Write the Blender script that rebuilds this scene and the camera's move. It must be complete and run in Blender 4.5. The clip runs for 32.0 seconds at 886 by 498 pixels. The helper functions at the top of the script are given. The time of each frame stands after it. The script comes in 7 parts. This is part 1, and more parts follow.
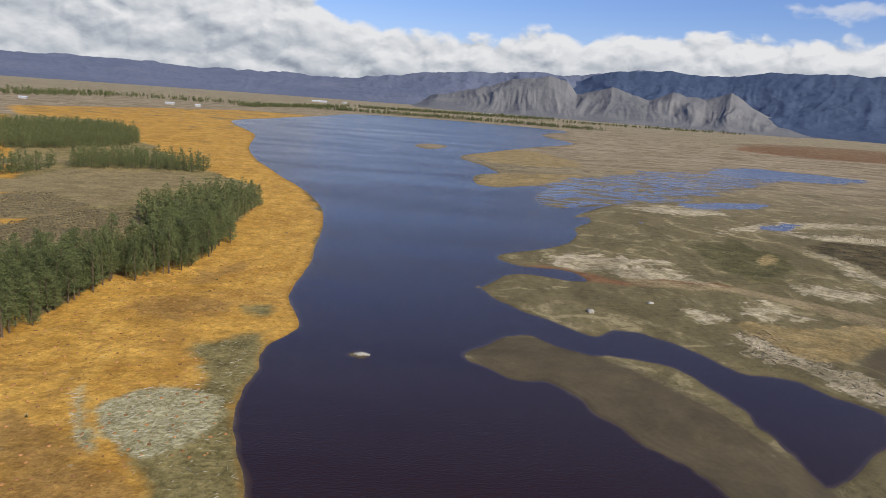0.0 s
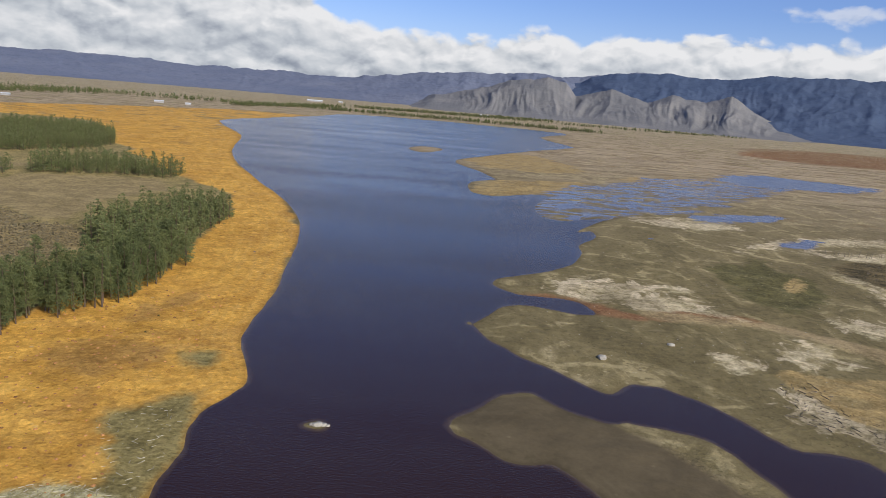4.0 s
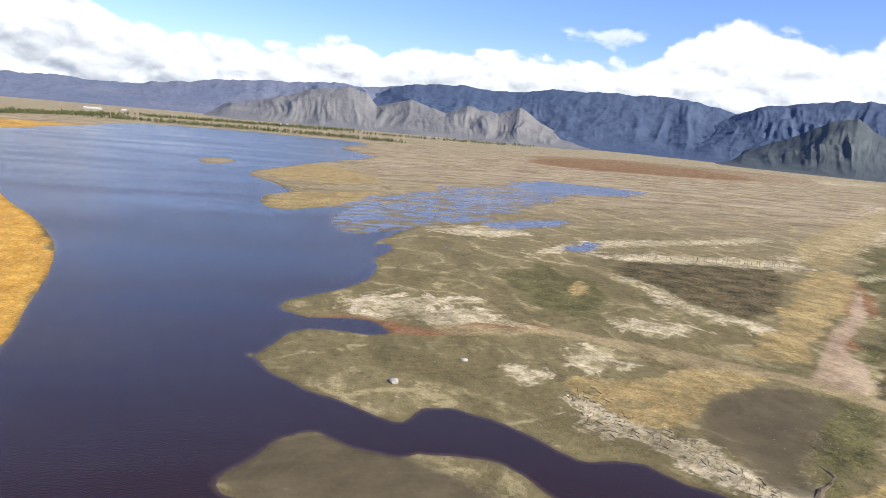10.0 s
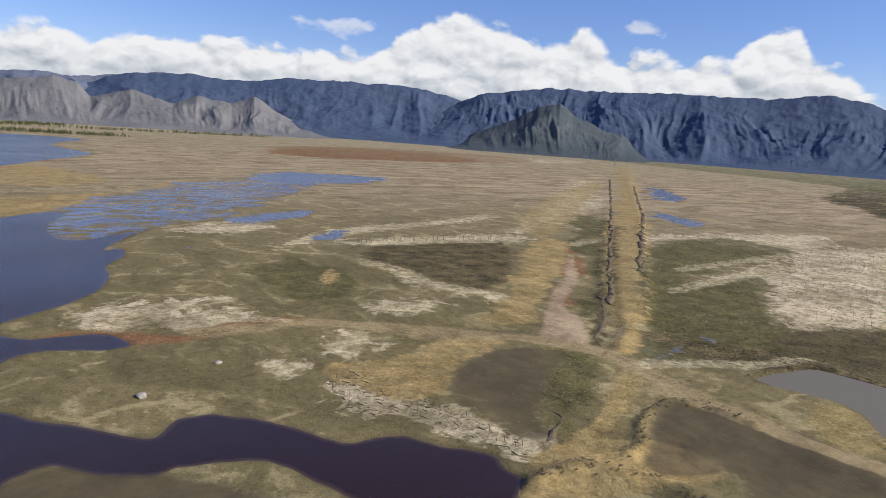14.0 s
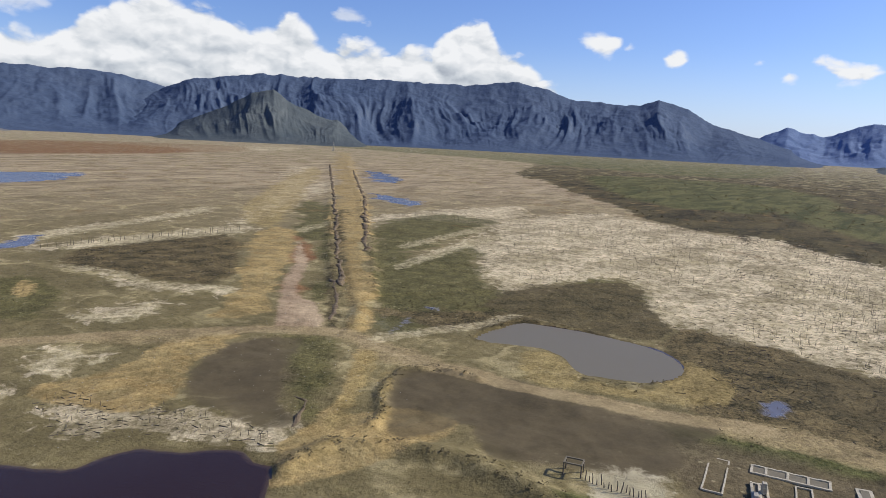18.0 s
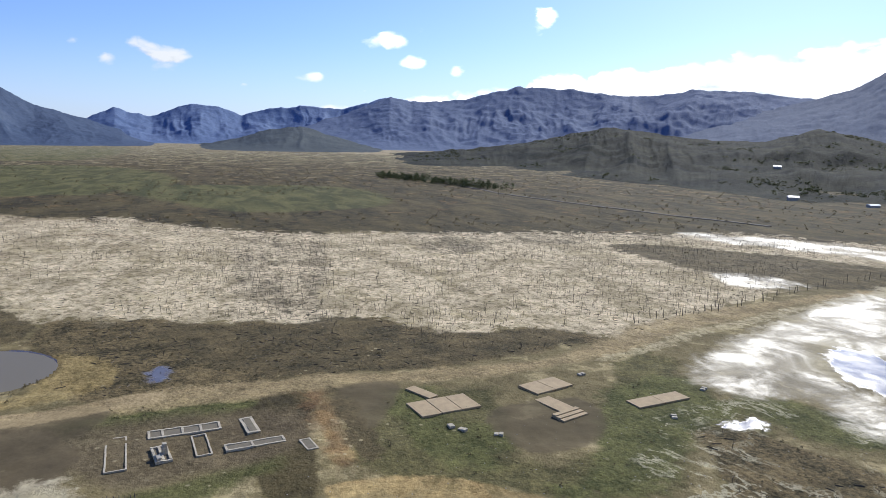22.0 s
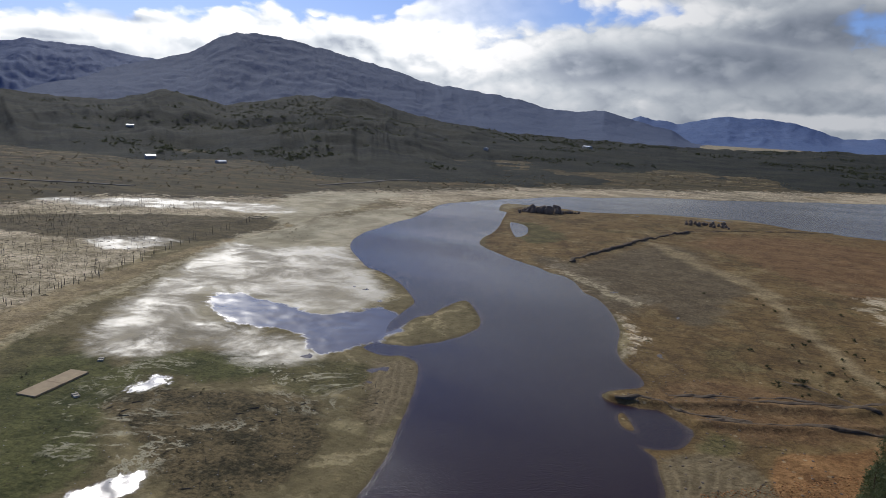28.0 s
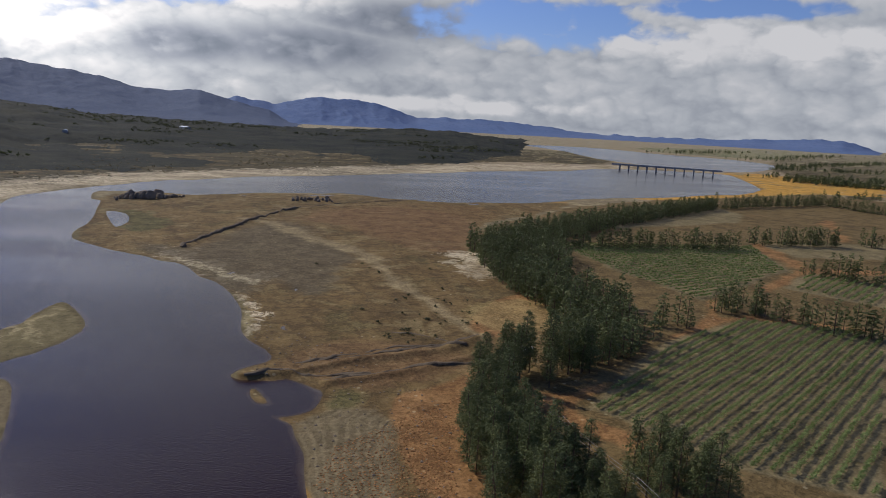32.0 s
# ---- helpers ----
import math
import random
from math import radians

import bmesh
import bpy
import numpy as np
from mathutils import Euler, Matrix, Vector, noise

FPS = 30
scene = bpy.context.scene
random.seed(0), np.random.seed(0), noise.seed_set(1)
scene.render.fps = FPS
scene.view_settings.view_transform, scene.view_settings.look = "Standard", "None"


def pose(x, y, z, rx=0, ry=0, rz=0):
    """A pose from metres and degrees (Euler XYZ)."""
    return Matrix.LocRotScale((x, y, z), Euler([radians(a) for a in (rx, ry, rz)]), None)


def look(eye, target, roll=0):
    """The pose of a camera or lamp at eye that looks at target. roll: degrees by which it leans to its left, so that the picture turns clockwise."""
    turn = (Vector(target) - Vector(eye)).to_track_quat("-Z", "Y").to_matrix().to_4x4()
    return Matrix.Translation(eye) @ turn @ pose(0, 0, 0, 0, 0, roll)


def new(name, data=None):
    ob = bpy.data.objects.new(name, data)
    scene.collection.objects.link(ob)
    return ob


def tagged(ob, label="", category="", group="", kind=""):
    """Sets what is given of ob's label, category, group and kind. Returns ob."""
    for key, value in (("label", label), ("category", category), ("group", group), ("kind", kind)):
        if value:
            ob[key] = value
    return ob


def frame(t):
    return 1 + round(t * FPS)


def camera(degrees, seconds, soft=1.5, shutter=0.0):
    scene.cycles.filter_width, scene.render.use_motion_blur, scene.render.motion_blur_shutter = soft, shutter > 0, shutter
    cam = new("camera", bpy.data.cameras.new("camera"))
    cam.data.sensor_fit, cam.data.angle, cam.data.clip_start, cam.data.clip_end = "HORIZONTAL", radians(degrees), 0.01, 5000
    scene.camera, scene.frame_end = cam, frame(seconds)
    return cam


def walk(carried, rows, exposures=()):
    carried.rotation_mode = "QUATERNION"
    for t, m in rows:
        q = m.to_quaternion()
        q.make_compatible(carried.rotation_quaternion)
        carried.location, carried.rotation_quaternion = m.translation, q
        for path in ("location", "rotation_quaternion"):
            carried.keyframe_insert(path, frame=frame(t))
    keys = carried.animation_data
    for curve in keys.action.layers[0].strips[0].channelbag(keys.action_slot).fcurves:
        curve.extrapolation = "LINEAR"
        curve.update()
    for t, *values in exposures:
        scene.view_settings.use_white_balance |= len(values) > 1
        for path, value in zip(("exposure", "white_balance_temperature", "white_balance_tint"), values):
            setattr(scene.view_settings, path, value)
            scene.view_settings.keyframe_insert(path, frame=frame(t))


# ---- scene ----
cam = camera(64.75, 32.0, soft=0.8)
# seconds, place in metres, heading, tilt and lean in degrees
PATH = [
    (0, -9.33, -42.83, 57.95, 0.00, -12.47, 4.40),
    (0.5, -9.26, -38.27, 58.23, -0.02, -12.50, 4.69),
    (1, -9.10, -34.18, 58.61, -0.05, -12.49, 4.71),
    (1.5, -8.65, -29.87, 58.89, -0.05, -12.49, 4.77),
    (2, -8.32, -25.82, 59.03, -0.03, -12.48, 4.83),
    (2.5, -8.10, -21.85, 59.04, -0.03, -12.54, 4.90),
    (4.5, -6.34, -6.49, 58.91, -0.39, -12.34, 4.95),
    (5, -5.51, -3.45, 58.91, -0.55, -12.22, 4.96),
    (5.5, -4.50, -0.87, 58.80, -0.93, -12.05, 5.10),
    (6, -3.45, 0.81, 58.84, -2.22, -11.86, 5.17),
    (6.5, -2.58, 2.12, 58.83, -3.56, -11.74, 5.28),
    (7, -1.80, 3.06, 58.78, -4.95, -11.52, 5.36),
    (7.5, -1.32, 3.69, 58.68, -5.93, -11.30, 5.43),
    (8, -0.73, 4.07, 58.62, -6.18, -11.15, 5.48),
    (8.5, -0.16, 4.14, 58.71, -6.32, -11.06, 5.53),
    (9, 0.60, 4.03, 58.67, -8.16, -10.87, 5.56),
    (9.5, 0.87, 3.51, 58.96, -9.74, -10.75, 5.48),
    (10, 0.58, 1.56, 59.54, -15.96, -10.29, 5.35),
    (10.5, 0.40, 1.26, 59.63, -21.05, -9.91, 5.18),
    (11, 0.15, 0.98, 59.65, -24.81, -9.67, 4.93),
    (11.5, 0.03, 0.69, 59.71, -27.29, -9.51, 4.76),
    (12, 0.05, 0.38, 59.83, -29.25, -9.44, 4.62),
    (12.5, 0.04, 0.11, 59.89, -30.82, -9.44, 4.48),
    (13, 0.00, 0.00, 60.00, -32.87, -9.46, 4.28),
    (13.5, -0.04, -0.04, 60.04, -34.94, -9.48, 4.13),
    (15.5, -0.60, -0.35, 60.21, -42.27, -9.53, 3.55),
    (16, -0.72, -0.39, 60.21, -45.19, -9.50, 3.31),
    (16.5, -0.98, -0.45, 60.14, -48.24, -9.47, 3.24),
    (17, -1.19, -0.59, 60.12, -51.48, -9.42, 3.07),
    (17.5, -1.47, -0.73, 59.99, -55.18, -9.36, 2.95),
    (18, -1.69, -0.80, 59.83, -59.11, -9.28, 2.79),
    (18.5, -1.93, -0.81, 59.64, -63.02, -9.23, 2.75),
    (19, -2.23, -0.75, 59.51, -67.11, -9.18, 2.59),
    (19.5, -2.51, -0.71, 59.43, -72.38, -9.17, 2.30),
    (20, -2.79, -0.39, 59.26, -79.78, -9.13, 2.13),
    (20.5, -2.93, -0.04, 59.06, -87.99, -9.01, 1.82),
    (21, -3.06, 0.32, 58.84, -95.49, -8.99, 1.72),
    (21.5, -3.22, 0.69, 58.63, -102.70, -8.99, 1.54),
    (22, -3.56, 1.07, 58.57, -109.60, -9.05, 1.18),
    (22.5, -3.82, 1.55, 58.60, -114.33, -9.20, 0.90),
    (23, -4.00, 1.85, 58.55, -115.33, -9.36, 0.77),
    (23.5, -4.09, 2.09, 58.66, -119.80, -9.79, 0.68),
    (24, -4.11, 2.33, 58.67, -122.97, -9.97, 0.58),
    (24.5, -4.01, 2.49, 58.72, -126.30, -10.18, 0.76),
    (26.5, -1.78, 4.29, 59.85, -140.68, -10.98, 3.27),
    (27, -1.69, 4.55, 59.90, -145.82, -10.89, 3.35),
    (27.5, -1.72, 4.98, 59.79, -152.69, -10.71, 3.28),
    (28, -1.70, 5.30, 59.71, -159.39, -10.54, 3.03),
    (28.5, -1.69, 5.42, 59.55, -165.78, -10.43, 3.08),
    (29, -1.58, 5.54, 59.36, -173.59, -10.18, 3.21),
    (29.5, -1.56, 5.76, 59.23, -179.81, -10.10, 3.10),
    (30, -1.45, 5.98, 59.18, -184.54, -10.09, 2.96),
    (30.5, -1.29, 6.18, 59.16, -187.57, -10.13, 2.95),
    (31, -1.15, 6.42, 59.16, -189.43, -10.20, 2.95),
    (31.5, -1.02, 6.60, 59.16, -190.41, -10.35, 2.93),
    (32, -0.94, 6.72, 59.10, -191.04, -10.47, 3.02),
]
def aim(x, y, z, heading, tilt, lean):
    h, p = radians(heading), radians(tilt)
    way = Vector((-math.sin(h) * math.cos(p), math.cos(h) * math.cos(p), math.sin(p)))
    return look((x, y, z), Vector((x, y, z)) + way, lean)


EXPOSURES = [(0, 0.05, 6450, 10), (5, 0.15, 6450, 10), (9, 0.76, 6450, 10), (11, 0.66, 6450, 10), (13, 0.2, 6450, 10), (19, 0.25, 6350, 9), (20.5, 0.42, 6150, 9), (23, 0.1, 6000, 9), (26.5, -0.04, 6150, 9), (28, -0.5, 6150, 10), (29, -0.76, 6200, 12), (30.5, -0.76, 6250, 12), (32, -0.38, 6350, 12)]
walk(cam, [(r[0], aim(*r[1:])) for r in PATH], EXPOSURES)

# ---- light ----
SUN_AZ, SUN_EL = 138.0, 33.0  # clockwise from +y
sun = new("sun", bpy.data.lights.new("sun", "SUN"))
sun.data.energy, sun.data.angle, sun.data.color = 4.3, radians(0.6), (1.0, 0.94, 0.84)
sun_way = Vector((math.sin(radians(SUN_AZ)) * math.cos(radians(SUN_EL)), math.cos(radians(SUN_AZ)) * math.cos(radians(SUN_EL)), math.sin(radians(SUN_EL))))
sun.matrix_world = look((0, 0, 3000), Vector((0, 0, 3000)) - sun_way)


class Graph:
    """Short hand for node trees."""

    def __init__(self, tree):
        self.t = tree

    def n(self, kind, **kw):
        node = self.t.nodes.new(kind)
        for k, v in kw.items():
            if k in node.inputs:
                self.put(node.inputs[k], v)
        return node

    def put(self, socket, v):
        if hasattr(v, "is_linked"):
            self.t.links.new(v, socket)
        else:
            socket.default_value = v

    def m(self, op, a, b=0.0, c=0.0, clamp=False):
        node = self.t.nodes.new("ShaderNodeMath")
        node.operation, node.use_clamp = op, clamp
        for s, v in zip(node.inputs, (a, b, c)):
            self.put(s, v)
        return node.outputs[0]

    def vm(self, op, a, b=(0, 0, 0), scale=None):
        node = self.t.nodes.new("ShaderNodeVectorMath")
        node.operation = op
        self.put(node.inputs[0], a)
        self.put(node.inputs[1], b)
        if scale is not None:
            self.put(node.inputs["Scale"], scale)
        return node.outputs[1] if op == "LENGTH" else node.outputs[0]

    def noise(self, vec, scale, detail=4.0, rough=0.55, distort=0.0):
        node = self.n("ShaderNodeTexNoise", Vector=vec, Scale=scale, Detail=detail, Roughness=rough, Distortion=distort)
        return node.outputs[0]

    def vor(self, vec, scale, feature="F1"):
        node = self.n("ShaderNodeTexVoronoi", Vector=vec, Scale=scale)
        node.feature = feature
        return node.outputs["Distance"]

    def ramp(self, fac, stops, interp="LINEAR"):
        node = self.t.nodes.new("ShaderNodeValToRGB")
        node.color_ramp.interpolation = interp
        els = node.color_ramp.elements
        while len(els) < len(stops):
            els.new(0.5)
        for e, (p, c) in zip(els, stops):
            e.position = p
            e.color = (c, c, c, 1) if isinstance(c, float) else (*c, 1)
        self.put(node.inputs[0], fac)
        return node.outputs[0]

    def mix(self, fac, a, b, kind="MIX"):
        node = self.t.nodes.new("ShaderNodeMix")
        node.data_type, node.blend_type = "RGBA", kind
        self.put(node.inputs[0], fac)
        for s, v in ((node.inputs[6], a), (node.inputs[7], b)):
            self.put(s, (*v, 1) if isinstance(v, tuple) and len(v) == 3 else v)
        return node.outputs[2]

    def step(self, v, lo, hi):
        node = self.n("ShaderNodeMapRange", **{"Value": v, "From Min": lo, "From Max": hi})
        node.interpolation_type = "SMOOTHSTEP"
        return node.outputs[0]

    def xyz(self, v):
        node = self.n("ShaderNodeSeparateXYZ", Vector=v)
        return node.outputs

    def vec(self, x, y, z=0.0):
        return self.n("ShaderNodeCombineXYZ", X=x, Y=y, Z=z).outputs[0]


world = bpy.data.worlds.new("sky")
scene.world = world
world.use_nodes = True
world.node_tree.nodes.clear()
g = Graph(world.node_tree)
sky = g.n("ShaderNodeTexSky")
sky.sky_type, sky.sun_disc = "NISHITA", False
sky.sun_elevation, sky.sun_rotation, sky.altitude = radians(SUN_EL), radians(SUN_AZ), 300.0
sky.air_density, sky.dust_density, sky.ozone_density = 1.0, 0.6, 1.5
way = g.n("ShaderNodeTexCoord").outputs["Generated"]
wx, wy, wz = g.xyz(way)
az = g.m("MULTIPLY", g.m("ARCTAN2", wx, wy), 180 / math.pi)  # -180 .. 180, clockwise from +y
az = g.m("ADD", az, g.m("MULTIPLY", g.m("LESS_THAN", az, -100.0), 360.0))  # -100 .. 260
el = g.m("MULTIPLY", g.m("ARCSINE", wz), 180 / math.pi)
azn = g.m("DIVIDE", g.m("ADD", az, 100.0), 360.0)


def at_az(a):
    return (a + 100) / 360


# how high the cloud bank stands in degrees, round the compass
BANK = [(-100, 8), (-13, 8), (-9.4, 5.3), (-2.4, 4.8), (0.7, 5.2), (2.5, 4.8), (7.3, 5.8), (9.9, 5.1), (12.7, 6.2), (16.6, 5.7), (20.6, 6.2), (22.7, 5.3), (29, 5.8), (32.5, 7.6), (36.7, 9.1), (41, 8.5), (43.9, 7.2), (45.8, 8.9), (49, 7.0), (57.8, 6.6), (59.2, 9.3), (62.4, 9.1), (63.2, 6.9), (65, 5.7), (67.8, 3.8), (70, 0.5), (96, 0.8), (100, 2.4), (121, 5.4), (142, 7.8), (154, 7.4), (168, 19)]
top = g.m("MULTIPLY", g.ramp(azn, [(at_az(a), v / 40) for a, v in BANK]), 40.0)
closed = g.step(az, 150.0, 172.0)  # the overcast behind
# small clouds: bearing, height, half width, half height in degrees, thickness
PUFFS = [(26.5, 7.6, 5.0, 0.9, 0.55), (51.2, 8.6, 2.4, 0.7, 0.6), (70.6, 7.7, 2.1, 1.1, 1.0), (76.3, 6.5, 1.6, 0.9, 1.0), (82.2, 6.3, 0.9, 0.5, 0.7), (84.2, 5.3, 1.4, 0.7, 0.9), (88.6, 5.5, 2.7, 1.1, 1.0), (93.8, 3.8, 0.9, 0.45, 0.7), (99.2, 4.6, 1.1, 0.6, 0.9), (105.0, 7.5, 3.3, 1.2, 1.0), (107.2, 5.9, 1.4, 0.7, 0.8), (110.3, 5.4, 0.9, 0.7, 0.7), (117.0, 9.0, 1.4, 1.0, 1.0)]
# dark, bright and open places of the overcast
DARK = [(171.0, 4.6, 7.0, 1.7), (179.5, 5.0, 9.0, 2.0), (187.0, 7.4, 9.0, 1.7), (130.0, 4.3, 3.5, 0.5), (135.0, 6.0, 4.0, 0.5), (151.0, 5.3, 5.0, 0.8), (131.0, 3.4, 5.0, 1.0)]
BRIGHT = [(190.0, 1.2, 12.0, 0.8), (160.0, 5.4, 9.0, 2.2), (176.0, 8.6, 8.0, 1.2), (184.5, 1.3, 6.0, 0.6), (213.0, 6.5, 14.0, 1.6)]
GAPS = [(162.0, 8.8, 8.5, 1.5), (197.5, 7.8, 6.5, 1.4), (212.0, 8.9, 6.0, 0.6)]


def lumps(da, de):
    """Heaped cloud, 0 to 1, at a bearing and height."""
    a, e = g.m("ADD", az, da), g.m("ADD", el, de)
    p = g.vec(g.m("MULTIPLY", a, 0.30), g.m("MULTIPLY", e, 0.50), 3.1)
    soft = g.n("ShaderNodeTexNoise", Vector=p, Scale=1.3, Detail=6.0, Roughness=0.52)
    p = g.vm("ADD", p, g.vm("MULTIPLY", g.vm("SUBTRACT", soft.outputs["Color"], (0.5, 0.5, 0.5)), (0.9, 0.9, 0.0)))
    heap = g.m("MULTIPLY", g.m("SUBTRACT", 0.8, g.vor(p, 1.0)), 0.55)
    heap = g.m("ADD", heap, g.m("MULTIPLY", g.m("SUBTRACT", 0.8, g.vor(p, 2.3)), 0.22))
    heap = g.m("ADD", heap, g.m("MULTIPLY", g.m("SUBTRACT", 0.8, g.vor(p, 5.1)), 0.07))
    return g.m("ADD", heap, g.m("MULTIPLY", soft.outputs[0], 0.45))


def blot(a, e, w, h):
    """1 in the middle of an ellipse, 0 at its rim, below that outside."""
    dx, dy = g.m("MULTIPLY", g.m("SUBTRACT", az, a), 1 / w), g.m("MULTIPLY", g.m("SUBTRACT", el, e), 1 / h)
    return g.m("SUBTRACT", 1.0, g.m("SQRT", g.m("ADD", g.m("MULTIPLY", dx, dx), g.m("MULTIPLY", dy, dy))))


def most(parts):
    out = parts[0]
    for other in parts[1:]:
        out = g.m("MAXIMUM", out, other)
    return out


heap = lumps(0.0, 0.0)
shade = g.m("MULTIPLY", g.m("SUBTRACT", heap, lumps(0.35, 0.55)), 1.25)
swell = g.m("SUBTRACT", heap, 0.5)
bank = g.m("ADD", g.m("MULTIPLY", g.m("SUBTRACT", top, el), 0.62), g.m("MULTIPLY", swell, 1.7))
gap = g.step(g.m("SUBTRACT", most([blot(*v) for v in GAPS]), g.m("MULTIPLY", swell, 2.4)), -0.5, 0.3)
bank = g.m("MULTIPLY", g.step(bank, -0.05, 0.42), g.m("SUBTRACT", 1.0, g.m("MULTIPLY", gap, closed)))
puff = most([g.m("MULTIPLY", g.step(g.m("ADD", blot(*v[:4]), g.m("MULTIPLY", swell, 2.6)), 0.12, 0.75), v[4]) for v in PUFFS])
body = g.m("MAXIMUM", bank, puff)
rise = g.m("DIVIDE", el, g.m("MINIMUM", top, 10.0))
tone = g.m("ADD", g.m("MULTIPLY", shade, 0.9), g.m("ADD", 0.64, g.m("MULTIPLY", g.step(rise, 0.30, 0.95), 0.34)))
flat_tone = g.m("ADD", g.m("MULTIPLY", shade, 0.25), g.m("ADD", 0.66, g.m("MULTIPLY", swell, 0.6)))
tone = g.m("ADD", g.m("MULTIPLY", tone, g.m("SUBTRACT", 1.0, closed)), g.m("MULTIPLY", flat_tone, closed))
ragged = g.m("MULTIPLY", swell, 0.9)
dark = g.step(g.m("ADD", most([blot(*v) for v in DARK]), ragged), -0.15, 0.65)
light = g.step(g.m("ADD", most([blot(*v) for v in BRIGHT]), ragged), -0.1, 0.6)
tone = g.m("ADD", tone, g.m("SUBTRACT", g.m("MULTIPLY", light, 0.42), g.m("MULTIPLY", dark, 0.42)), clamp=True)
tone = g.m("MAXIMUM", tone, g.m("MULTIPLY", puff, 0.78))
dot = world.node_tree.nodes.new("ShaderNodeVectorMath")
dot.operation = "DOT_PRODUCT"
g.put(dot.inputs[0], way)
dot.inputs[1].default_value = sun_way
near_sun = g.step(dot.outputs["Value"], 0.58, 0.97)
cloud = g.ramp(tone, [(0.0, (0.15, 0.18, 0.23)), (0.30, (0.30, 0.33, 0.39)), (0.62, (0.50, 0.53, 0.57)), (1.0, (0.76, 0.76, 0.77))])
cloud = g.mix(near_sun, cloud, g.mix(1.0, cloud, (2.5, 2.4, 2.25), "MULTIPLY"))
blue = g.mix(1.0, sky.outputs[0], (0.068, 0.080, 0.122), "MULTIPLY")
haze = g.m("MULTIPLY", g.m("SUBTRACT", 1.0, g.step(el, -1.0, 8.0)), 0.4)
blue = g.mix(haze, blue, (0.60, 0.71, 0.93))
col = g.mix(body, blue, cloud)
bg = g.n("ShaderNodeBackground", Color=col, Strength=1.0)
g.t.links.new(bg.outputs[0], g.n("ShaderNodeOutputWorld").inputs[0])

# ---- the plan: shores, ponds, and patches of ground, in metres ----
W_SHORE = [(235, 1496), (-11, 1584), (-213, 1538), (-268, 1303), (-314, 984), (-289, 868), (-219, 723), (-180, 564), (-146, 469), (-126, 426), (-103, 377), (-79, 318), (-64, 264), (-55, 203), (-52, 171), (-48.9, 143), (-44.1, 128.9), (-41.6, 118.4), (-43.9, 112.6), (-47.4, 105.4), (-45.8, 89.4), (-42.7, 69.7), (-39.1, 58.4), (-34.2, 46.3)]
SW_SHORE = [(-2.1, -95.3), (-0.9, -110.5), (0.3, -123.5), (3.7, -126.4), (-0.7, -128.8), (-4.1, -131.5), (-4.9, -140.7), (0.7, -146.1), (6.8, -144.0), (14.3, -144.7), (14, -150), (9, -154), (6, -161), (14, -175), (16, -185), (17, -202), (26, -230), (38, -246), (49, -269), (68, -287), (80, -295), (100, -320), (106, -355), (112, -393), (122, -448)]
BACK_SHORE = [(130, -458), (136, -502), (90, -495), (36, -513), (-20, -527), (-55, -508), (-79, -498), (-138, -495), (-201, -521), (-263, -552), (-377, -608), (-499, -697), (-588, -887), (-601, -959)]
FAR_BANK = [(-458, -976), (-336, -887), (-162, -788), (-7, -671), (70, -627), (111, -579), (149, -523), (171, -468)]
SE_SHORE = [(172, -426), (163, -354), (156, -305), (151, -285), (141, -266), (123, -243), (109, -234), (97, -220), (85, -204), (82, -194), (80, -177), (75, -161), (78, -151), (69, -148), (64, -151), (59, -147), (54.7, -135.0), (50.7, -119.5), (47.8, -104.1), (47.2, -94.9), (45.9, -85.5)]
BAR = [(39.1, 56.3), (35.6, 64.2), (30.3, 69.1), (27.0, 75.9), (22.8, 80.9), (20.9, 88.1), (16.2, 95.7), (9.2, 97.3), (2.1, 100.6), (-2.8, 107.4), (1.3, 115.6), (11.8, 126.1), (19.6, 120.4), (26.9, 114.3), (36.3, 114.5), (43.8, 112.4), (49.4, 105.1), (52.7, 93.9), (54.3, 83.9), (55.3, 75.0), (56.1, 65.4), (56.3, 58.6)]
CHANNEL = [(82.7, 81.3), (83.4, 85.8), (85.1, 90.9), (81.4, 97.5), (76.4, 103.6), (70.5, 108.8), (62.8, 108.7), (59.3, 113.6), (55.8, 119.3), (51.7, 126.8), (47.4, 131.7), (42.6, 135.2), (38.2, 133.9), (34.2, 129.2), (30.6, 129.9), (26.9, 134.2), (21.5, 139.3), (17.1, 144.1), (12, 151), (7, 157), (4, 170)]
E_SHORE = [(4, 167), (14, 183), (22, 190), (34, 187), (42, 187), (38, 200), (28, 203), (19, 201), (13, 206), (13, 215), (21, 226), (26, 231), (33, 238), (45, 252), (52, 271), (54, 288), (64, 307), (65, 324), (58, 321), (79, 362), (96, 394), (70, 432), (55, 452), (32, 515), (18, 580), (3, 648), (63, 796), (170, 1010), (157, 1224)]
PALE = []
PALE.append([(385, 290), (470, 279), (462, 235), (565, 190), (525, 121), (484, 35), (407, -15), (383, -68), (202, -40), (208, -29), (211, -11), (233, 8), (227, 31), (236, 64), (272, 70), (297, 85), (277, 102), (236, 112), (277, 146), (315, 173), (404, 205), (398, 263)])
PALE.append([(521, 69), (436, -12), (409, -88), (398, -156), (378, -251), (343, -353), (278, -314), (213, -222), (169, -122), (181, -95), (189, -65), (211, -55), (209, -33), (221, -4), (220, 33)])
PALE.append([(335, -104), (336, -167), (354, -235), (347, -310), (276, -405), (230, -322), (274, -228), (307, -218), (298, -198), (202, -192), (167, -126), (183, -97), (179, -72), (183, -53)])
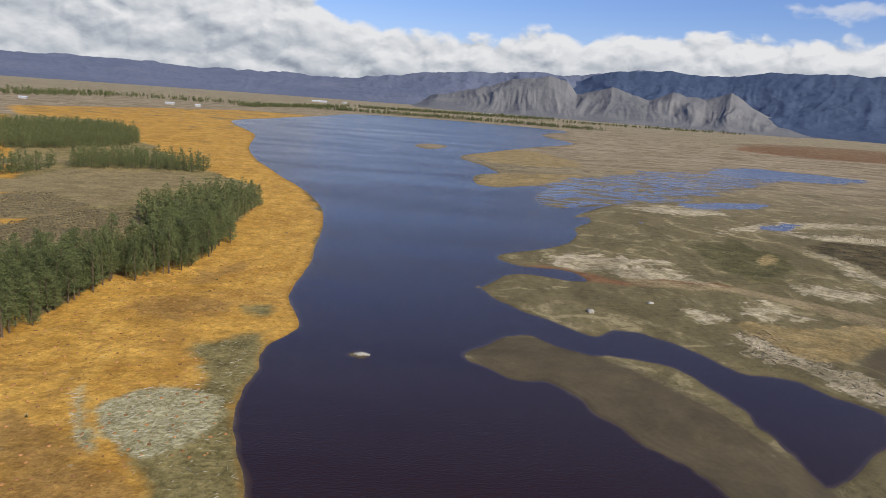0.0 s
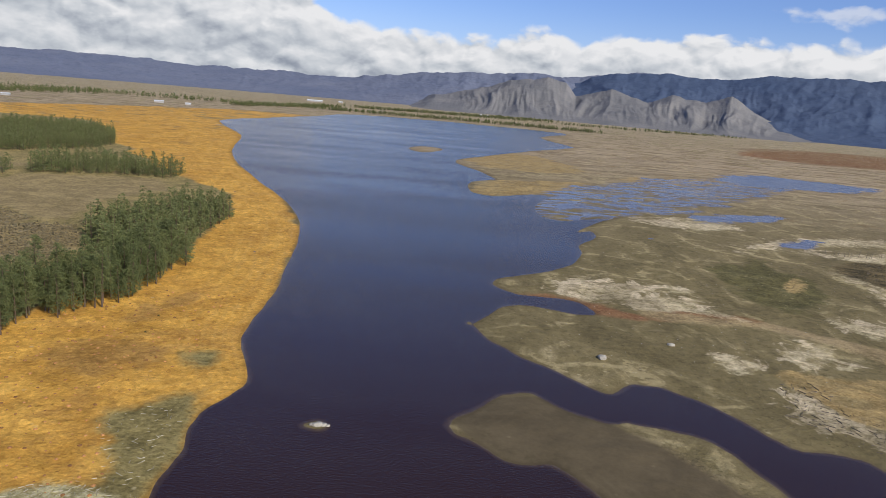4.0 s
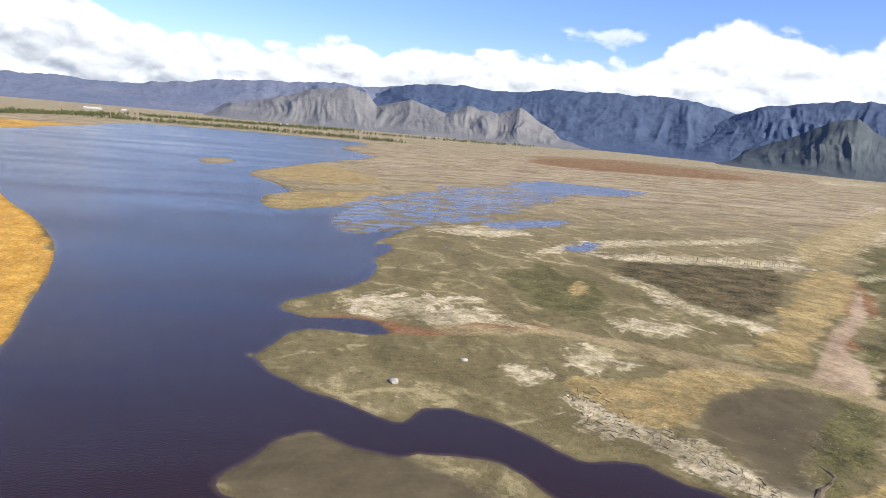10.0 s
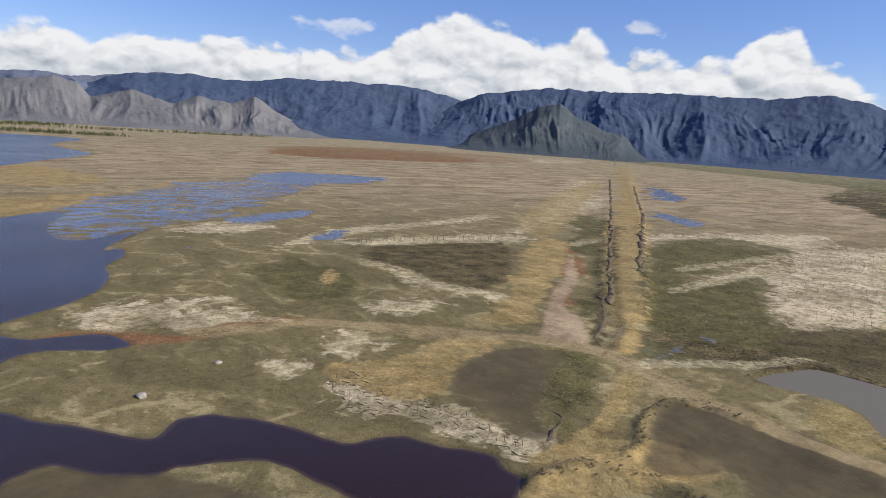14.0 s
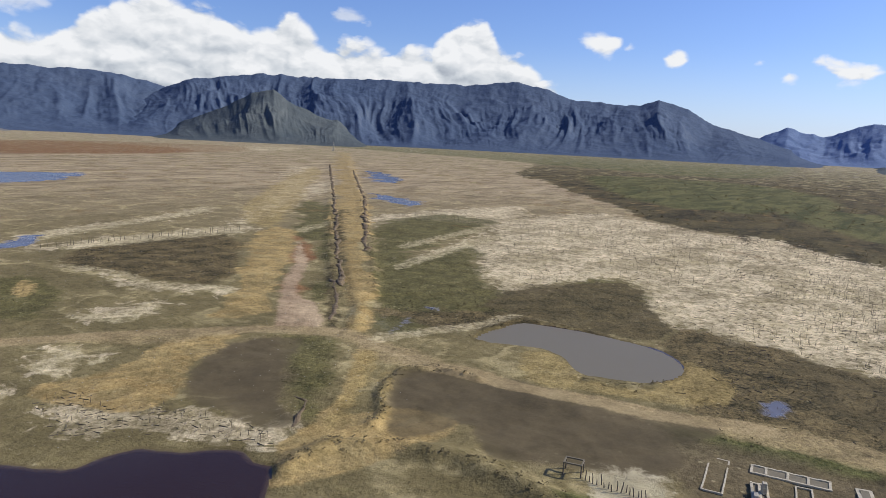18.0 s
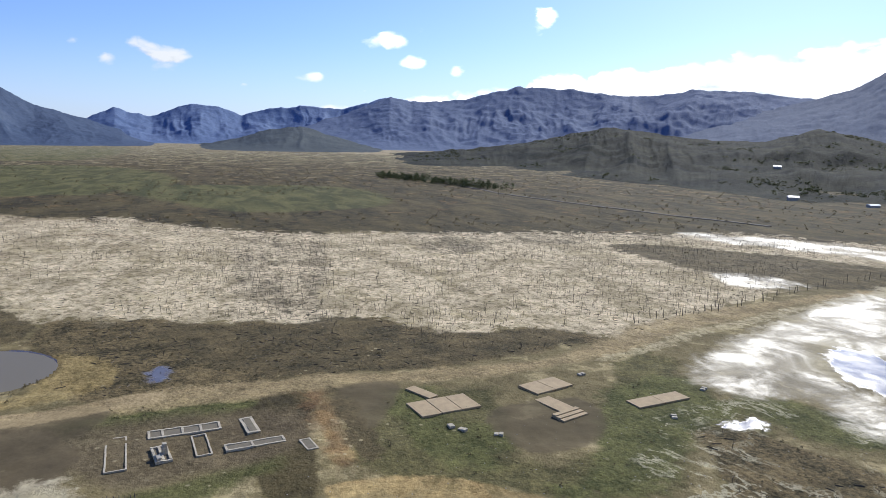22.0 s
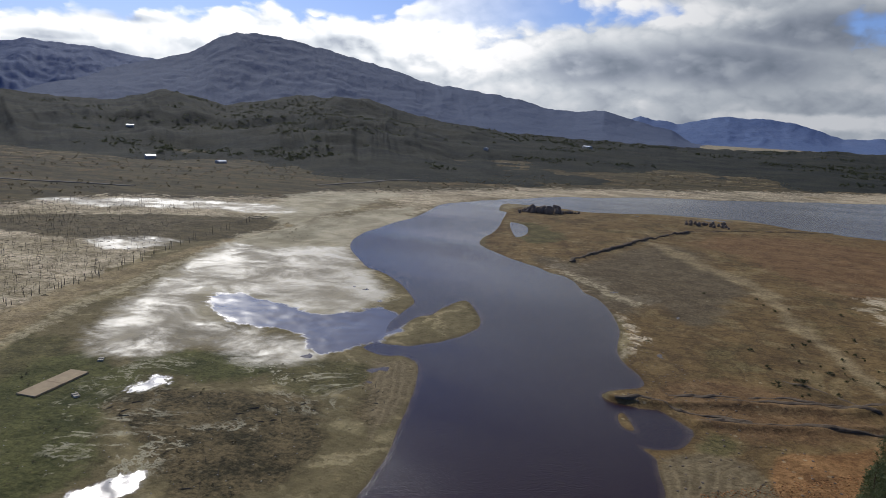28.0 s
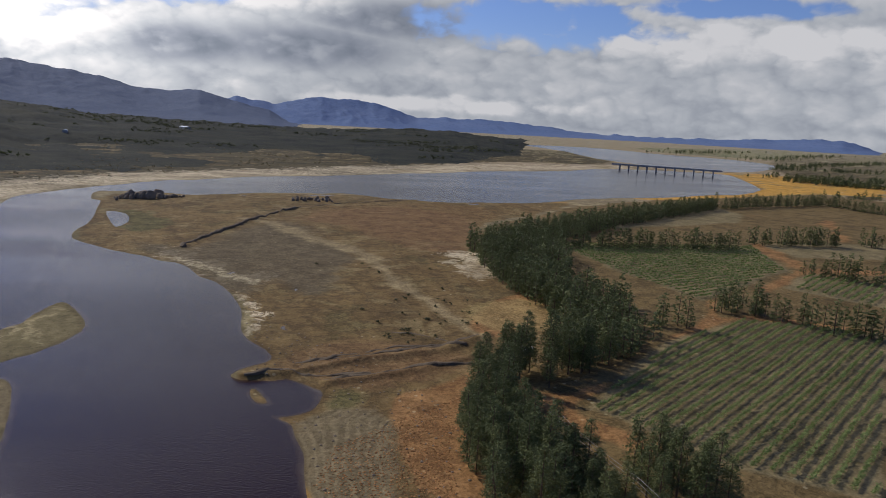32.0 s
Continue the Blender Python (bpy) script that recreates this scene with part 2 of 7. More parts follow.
PALE.append([(156, 273), (159, 242), (159, 213), (175, 192), (168, 185), (151, 206), (149, 230)])
PALE.append([(177, 320), (287, 310), (269, 290), (170, 308)])
PALE.append([(252, 367), (325, 389), (319, 378), (244, 356)])
PALE.append([(33, 221), (51, 230), (81, 225), (65, 215), (78, 200), (57, 194), (50, 202), (35, 208)])
PALE.append([(64.4, 121.6), (76, 136), (88, 129), (89.7, 114.3), (94.4, 95.8), (89.1, 89.1), (82.4, 102.4), (75.4, 117.0)])
PALE.append([(265, 181), (350, 192), (429, 217), (324, 177), (254, 170)])
PALE.append([(342, 187), (399, 181), (246, 107), (238, 116), (270, 144)])
PALE.append([(386, 293), (482, 285), (549, 252), (410, 186), (436, 220), (445, 251), (401, 274), (350, 263)])
PALE.append([(729, 1397), (1576, 1515), (1318, 1265), (625, 1197)])
PALE.append([(64, 159), (73, 159), (74, 153), (67, 148), (63, 152)])
PALE.append([(33, 149), (36, 151), (36, 149), (34, 147)])
PALE.append([(97, 159), (103, 160), (99, 156)])
PALE.append([(92, 172), (98, 171), (91, 156), (85, 156)])
PALE.append([(104, 378), (133, 391), (158, 385), (142, 361), (109, 364)])
PALE.append([(107.1, 99.2), (95.5, 95.4), (89.3, 87.8), (95.4, 88.8)])
PALE.append([(116, 199), (135, 200), (143, 194), (133, 184), (118, 188)])
PALE.append([(273, -450), (225, -532), (127, -658), (-188, -914), (-156, -746), (24, -658), (156, -532), (174, -432), (166, -360), (156, -300), (183, -324), (202, -437)])
PALE.append([(203, -506), (120, -641), (-33, -800), (-282, -973), (-474, -1054), (-458, -976), (-164, -797), (-7, -677), (151, -523), (166, -411)])
PALE.append([(57, -298), (43, -281), (16, -245), (17, -238), (42, -265), (53, -283)])
PALE.append([(-61, -295), (-78, -290), (-73, -251), (-62, -241), (-57, -260)])
PALE.append([(731, 692), (829, 734), (592, 523), (408, 385), (294, 313), (317, 346), (520, 509)])
PALE.append([(28, -246), (15, -256), (12, -245), (25, -234)])
PALE.append([(54, -283), (45, -267), (18, -217), (14, -185), (15, -180), (19, -208), (45, -255)])
PALE.append([(26, 208), (47, 211), (57, 204), (44, 199)])
PALE.append([(71, 212), (77, 213), (81, 203), (74, 203)])
PALE.append([(72, 137), (83, 145), (89, 139), (78, 131)])
PALE.append([(84.7, 118.0), (91.4, 118.7), (95.5, 104.0), (94.4, 95.8), (88.0, 98.6)])
PALE.append([(98, 378), (130, 391), (157, 380), (145, 361), (115, 356)])
PALE.append([(130, 314), (198, 360), (323, 386), (188, 341), (130, 301)])
PALE.append([(507, 473), (604, 524), (536, 454), (447, 416)])
PALE.append([(370, 279), (411, 281), (463, 265), (382, 261)])
EARTH = []
EARTH.append([(1338, 1114), (1407, 1137), (477, 367), (270, 205), (202, 149), (165, 125), (152, 125), (179, 143), (253, 209), (439, 369)])
EARTH.append([(283, 291), (299, 280), (238, 224), (186, 185), (159, 159), (142, 168), (175, 189), (211, 230)])
EARTH.append([(77, 150), (101, 148), (121, 157), (135, 149), (113, 139), (97, 124), (84.1, 121.7), (77, 135)])
EARTH.append([(145, 113), (148, 108), (117.9, 91.6), (106.8, 87.8), (103.5, 89.2), (123, 99)])
EARTH.append([(87.5, 85.1), (96.9, 88.9), (105.7, 88.3), (117.5, 79.9), (119.1, 72.1), (116.6, 65.8), (103.7, 65.9), (78.2, 77.8)])
EARTH.append([(12, 425), (18, 477), (42, 514), (108, 540), (90, 494), (41, 433)])
EARTH.append([(152, 609), (248, 673), (216, 594), (147, 573)])
EARTH.append([(6, 676), (65, 800), (126, 641), (48, 587)])
EARTH.append([(129, 254), (128, 246), (120, 232), (121, 238)])
EARTH.append([(136.8, -20.8), (133.9, -23.7), (118.2, -24.2), (112.2, -21.4), (125.4, -19.9)])
EARTH.append([(102.5, -18.4), (104.5, -26.4), (102.3, -37.8), (96.9, -46.1), (87.7, -52.0), (82.8, -32.3)])
TRACK = []
TRACK.append([(56, 195), (90, 189), (108, 178), (122, 161), (150, 145), (159, 127), (154, 106), (153, 114), (145, 142), (118, 156), (103, 173), (86, 184), (58, 185)])
TRACK.append([(154, 124), (156, 110), (152, 79), (153, 46), (155, 7), (158, -33), (150, -32), (147.7, 6.5), (145, 43), (145, 76), (143, 105)])
TRACK.append([(154, 25), (160, 5), (159, -23), (157, -46), (156, -77), (167, -110), (186, -156), (199, -227), (211, -306), (203, -299), (190, -220), (170, -145), (156, -105), (148, -75), (149, -44), (153, -22), (154, 5), (148, 24)])
TRACK.append([(27, -382), (-24, -298), (-37, -231), (-44, -196), (-48, -174), (-46, -171), (-41, -192), (-33, -225), (-21, -285), (28, -370)])
DIRT = []
DIRT.append([(-49, -147), (-52, -145), (-50.6, -133.3), (-57.1, -131.3), (-66.2, -134.1), (-61.4, -128.9), (-55.9, -123.9), (-55.7, -117.8), (-60.3, -111.6), (-65.9, -102.0), (-63.5, -97.4), (-57.2, -104.9), (-51.5, -113.0), (-48.3, -124.4), (-47.7, -136.8)])
DIRT.append([(-92, -154), (-101, -165), (-119, -181), (-136, -206), (-140, -206), (-127, -186), (-142, -189), (-174, -169), (-168, -163), (-137, -182), (-114, -172), (-95, -154)])
DIRT.append([(-228, -316), (-235, -320), (-218, -262), (-178, -226), (-171, -224), (-210, -262)])
DIRT.append([(-215, -263), (-256, -258), (-248, -249), (-209, -252)])
DIRT.append([(-355, -420), (-363, -421), (-312, -349), (-302, -344)])
DIRT.append([(-19.3, -130.5), (-27.7, -137.8), (-39, -148), (-52, -155), (-50, -149), (-39.2, -137.2), (-32.2, -117.4), (-28.5, -92.5), (-19.5, -93.3), (-17.8, -109.1)])
DIRT.append([(-58, -206), (-75, -220), (-81, -204), (-69, -184), (-54, -173), (-46, -181)])
SHOAL = []
SHOAL.append([(36, 382), (56, 445), (78, 481), (103, 521), (127, 550), (180, 625), (264, 677), (311, 642), (250, 558), (153, 428), (107, 392), (70, 357), (43, 341)])
GREEN = []
GREEN.append([(-4.2, -136.0), (-10.3, -138.8), (-12.5, -134.0), (-7.5, -128.4)])
GREEN.append([(103, -390), (88, -404), (69, -366), (82, -338)])
GREEN.append([(420, 385), (405, 343), (319, 268), (210, 179), (177, 157), (265, 231), (291, 272)])
GREEN.append([(313, 236), (396, 275), (440, 248), (431, 220), (276, 186), (252, 172), (320, 175), (246, 128), (245, 107), (219, 95), (177, 115), (221, 159)])
GREEN.append([(107, 265), (132, 285), (132, 237), (115, 206), (96, 219)])
GREEN.append([(138, 135), (148, 126), (134, 109), (103.2, 92.0), (113, 110)])
GREEN.append([(335, 244), (438, 274), (437, 227), (301, 199), (264, 180), (299, 166), (231, 112), (292, 91), (266, 69), (228, 62), (215, 97), (165, 117), (220, 163)])
GREEN.append([(151, 25), (149.4, -5.3), (143.3, -7.1), (140.1, 19.9), (141.7, 23.7)])
GREEN.append([(143.1, -38.1), (143, -47), (140, -63), (123.7, -58.6), (105.0, -54.5), (105.4, -72.3), (119, -103), (114, -107), (93.5, -69.3), (91.0, -53.8), (109.4, -27.7), (124.9, -27.4)])
GREEN.append([(113.8, -77.7), (118, -100), (114, -110), (97.7, -107.8), (104.1, -94.3), (97.9, -76.0), (94.6, -63.2)])
GREEN.append([(114, -119), (103, -132), (89, -124), (96.7, -112.0)])
GREEN.append([(203, -263), (197, -312), (178, -316), (174, -267)])
GREEN.append([(92, -131), (72, -138), (67.1, -124.4), (76.2, -115.9)])
GREEN.append([(97.4, -94.8), (89.0, -96.3), (82.6, -86.2), (88.5, -85.6)])
GREEN.append([(159, -112), (156, -119), (129, -106), (117.2, -87.3), (118.1, -81.0)])
RED = []
RED.append([(535, 1315), (910, 1679), (1061, 1471), (1014, 1230), (816, 1110), (606, 1116), (507, 1142)])
RED.append([(12, 196), (30, 202), (44, 197), (54, 189), (51, 183), (37, 188), (25, 195)])
RED.append([(56, 192), (68, 197), (88, 192), (89, 186), (72, 189), (56, 184)])
RED.append([(277, 258), (270, 244), (177, 164), (149, 144), (152, 149), (194, 183)])
SCRUB = []
SCRUB.append([(159, 277), (187, 302), (264, 294), (183, 205), (167, 216), (160, 244)])
SCRUB.append([(184, 141), (198, 124), (216, 93), (202, 87), (177, 110)])
SCRUB.append([(220, 33), (218, -3), (203, -32), (211, -55), (184, -70), (179, -98), (167, -113), (159, -62), (160, -22), (158, 26)])
SCRUB.append([(234, 46), (223, 13), (211, -10), (206, -29), (197, -39), (164, -34), (162, 8), (168, 34), (186, 31), (210, 46)])
SCRUB.append([(106.0, -93.3), (100.7, -106.1), (80.3, -113.7), (68.9, -113.1), (59.7, -98.0), (61.4, -77.4), (70.6, -72.9), (82.9, -83.7)])
SCRUB.append([(65.0, -125.6), (63, -139), (55.5, -120.2), (55.7, -108.0)])
VELD = []
VELD.append([(1311, 592), (3300, 1069), (4641, -729), (383, -68), (413, -15), (494, 36), (537, 124), (672, 215), (905, 373)])
VELD.append([(2599, 316), (2269, -498), (893, -1405), (294, -473), (381, -270), (405, -158), (414, -89), (436, -12), (531, 51), (538, 71)])
VELD.append([(589, -187), (445, -338), (296, -434), (96, -770), (85, -696), (272, -400), (347, -310), (338, -217), (336, -167), (343, -106)])
VELD.append([(309, -215), (233, -325), (227, -282), (275, -230)])
VELD.append([(387, -284), (334, -364), (277, -456), (229, -541), (131, -676), (-192, -934), (-619, -3140), (643, -477)])
VELD.append([(213, -534), (126, -669), (-34, -836), (-298, -1029), (-504, -1122), (-599, -1599), (468, -1186)])
VELD.append([(-979, -1385), (-1786, -2250), (-3231, -3491), (-708, -749), (-681, -834)])
SAND2 = []
SAND2.append([(-265, -556), (-380, -614), (-505, -704), (-588, -887), (-601, -959), (-689, -998), (-733, -900), (-740, -784), (-613, -646), (-537, -662), (-304, -550)])
SAND2.append([(-20, -468), (-79, -498), (-199, -517), (-188, -487), (-111, -452)])
GRASS = []
GRASS.append([(-1161, -2279), (-3186, -3449), (-1913, -2059), (-1092, -1667)])
GRASS.append([(-612, -871), (-1296, -1389), (-788, -837), (-776, -953)])
PONDS = []
PONDS.append([(-605, -1938), (-825, -1973), (-875, -1713), (-989, -1554), (-972, -1337), (-777, -1095), (-643, -1032), (-550, -1177), (-599, -1599)])
PONDS.append([(177, 95), (200, 93), (205, 82), (206, 63), (201, 45), (188, 36), (173, 39), (169, 51), (169, 59), (181, 72), (179, 83)])
PONDS.append([(108, -404), (96, -396), (88, -368), (91, -352)])
WET = []
WET.append([(74, 390), (107, 489), (188, 616), (234, 626), (219, 534), (126, 421), (103, 388)])
WET.append([(179, 131), (185, 123), (182, 108), (163, 113)])
WET.append([(89, 488), (178, 614), (234, 626), (206, 525), (129, 421), (90, 397), (82, 433)])
BROWN = []
BROWN.append([(100, -320), (125, -478), (-18, -517), (-196, -509), (-101, -382), (-75, -310), (-75, -241), (-79, -196), (-63, -173), (-45, -155), (-30.4, -125.5), (-28.5, -92.5), (-13.1, -77.1), (-2.7, -94.9), (14.3, -146.7), (17, -202), (49, -269)])
MIRE = []
MIRE.append([(15, -301), (-4, -290), (-13, -268), (-4, -223), (12, -238)])
MIRE.append([(73, -309), (50, -298), (30, -362), (7, -366), (-18, -291), (-12, -258), (14, -238), (22, -222), (44, -265)])
MIRE.append([(98, 123), (121, 141), (136, 135), (122, 114), (101.2, 101.6), (99, 116)])
MIRE.append([(117.4, 83.2), (130, 91), (143, 91), (146, 80), (135, 68), (119.1, 74.6)])
MIRE.append([(143, 78), (147, 51), (143.2, 28.4), (122.4, 22.5), (116.1, 36.0), (110.5, 48.1), (123.7, 68.2)])
MIRE.append([(140.0, 26.7), (139.2, -16.4), (123.8, -18.1), (117.0, -3.7), (117.7, 18.7)])
MIRE.append([(-1.5, 111.3), (8.7, 122.9), (23.9, 120.6), (40.7, 97.4), (51.1, 78.7), (56.2, 58.3), (38.1, 55.8), (31.2, 65.4), (24.0, 76.5), (16.6, 90.1), (5.6, 98.2)])
DUSK = []
DUSK.append([(-84.3, 124.0), (-79, 133), (-69.3, 132.9), (-67.1, 121.4), (-72.4, 113.6), (-79.0, 114.9)])
DUSK.append([(-80.4, 63.0), (-74.1, 62.0), (-62.1, 54.9), (-50.8, 45.4), (-45.1, 34.6), (-61.1, 32.7)])
DUSK.append([(-80, 150), (-74, 172), (-70, 170), (-73, 148)])
DUSK.append([(-5, -430), (-67, -472), (-119, -454), (-98, -381), (-75, -321), (-43, -337), (-11, -368)])
ISLES = []
ISLES.append([(45, 395), (60, 441), (80, 475), (107, 522), (129, 550), (178, 614), (260, 664), (250, 558), (153, 428), (109, 396), (72, 363), (49, 352)])
ISLES.append([(78, -160), (75, -172), (75, -198), (73, -212), (63, -198), (58, -184), (60, -170), (67, -159), (75, -157)])
ISLES.append([(-58, 737), (-38, 787), (-15, 766), (-32, 705)])
ISLES.append([(-27.8, 103.5), (-25.8, 105.3), (-24.1, 103.9), (-25.4, 102.3)])
ISLES.append([(13, 446), (20, 501), (50, 544), (107, 545), (77, 477), (24, 428)])
ISLES.append([(10.3, -137.7), (8.8, -138.6), (6.0, -133.0), (7.2, -131.3), (9.4, -133.8)])
OLIVE = []
OLIVE.append([(-63.0, 99.4), (-56.4, 105.5), (-50.3, 109.9), (-45.9, 81.2), (-43.5, 69.6), (-37.0, 54.9), (-33.9, 46.0), (-32.0, 36.2), (-41.1, 35.1), (-49.9, 47.0), (-55.7, 53.3), (-60.5, 60.6), (-61.5, 75.8), (-54.7, 83.6)])
OLIVE.append([(-58.5, 129.2), (-53.7, 134.4), (-50.9, 129.2), (-53.8, 123.8)])
ROCKY = []
ROCKY.append([(-68.3, 69.8), (-62.5, 78.1), (-53.6, 79.8), (-47.0, 76.0), (-46.3, 64.9), (-52.8, 53.7), (-60.5, 58.7)])
ROCKY.append([(-74.7, 73.4), (-73.1, 76.1), (-66.5, 61.6), (-61.3, 55.0), (-62.9, 54.8), (-69.4, 63.2)])
FIELD = []
FIELD.append([(-57.5, -122.3), (-98, -162), (-135, -184), (-173, -168), (-95.0, -83.1), (-74.5, -94.1), (-67.6, -105.2)])
FIELD.append([(-116, -313), (-228, -316), (-204, -256), (-134, -206), (-124, -243)])
FIELD.append([(-182, -226), (-211, -251), (-232, -232), (-198, -195)])
FIELD.append([(-237, -325), (-325, -333), (-280, -284), (-230, -287)])
FIELD.append([(-150, -372), (-259, -464), (-325, -489), (-279, -404), (-164, -366)])
FARM = []
FARM.append([(-100.0, 105.8), (-101, 124), (-101, 142), (-99, 162), (-92, 177), (-88, 204), (-97, 237), (-97, 277), (-111, 335), (-182, 415), (-273, 549), (-303, 611), (-399, 740), (-507, 733), (-561, 527), (-132, 78)])
FARM.append([(-29.4, -92.4), (-31.0, -122.7), (-45, -151), (-61, -168), (-78, -196), (-75, -241), (-75, -310), (-99, -371), (-181, -466), (-315, -569), (-537, -662), (-567, -596), (-899, -674), (-129, -80), (-48.1, -53.2), (-26.9, -82.2)])
SHADED_SOIL = []
SHADED_SOIL.append([(-29.4, -92.4), (-31.0, -122.7), (-45, -151), (-61, -168), (-78, -196), (-75, -241), (-75, -310), (-99, -371), (-181, -466), (-315, -569), (-537, -662), (-567, -596), (-899, -674), (-129, -80), (-48.1, -53.2), (-26.9, -82.2)])
LAWN = []
LAWN.append([(127, -84), (134, -108), (120, -109), (101.2, -88.5), (90.1, -71.8), (89.0, -59.3), (93.4, -54.1), (103.2, -70.8)])
LAWN.append([(136.7, -36.3), (143, -47), (124.7, -48.7), (113.4, -53.8), (101.4, -46.0), (112.6, -37.1)])
LAWN.append([(149.3, 11.9), (149.4, -5.3), (143.3, -7.1), (140.6, 18.1)])
LAWN.append([(113.8, -77.7), (118, -100), (114, -110), (104.1, -94.3), (97.9, -76.0), (94.6, -63.2)])
LAWN.append([(118, -116), (103, -132), (89, -124), (99.8, -110.3)])
LAWN.append([(141.5, 35.1), (147, 23.2), (148.6, -2.1), (141.8, -4.6), (138.1, 12), (134.1, 30.7)])
LAWN.append([(103.5, 39.3), (108.8, 26.7), (111.3, 9.1), (119.1, -12.5), (110.3, -2.6), (101, 24.7), (97.8, 37.1)])
LINE = []
LINE.append([(158, 273), (162, 242), (162, 220), (168, 206), (176, 194), (171, 188), (160, 199), (156, 214), (157, 237), (154, 265)])
LINE.append([(179, 315), (215, 321), (288, 317), (278, 301), (268, 294), (203, 298), (174, 304)])
LINE.append([(165, 337), (206, 360), (257, 371), (337, 401), (321, 379), (246, 354), (201, 341), (169, 327)])
LINE.append([(253, 175), (319, 187), (381, 192), (362, 180), (300, 175), (251, 169)])
LINE.append([(307, 208), (359, 211), (410, 215), (396, 204), (344, 202), (299, 198)])
LINE.append([(75, 228), (82, 222), (76, 218), (72, 219)])
LINE.append([(69, 212), (79, 202), (87, 190), (72, 196), (65, 199)])
LINE.append([(117, 203), (128, 191), (142, 196), (138, 187), (124, 181), (118, 191)])
LINE.append([(160, 118), (175, 112), (193, 103), (211, 98), (207, 93), (187, 99), (168, 108), (155, 112)])
LINE.append([(89, 169), (99, 173), (98, 164), (89, 153), (85, 157)])
LINE.append([(63, 155), (68, 158), (74, 153), (68, 147), (64, 145)])
LINE.append([(95, 156), (102, 159), (98, 155)])
LINE.append([(129, 383), (147, 391), (161, 376), (144, 361), (123, 354)])
LINE.append([(308, 283), (341, 293), (336, 284), (299, 270)])
LINE.append([(54, -281), (42, -273), (25, -252), (16, -241), (19, -236), (33, -255), (50, -272)])
LINE.append([(156, -103), (165, -133), (185, -205), (220, -333), (214, -327), (178, -201), (160, -131), (152, -101)])
WASH = []
WASH.append([(271, 253), (218, 198), (183, 170), (176, 154), (156, 136), (146, 143), (167, 163), (213, 202)])
BANKY = []
BANKY.append([(144, 111), (146, 106), (124, 94), (106, 85.1), (102.4, 86.7), (118, 96), (134, 104)])
BANKY.append([(330, 357), (470, 477), (826, 739), (734, 641), (462, 426), (320, 314), (295, 299)])
BANKY.append([(140, 96), (128, 91), (114.1, 81.4), (112.4, 81), (124, 90), (135, 96), (143, 94)])
BANKY.append([(-49, -202), (-67, -213), (-82, -203), (-77, -184), (-57, -177), (-50, -184)])
BANKY.append([(191, 39), (199, 36), (185, 23), (166, 22), (159, 34), (156, 50), (162, 55), (165, 38)])
BANKY.append([(174, 76), (179, 69), (167, 57), (156, 55), (153, 64)])
RUSSET = []
RUSSET.append([(8, -387), (-26, -431), (-63, -444), (-88, -418), (-88, -339), (-70, -298), (-45, -304), (-22, -359)])
RUSSET.append([(652, 1535), (1045, 1726), (1370, 1513), (1134, 1231), (728, 1118), (536, 1112)])
RUSSET.append([(7, -156), (-12, -173), (-37, -161), (-38, -150), (-12.7, -137.5), (-3.1, -144.6)])
RUSSET.append([(147.7, -20.3), (149, -25), (132, -25.3), (113.6, -24.5), (112.6, -20.7), (133.2, -20.2)])
PAN = []
PAN.append([(135, 94), (143, 91), (146, 83), (145, 75), (144, 63), (126.6, 57.5), (119.7, 64.1), (109.6, 68.5), (107.7, 75.1), (123, 86)])
PAN.append([(110, 135), (131, 141), (142, 131), (127, 119), (107, 105), (101.8, 93.2), (95.6, 95.3), (94.8, 108.3), (96, 121)])
PAN.append([(126.6, 57.5), (147, 59), (151, 38), (152, 21), (142.8, 20.5), (125.2, 35), (119.7, 43.6)])
PAN.append([(148, 77), (151, 52), (137.3, 26.2), (121.4, 24.4), (113.3, 44.6), (111.7, 56.7)])
PAN.append([(149, -27), (149, -43), (127.5, -33.5), (127.6, -27.7)])
PAN.append([(126.9, -56.8), (129, -79), (111.5, -76.5), (105.9, -56.4)])
MEADOW = []
MEADOW.append([(1221, 412), (1269, 143), (728, 79), (751, 162), (878, 288)])
MEADOW.append([(1058, 372), (1294, 342), (1207, 104), (874, 20), (714, 107), (725, 193)])
MEADOW.append([(807, 70), (788, -149), (590, -162), (528, -57), (603, 14)])
MEADOW.append([(1688, 3456), (1991, 2608), (1822, 1532), (1719, 956), (1544, 573), (1651, 189), (3580, 376), (3383, 1231), (2985, 2013), (2409, 2675), (1800, 3118), (1349, 3338)])
THORN = []
THORN.append([(330, -220), (296, -277), (218, -313), (201, -259), (234, -220), (285, -212)])
THORN.append([(378, 315), (383, 313), (230, 189), (160, 133), (158, 135), (227, 191)])
THORN.append([(216, 113), (264, 109), (291, 81), (261, 66), (223, 47), (210, 55), (208, 75), (213, 97)])
THORN.append([(221, 12), (208, -16), (215, -37), (208, -52), (187, -62), (182, -86), (174, -103), (161, -77), (160, -47), (162, -24), (170, -5), (195, 11)])
THORN.append([(151, -26), (152, -28), (135.8, -30), (115, -30), (113.8, -25.4), (132.1, -25.8)])
ROADS = []
ROADS.append([(157, 120), (152, 106), (153, 80), (151, 64), (154, 45), (155, 27), (159, 11), (152, 10), (147.8, 25.6), (146, 42), (144, 68), (146, 93), (150, 115)])
ROADS.append([(90, 191), (103, 183), (120, 173), (135, 158), (153, 139), (159, 124), (154, 120), (147, 134), (131, 152), (116, 167), (100, 176), (88, 184)])
SHEEN = []
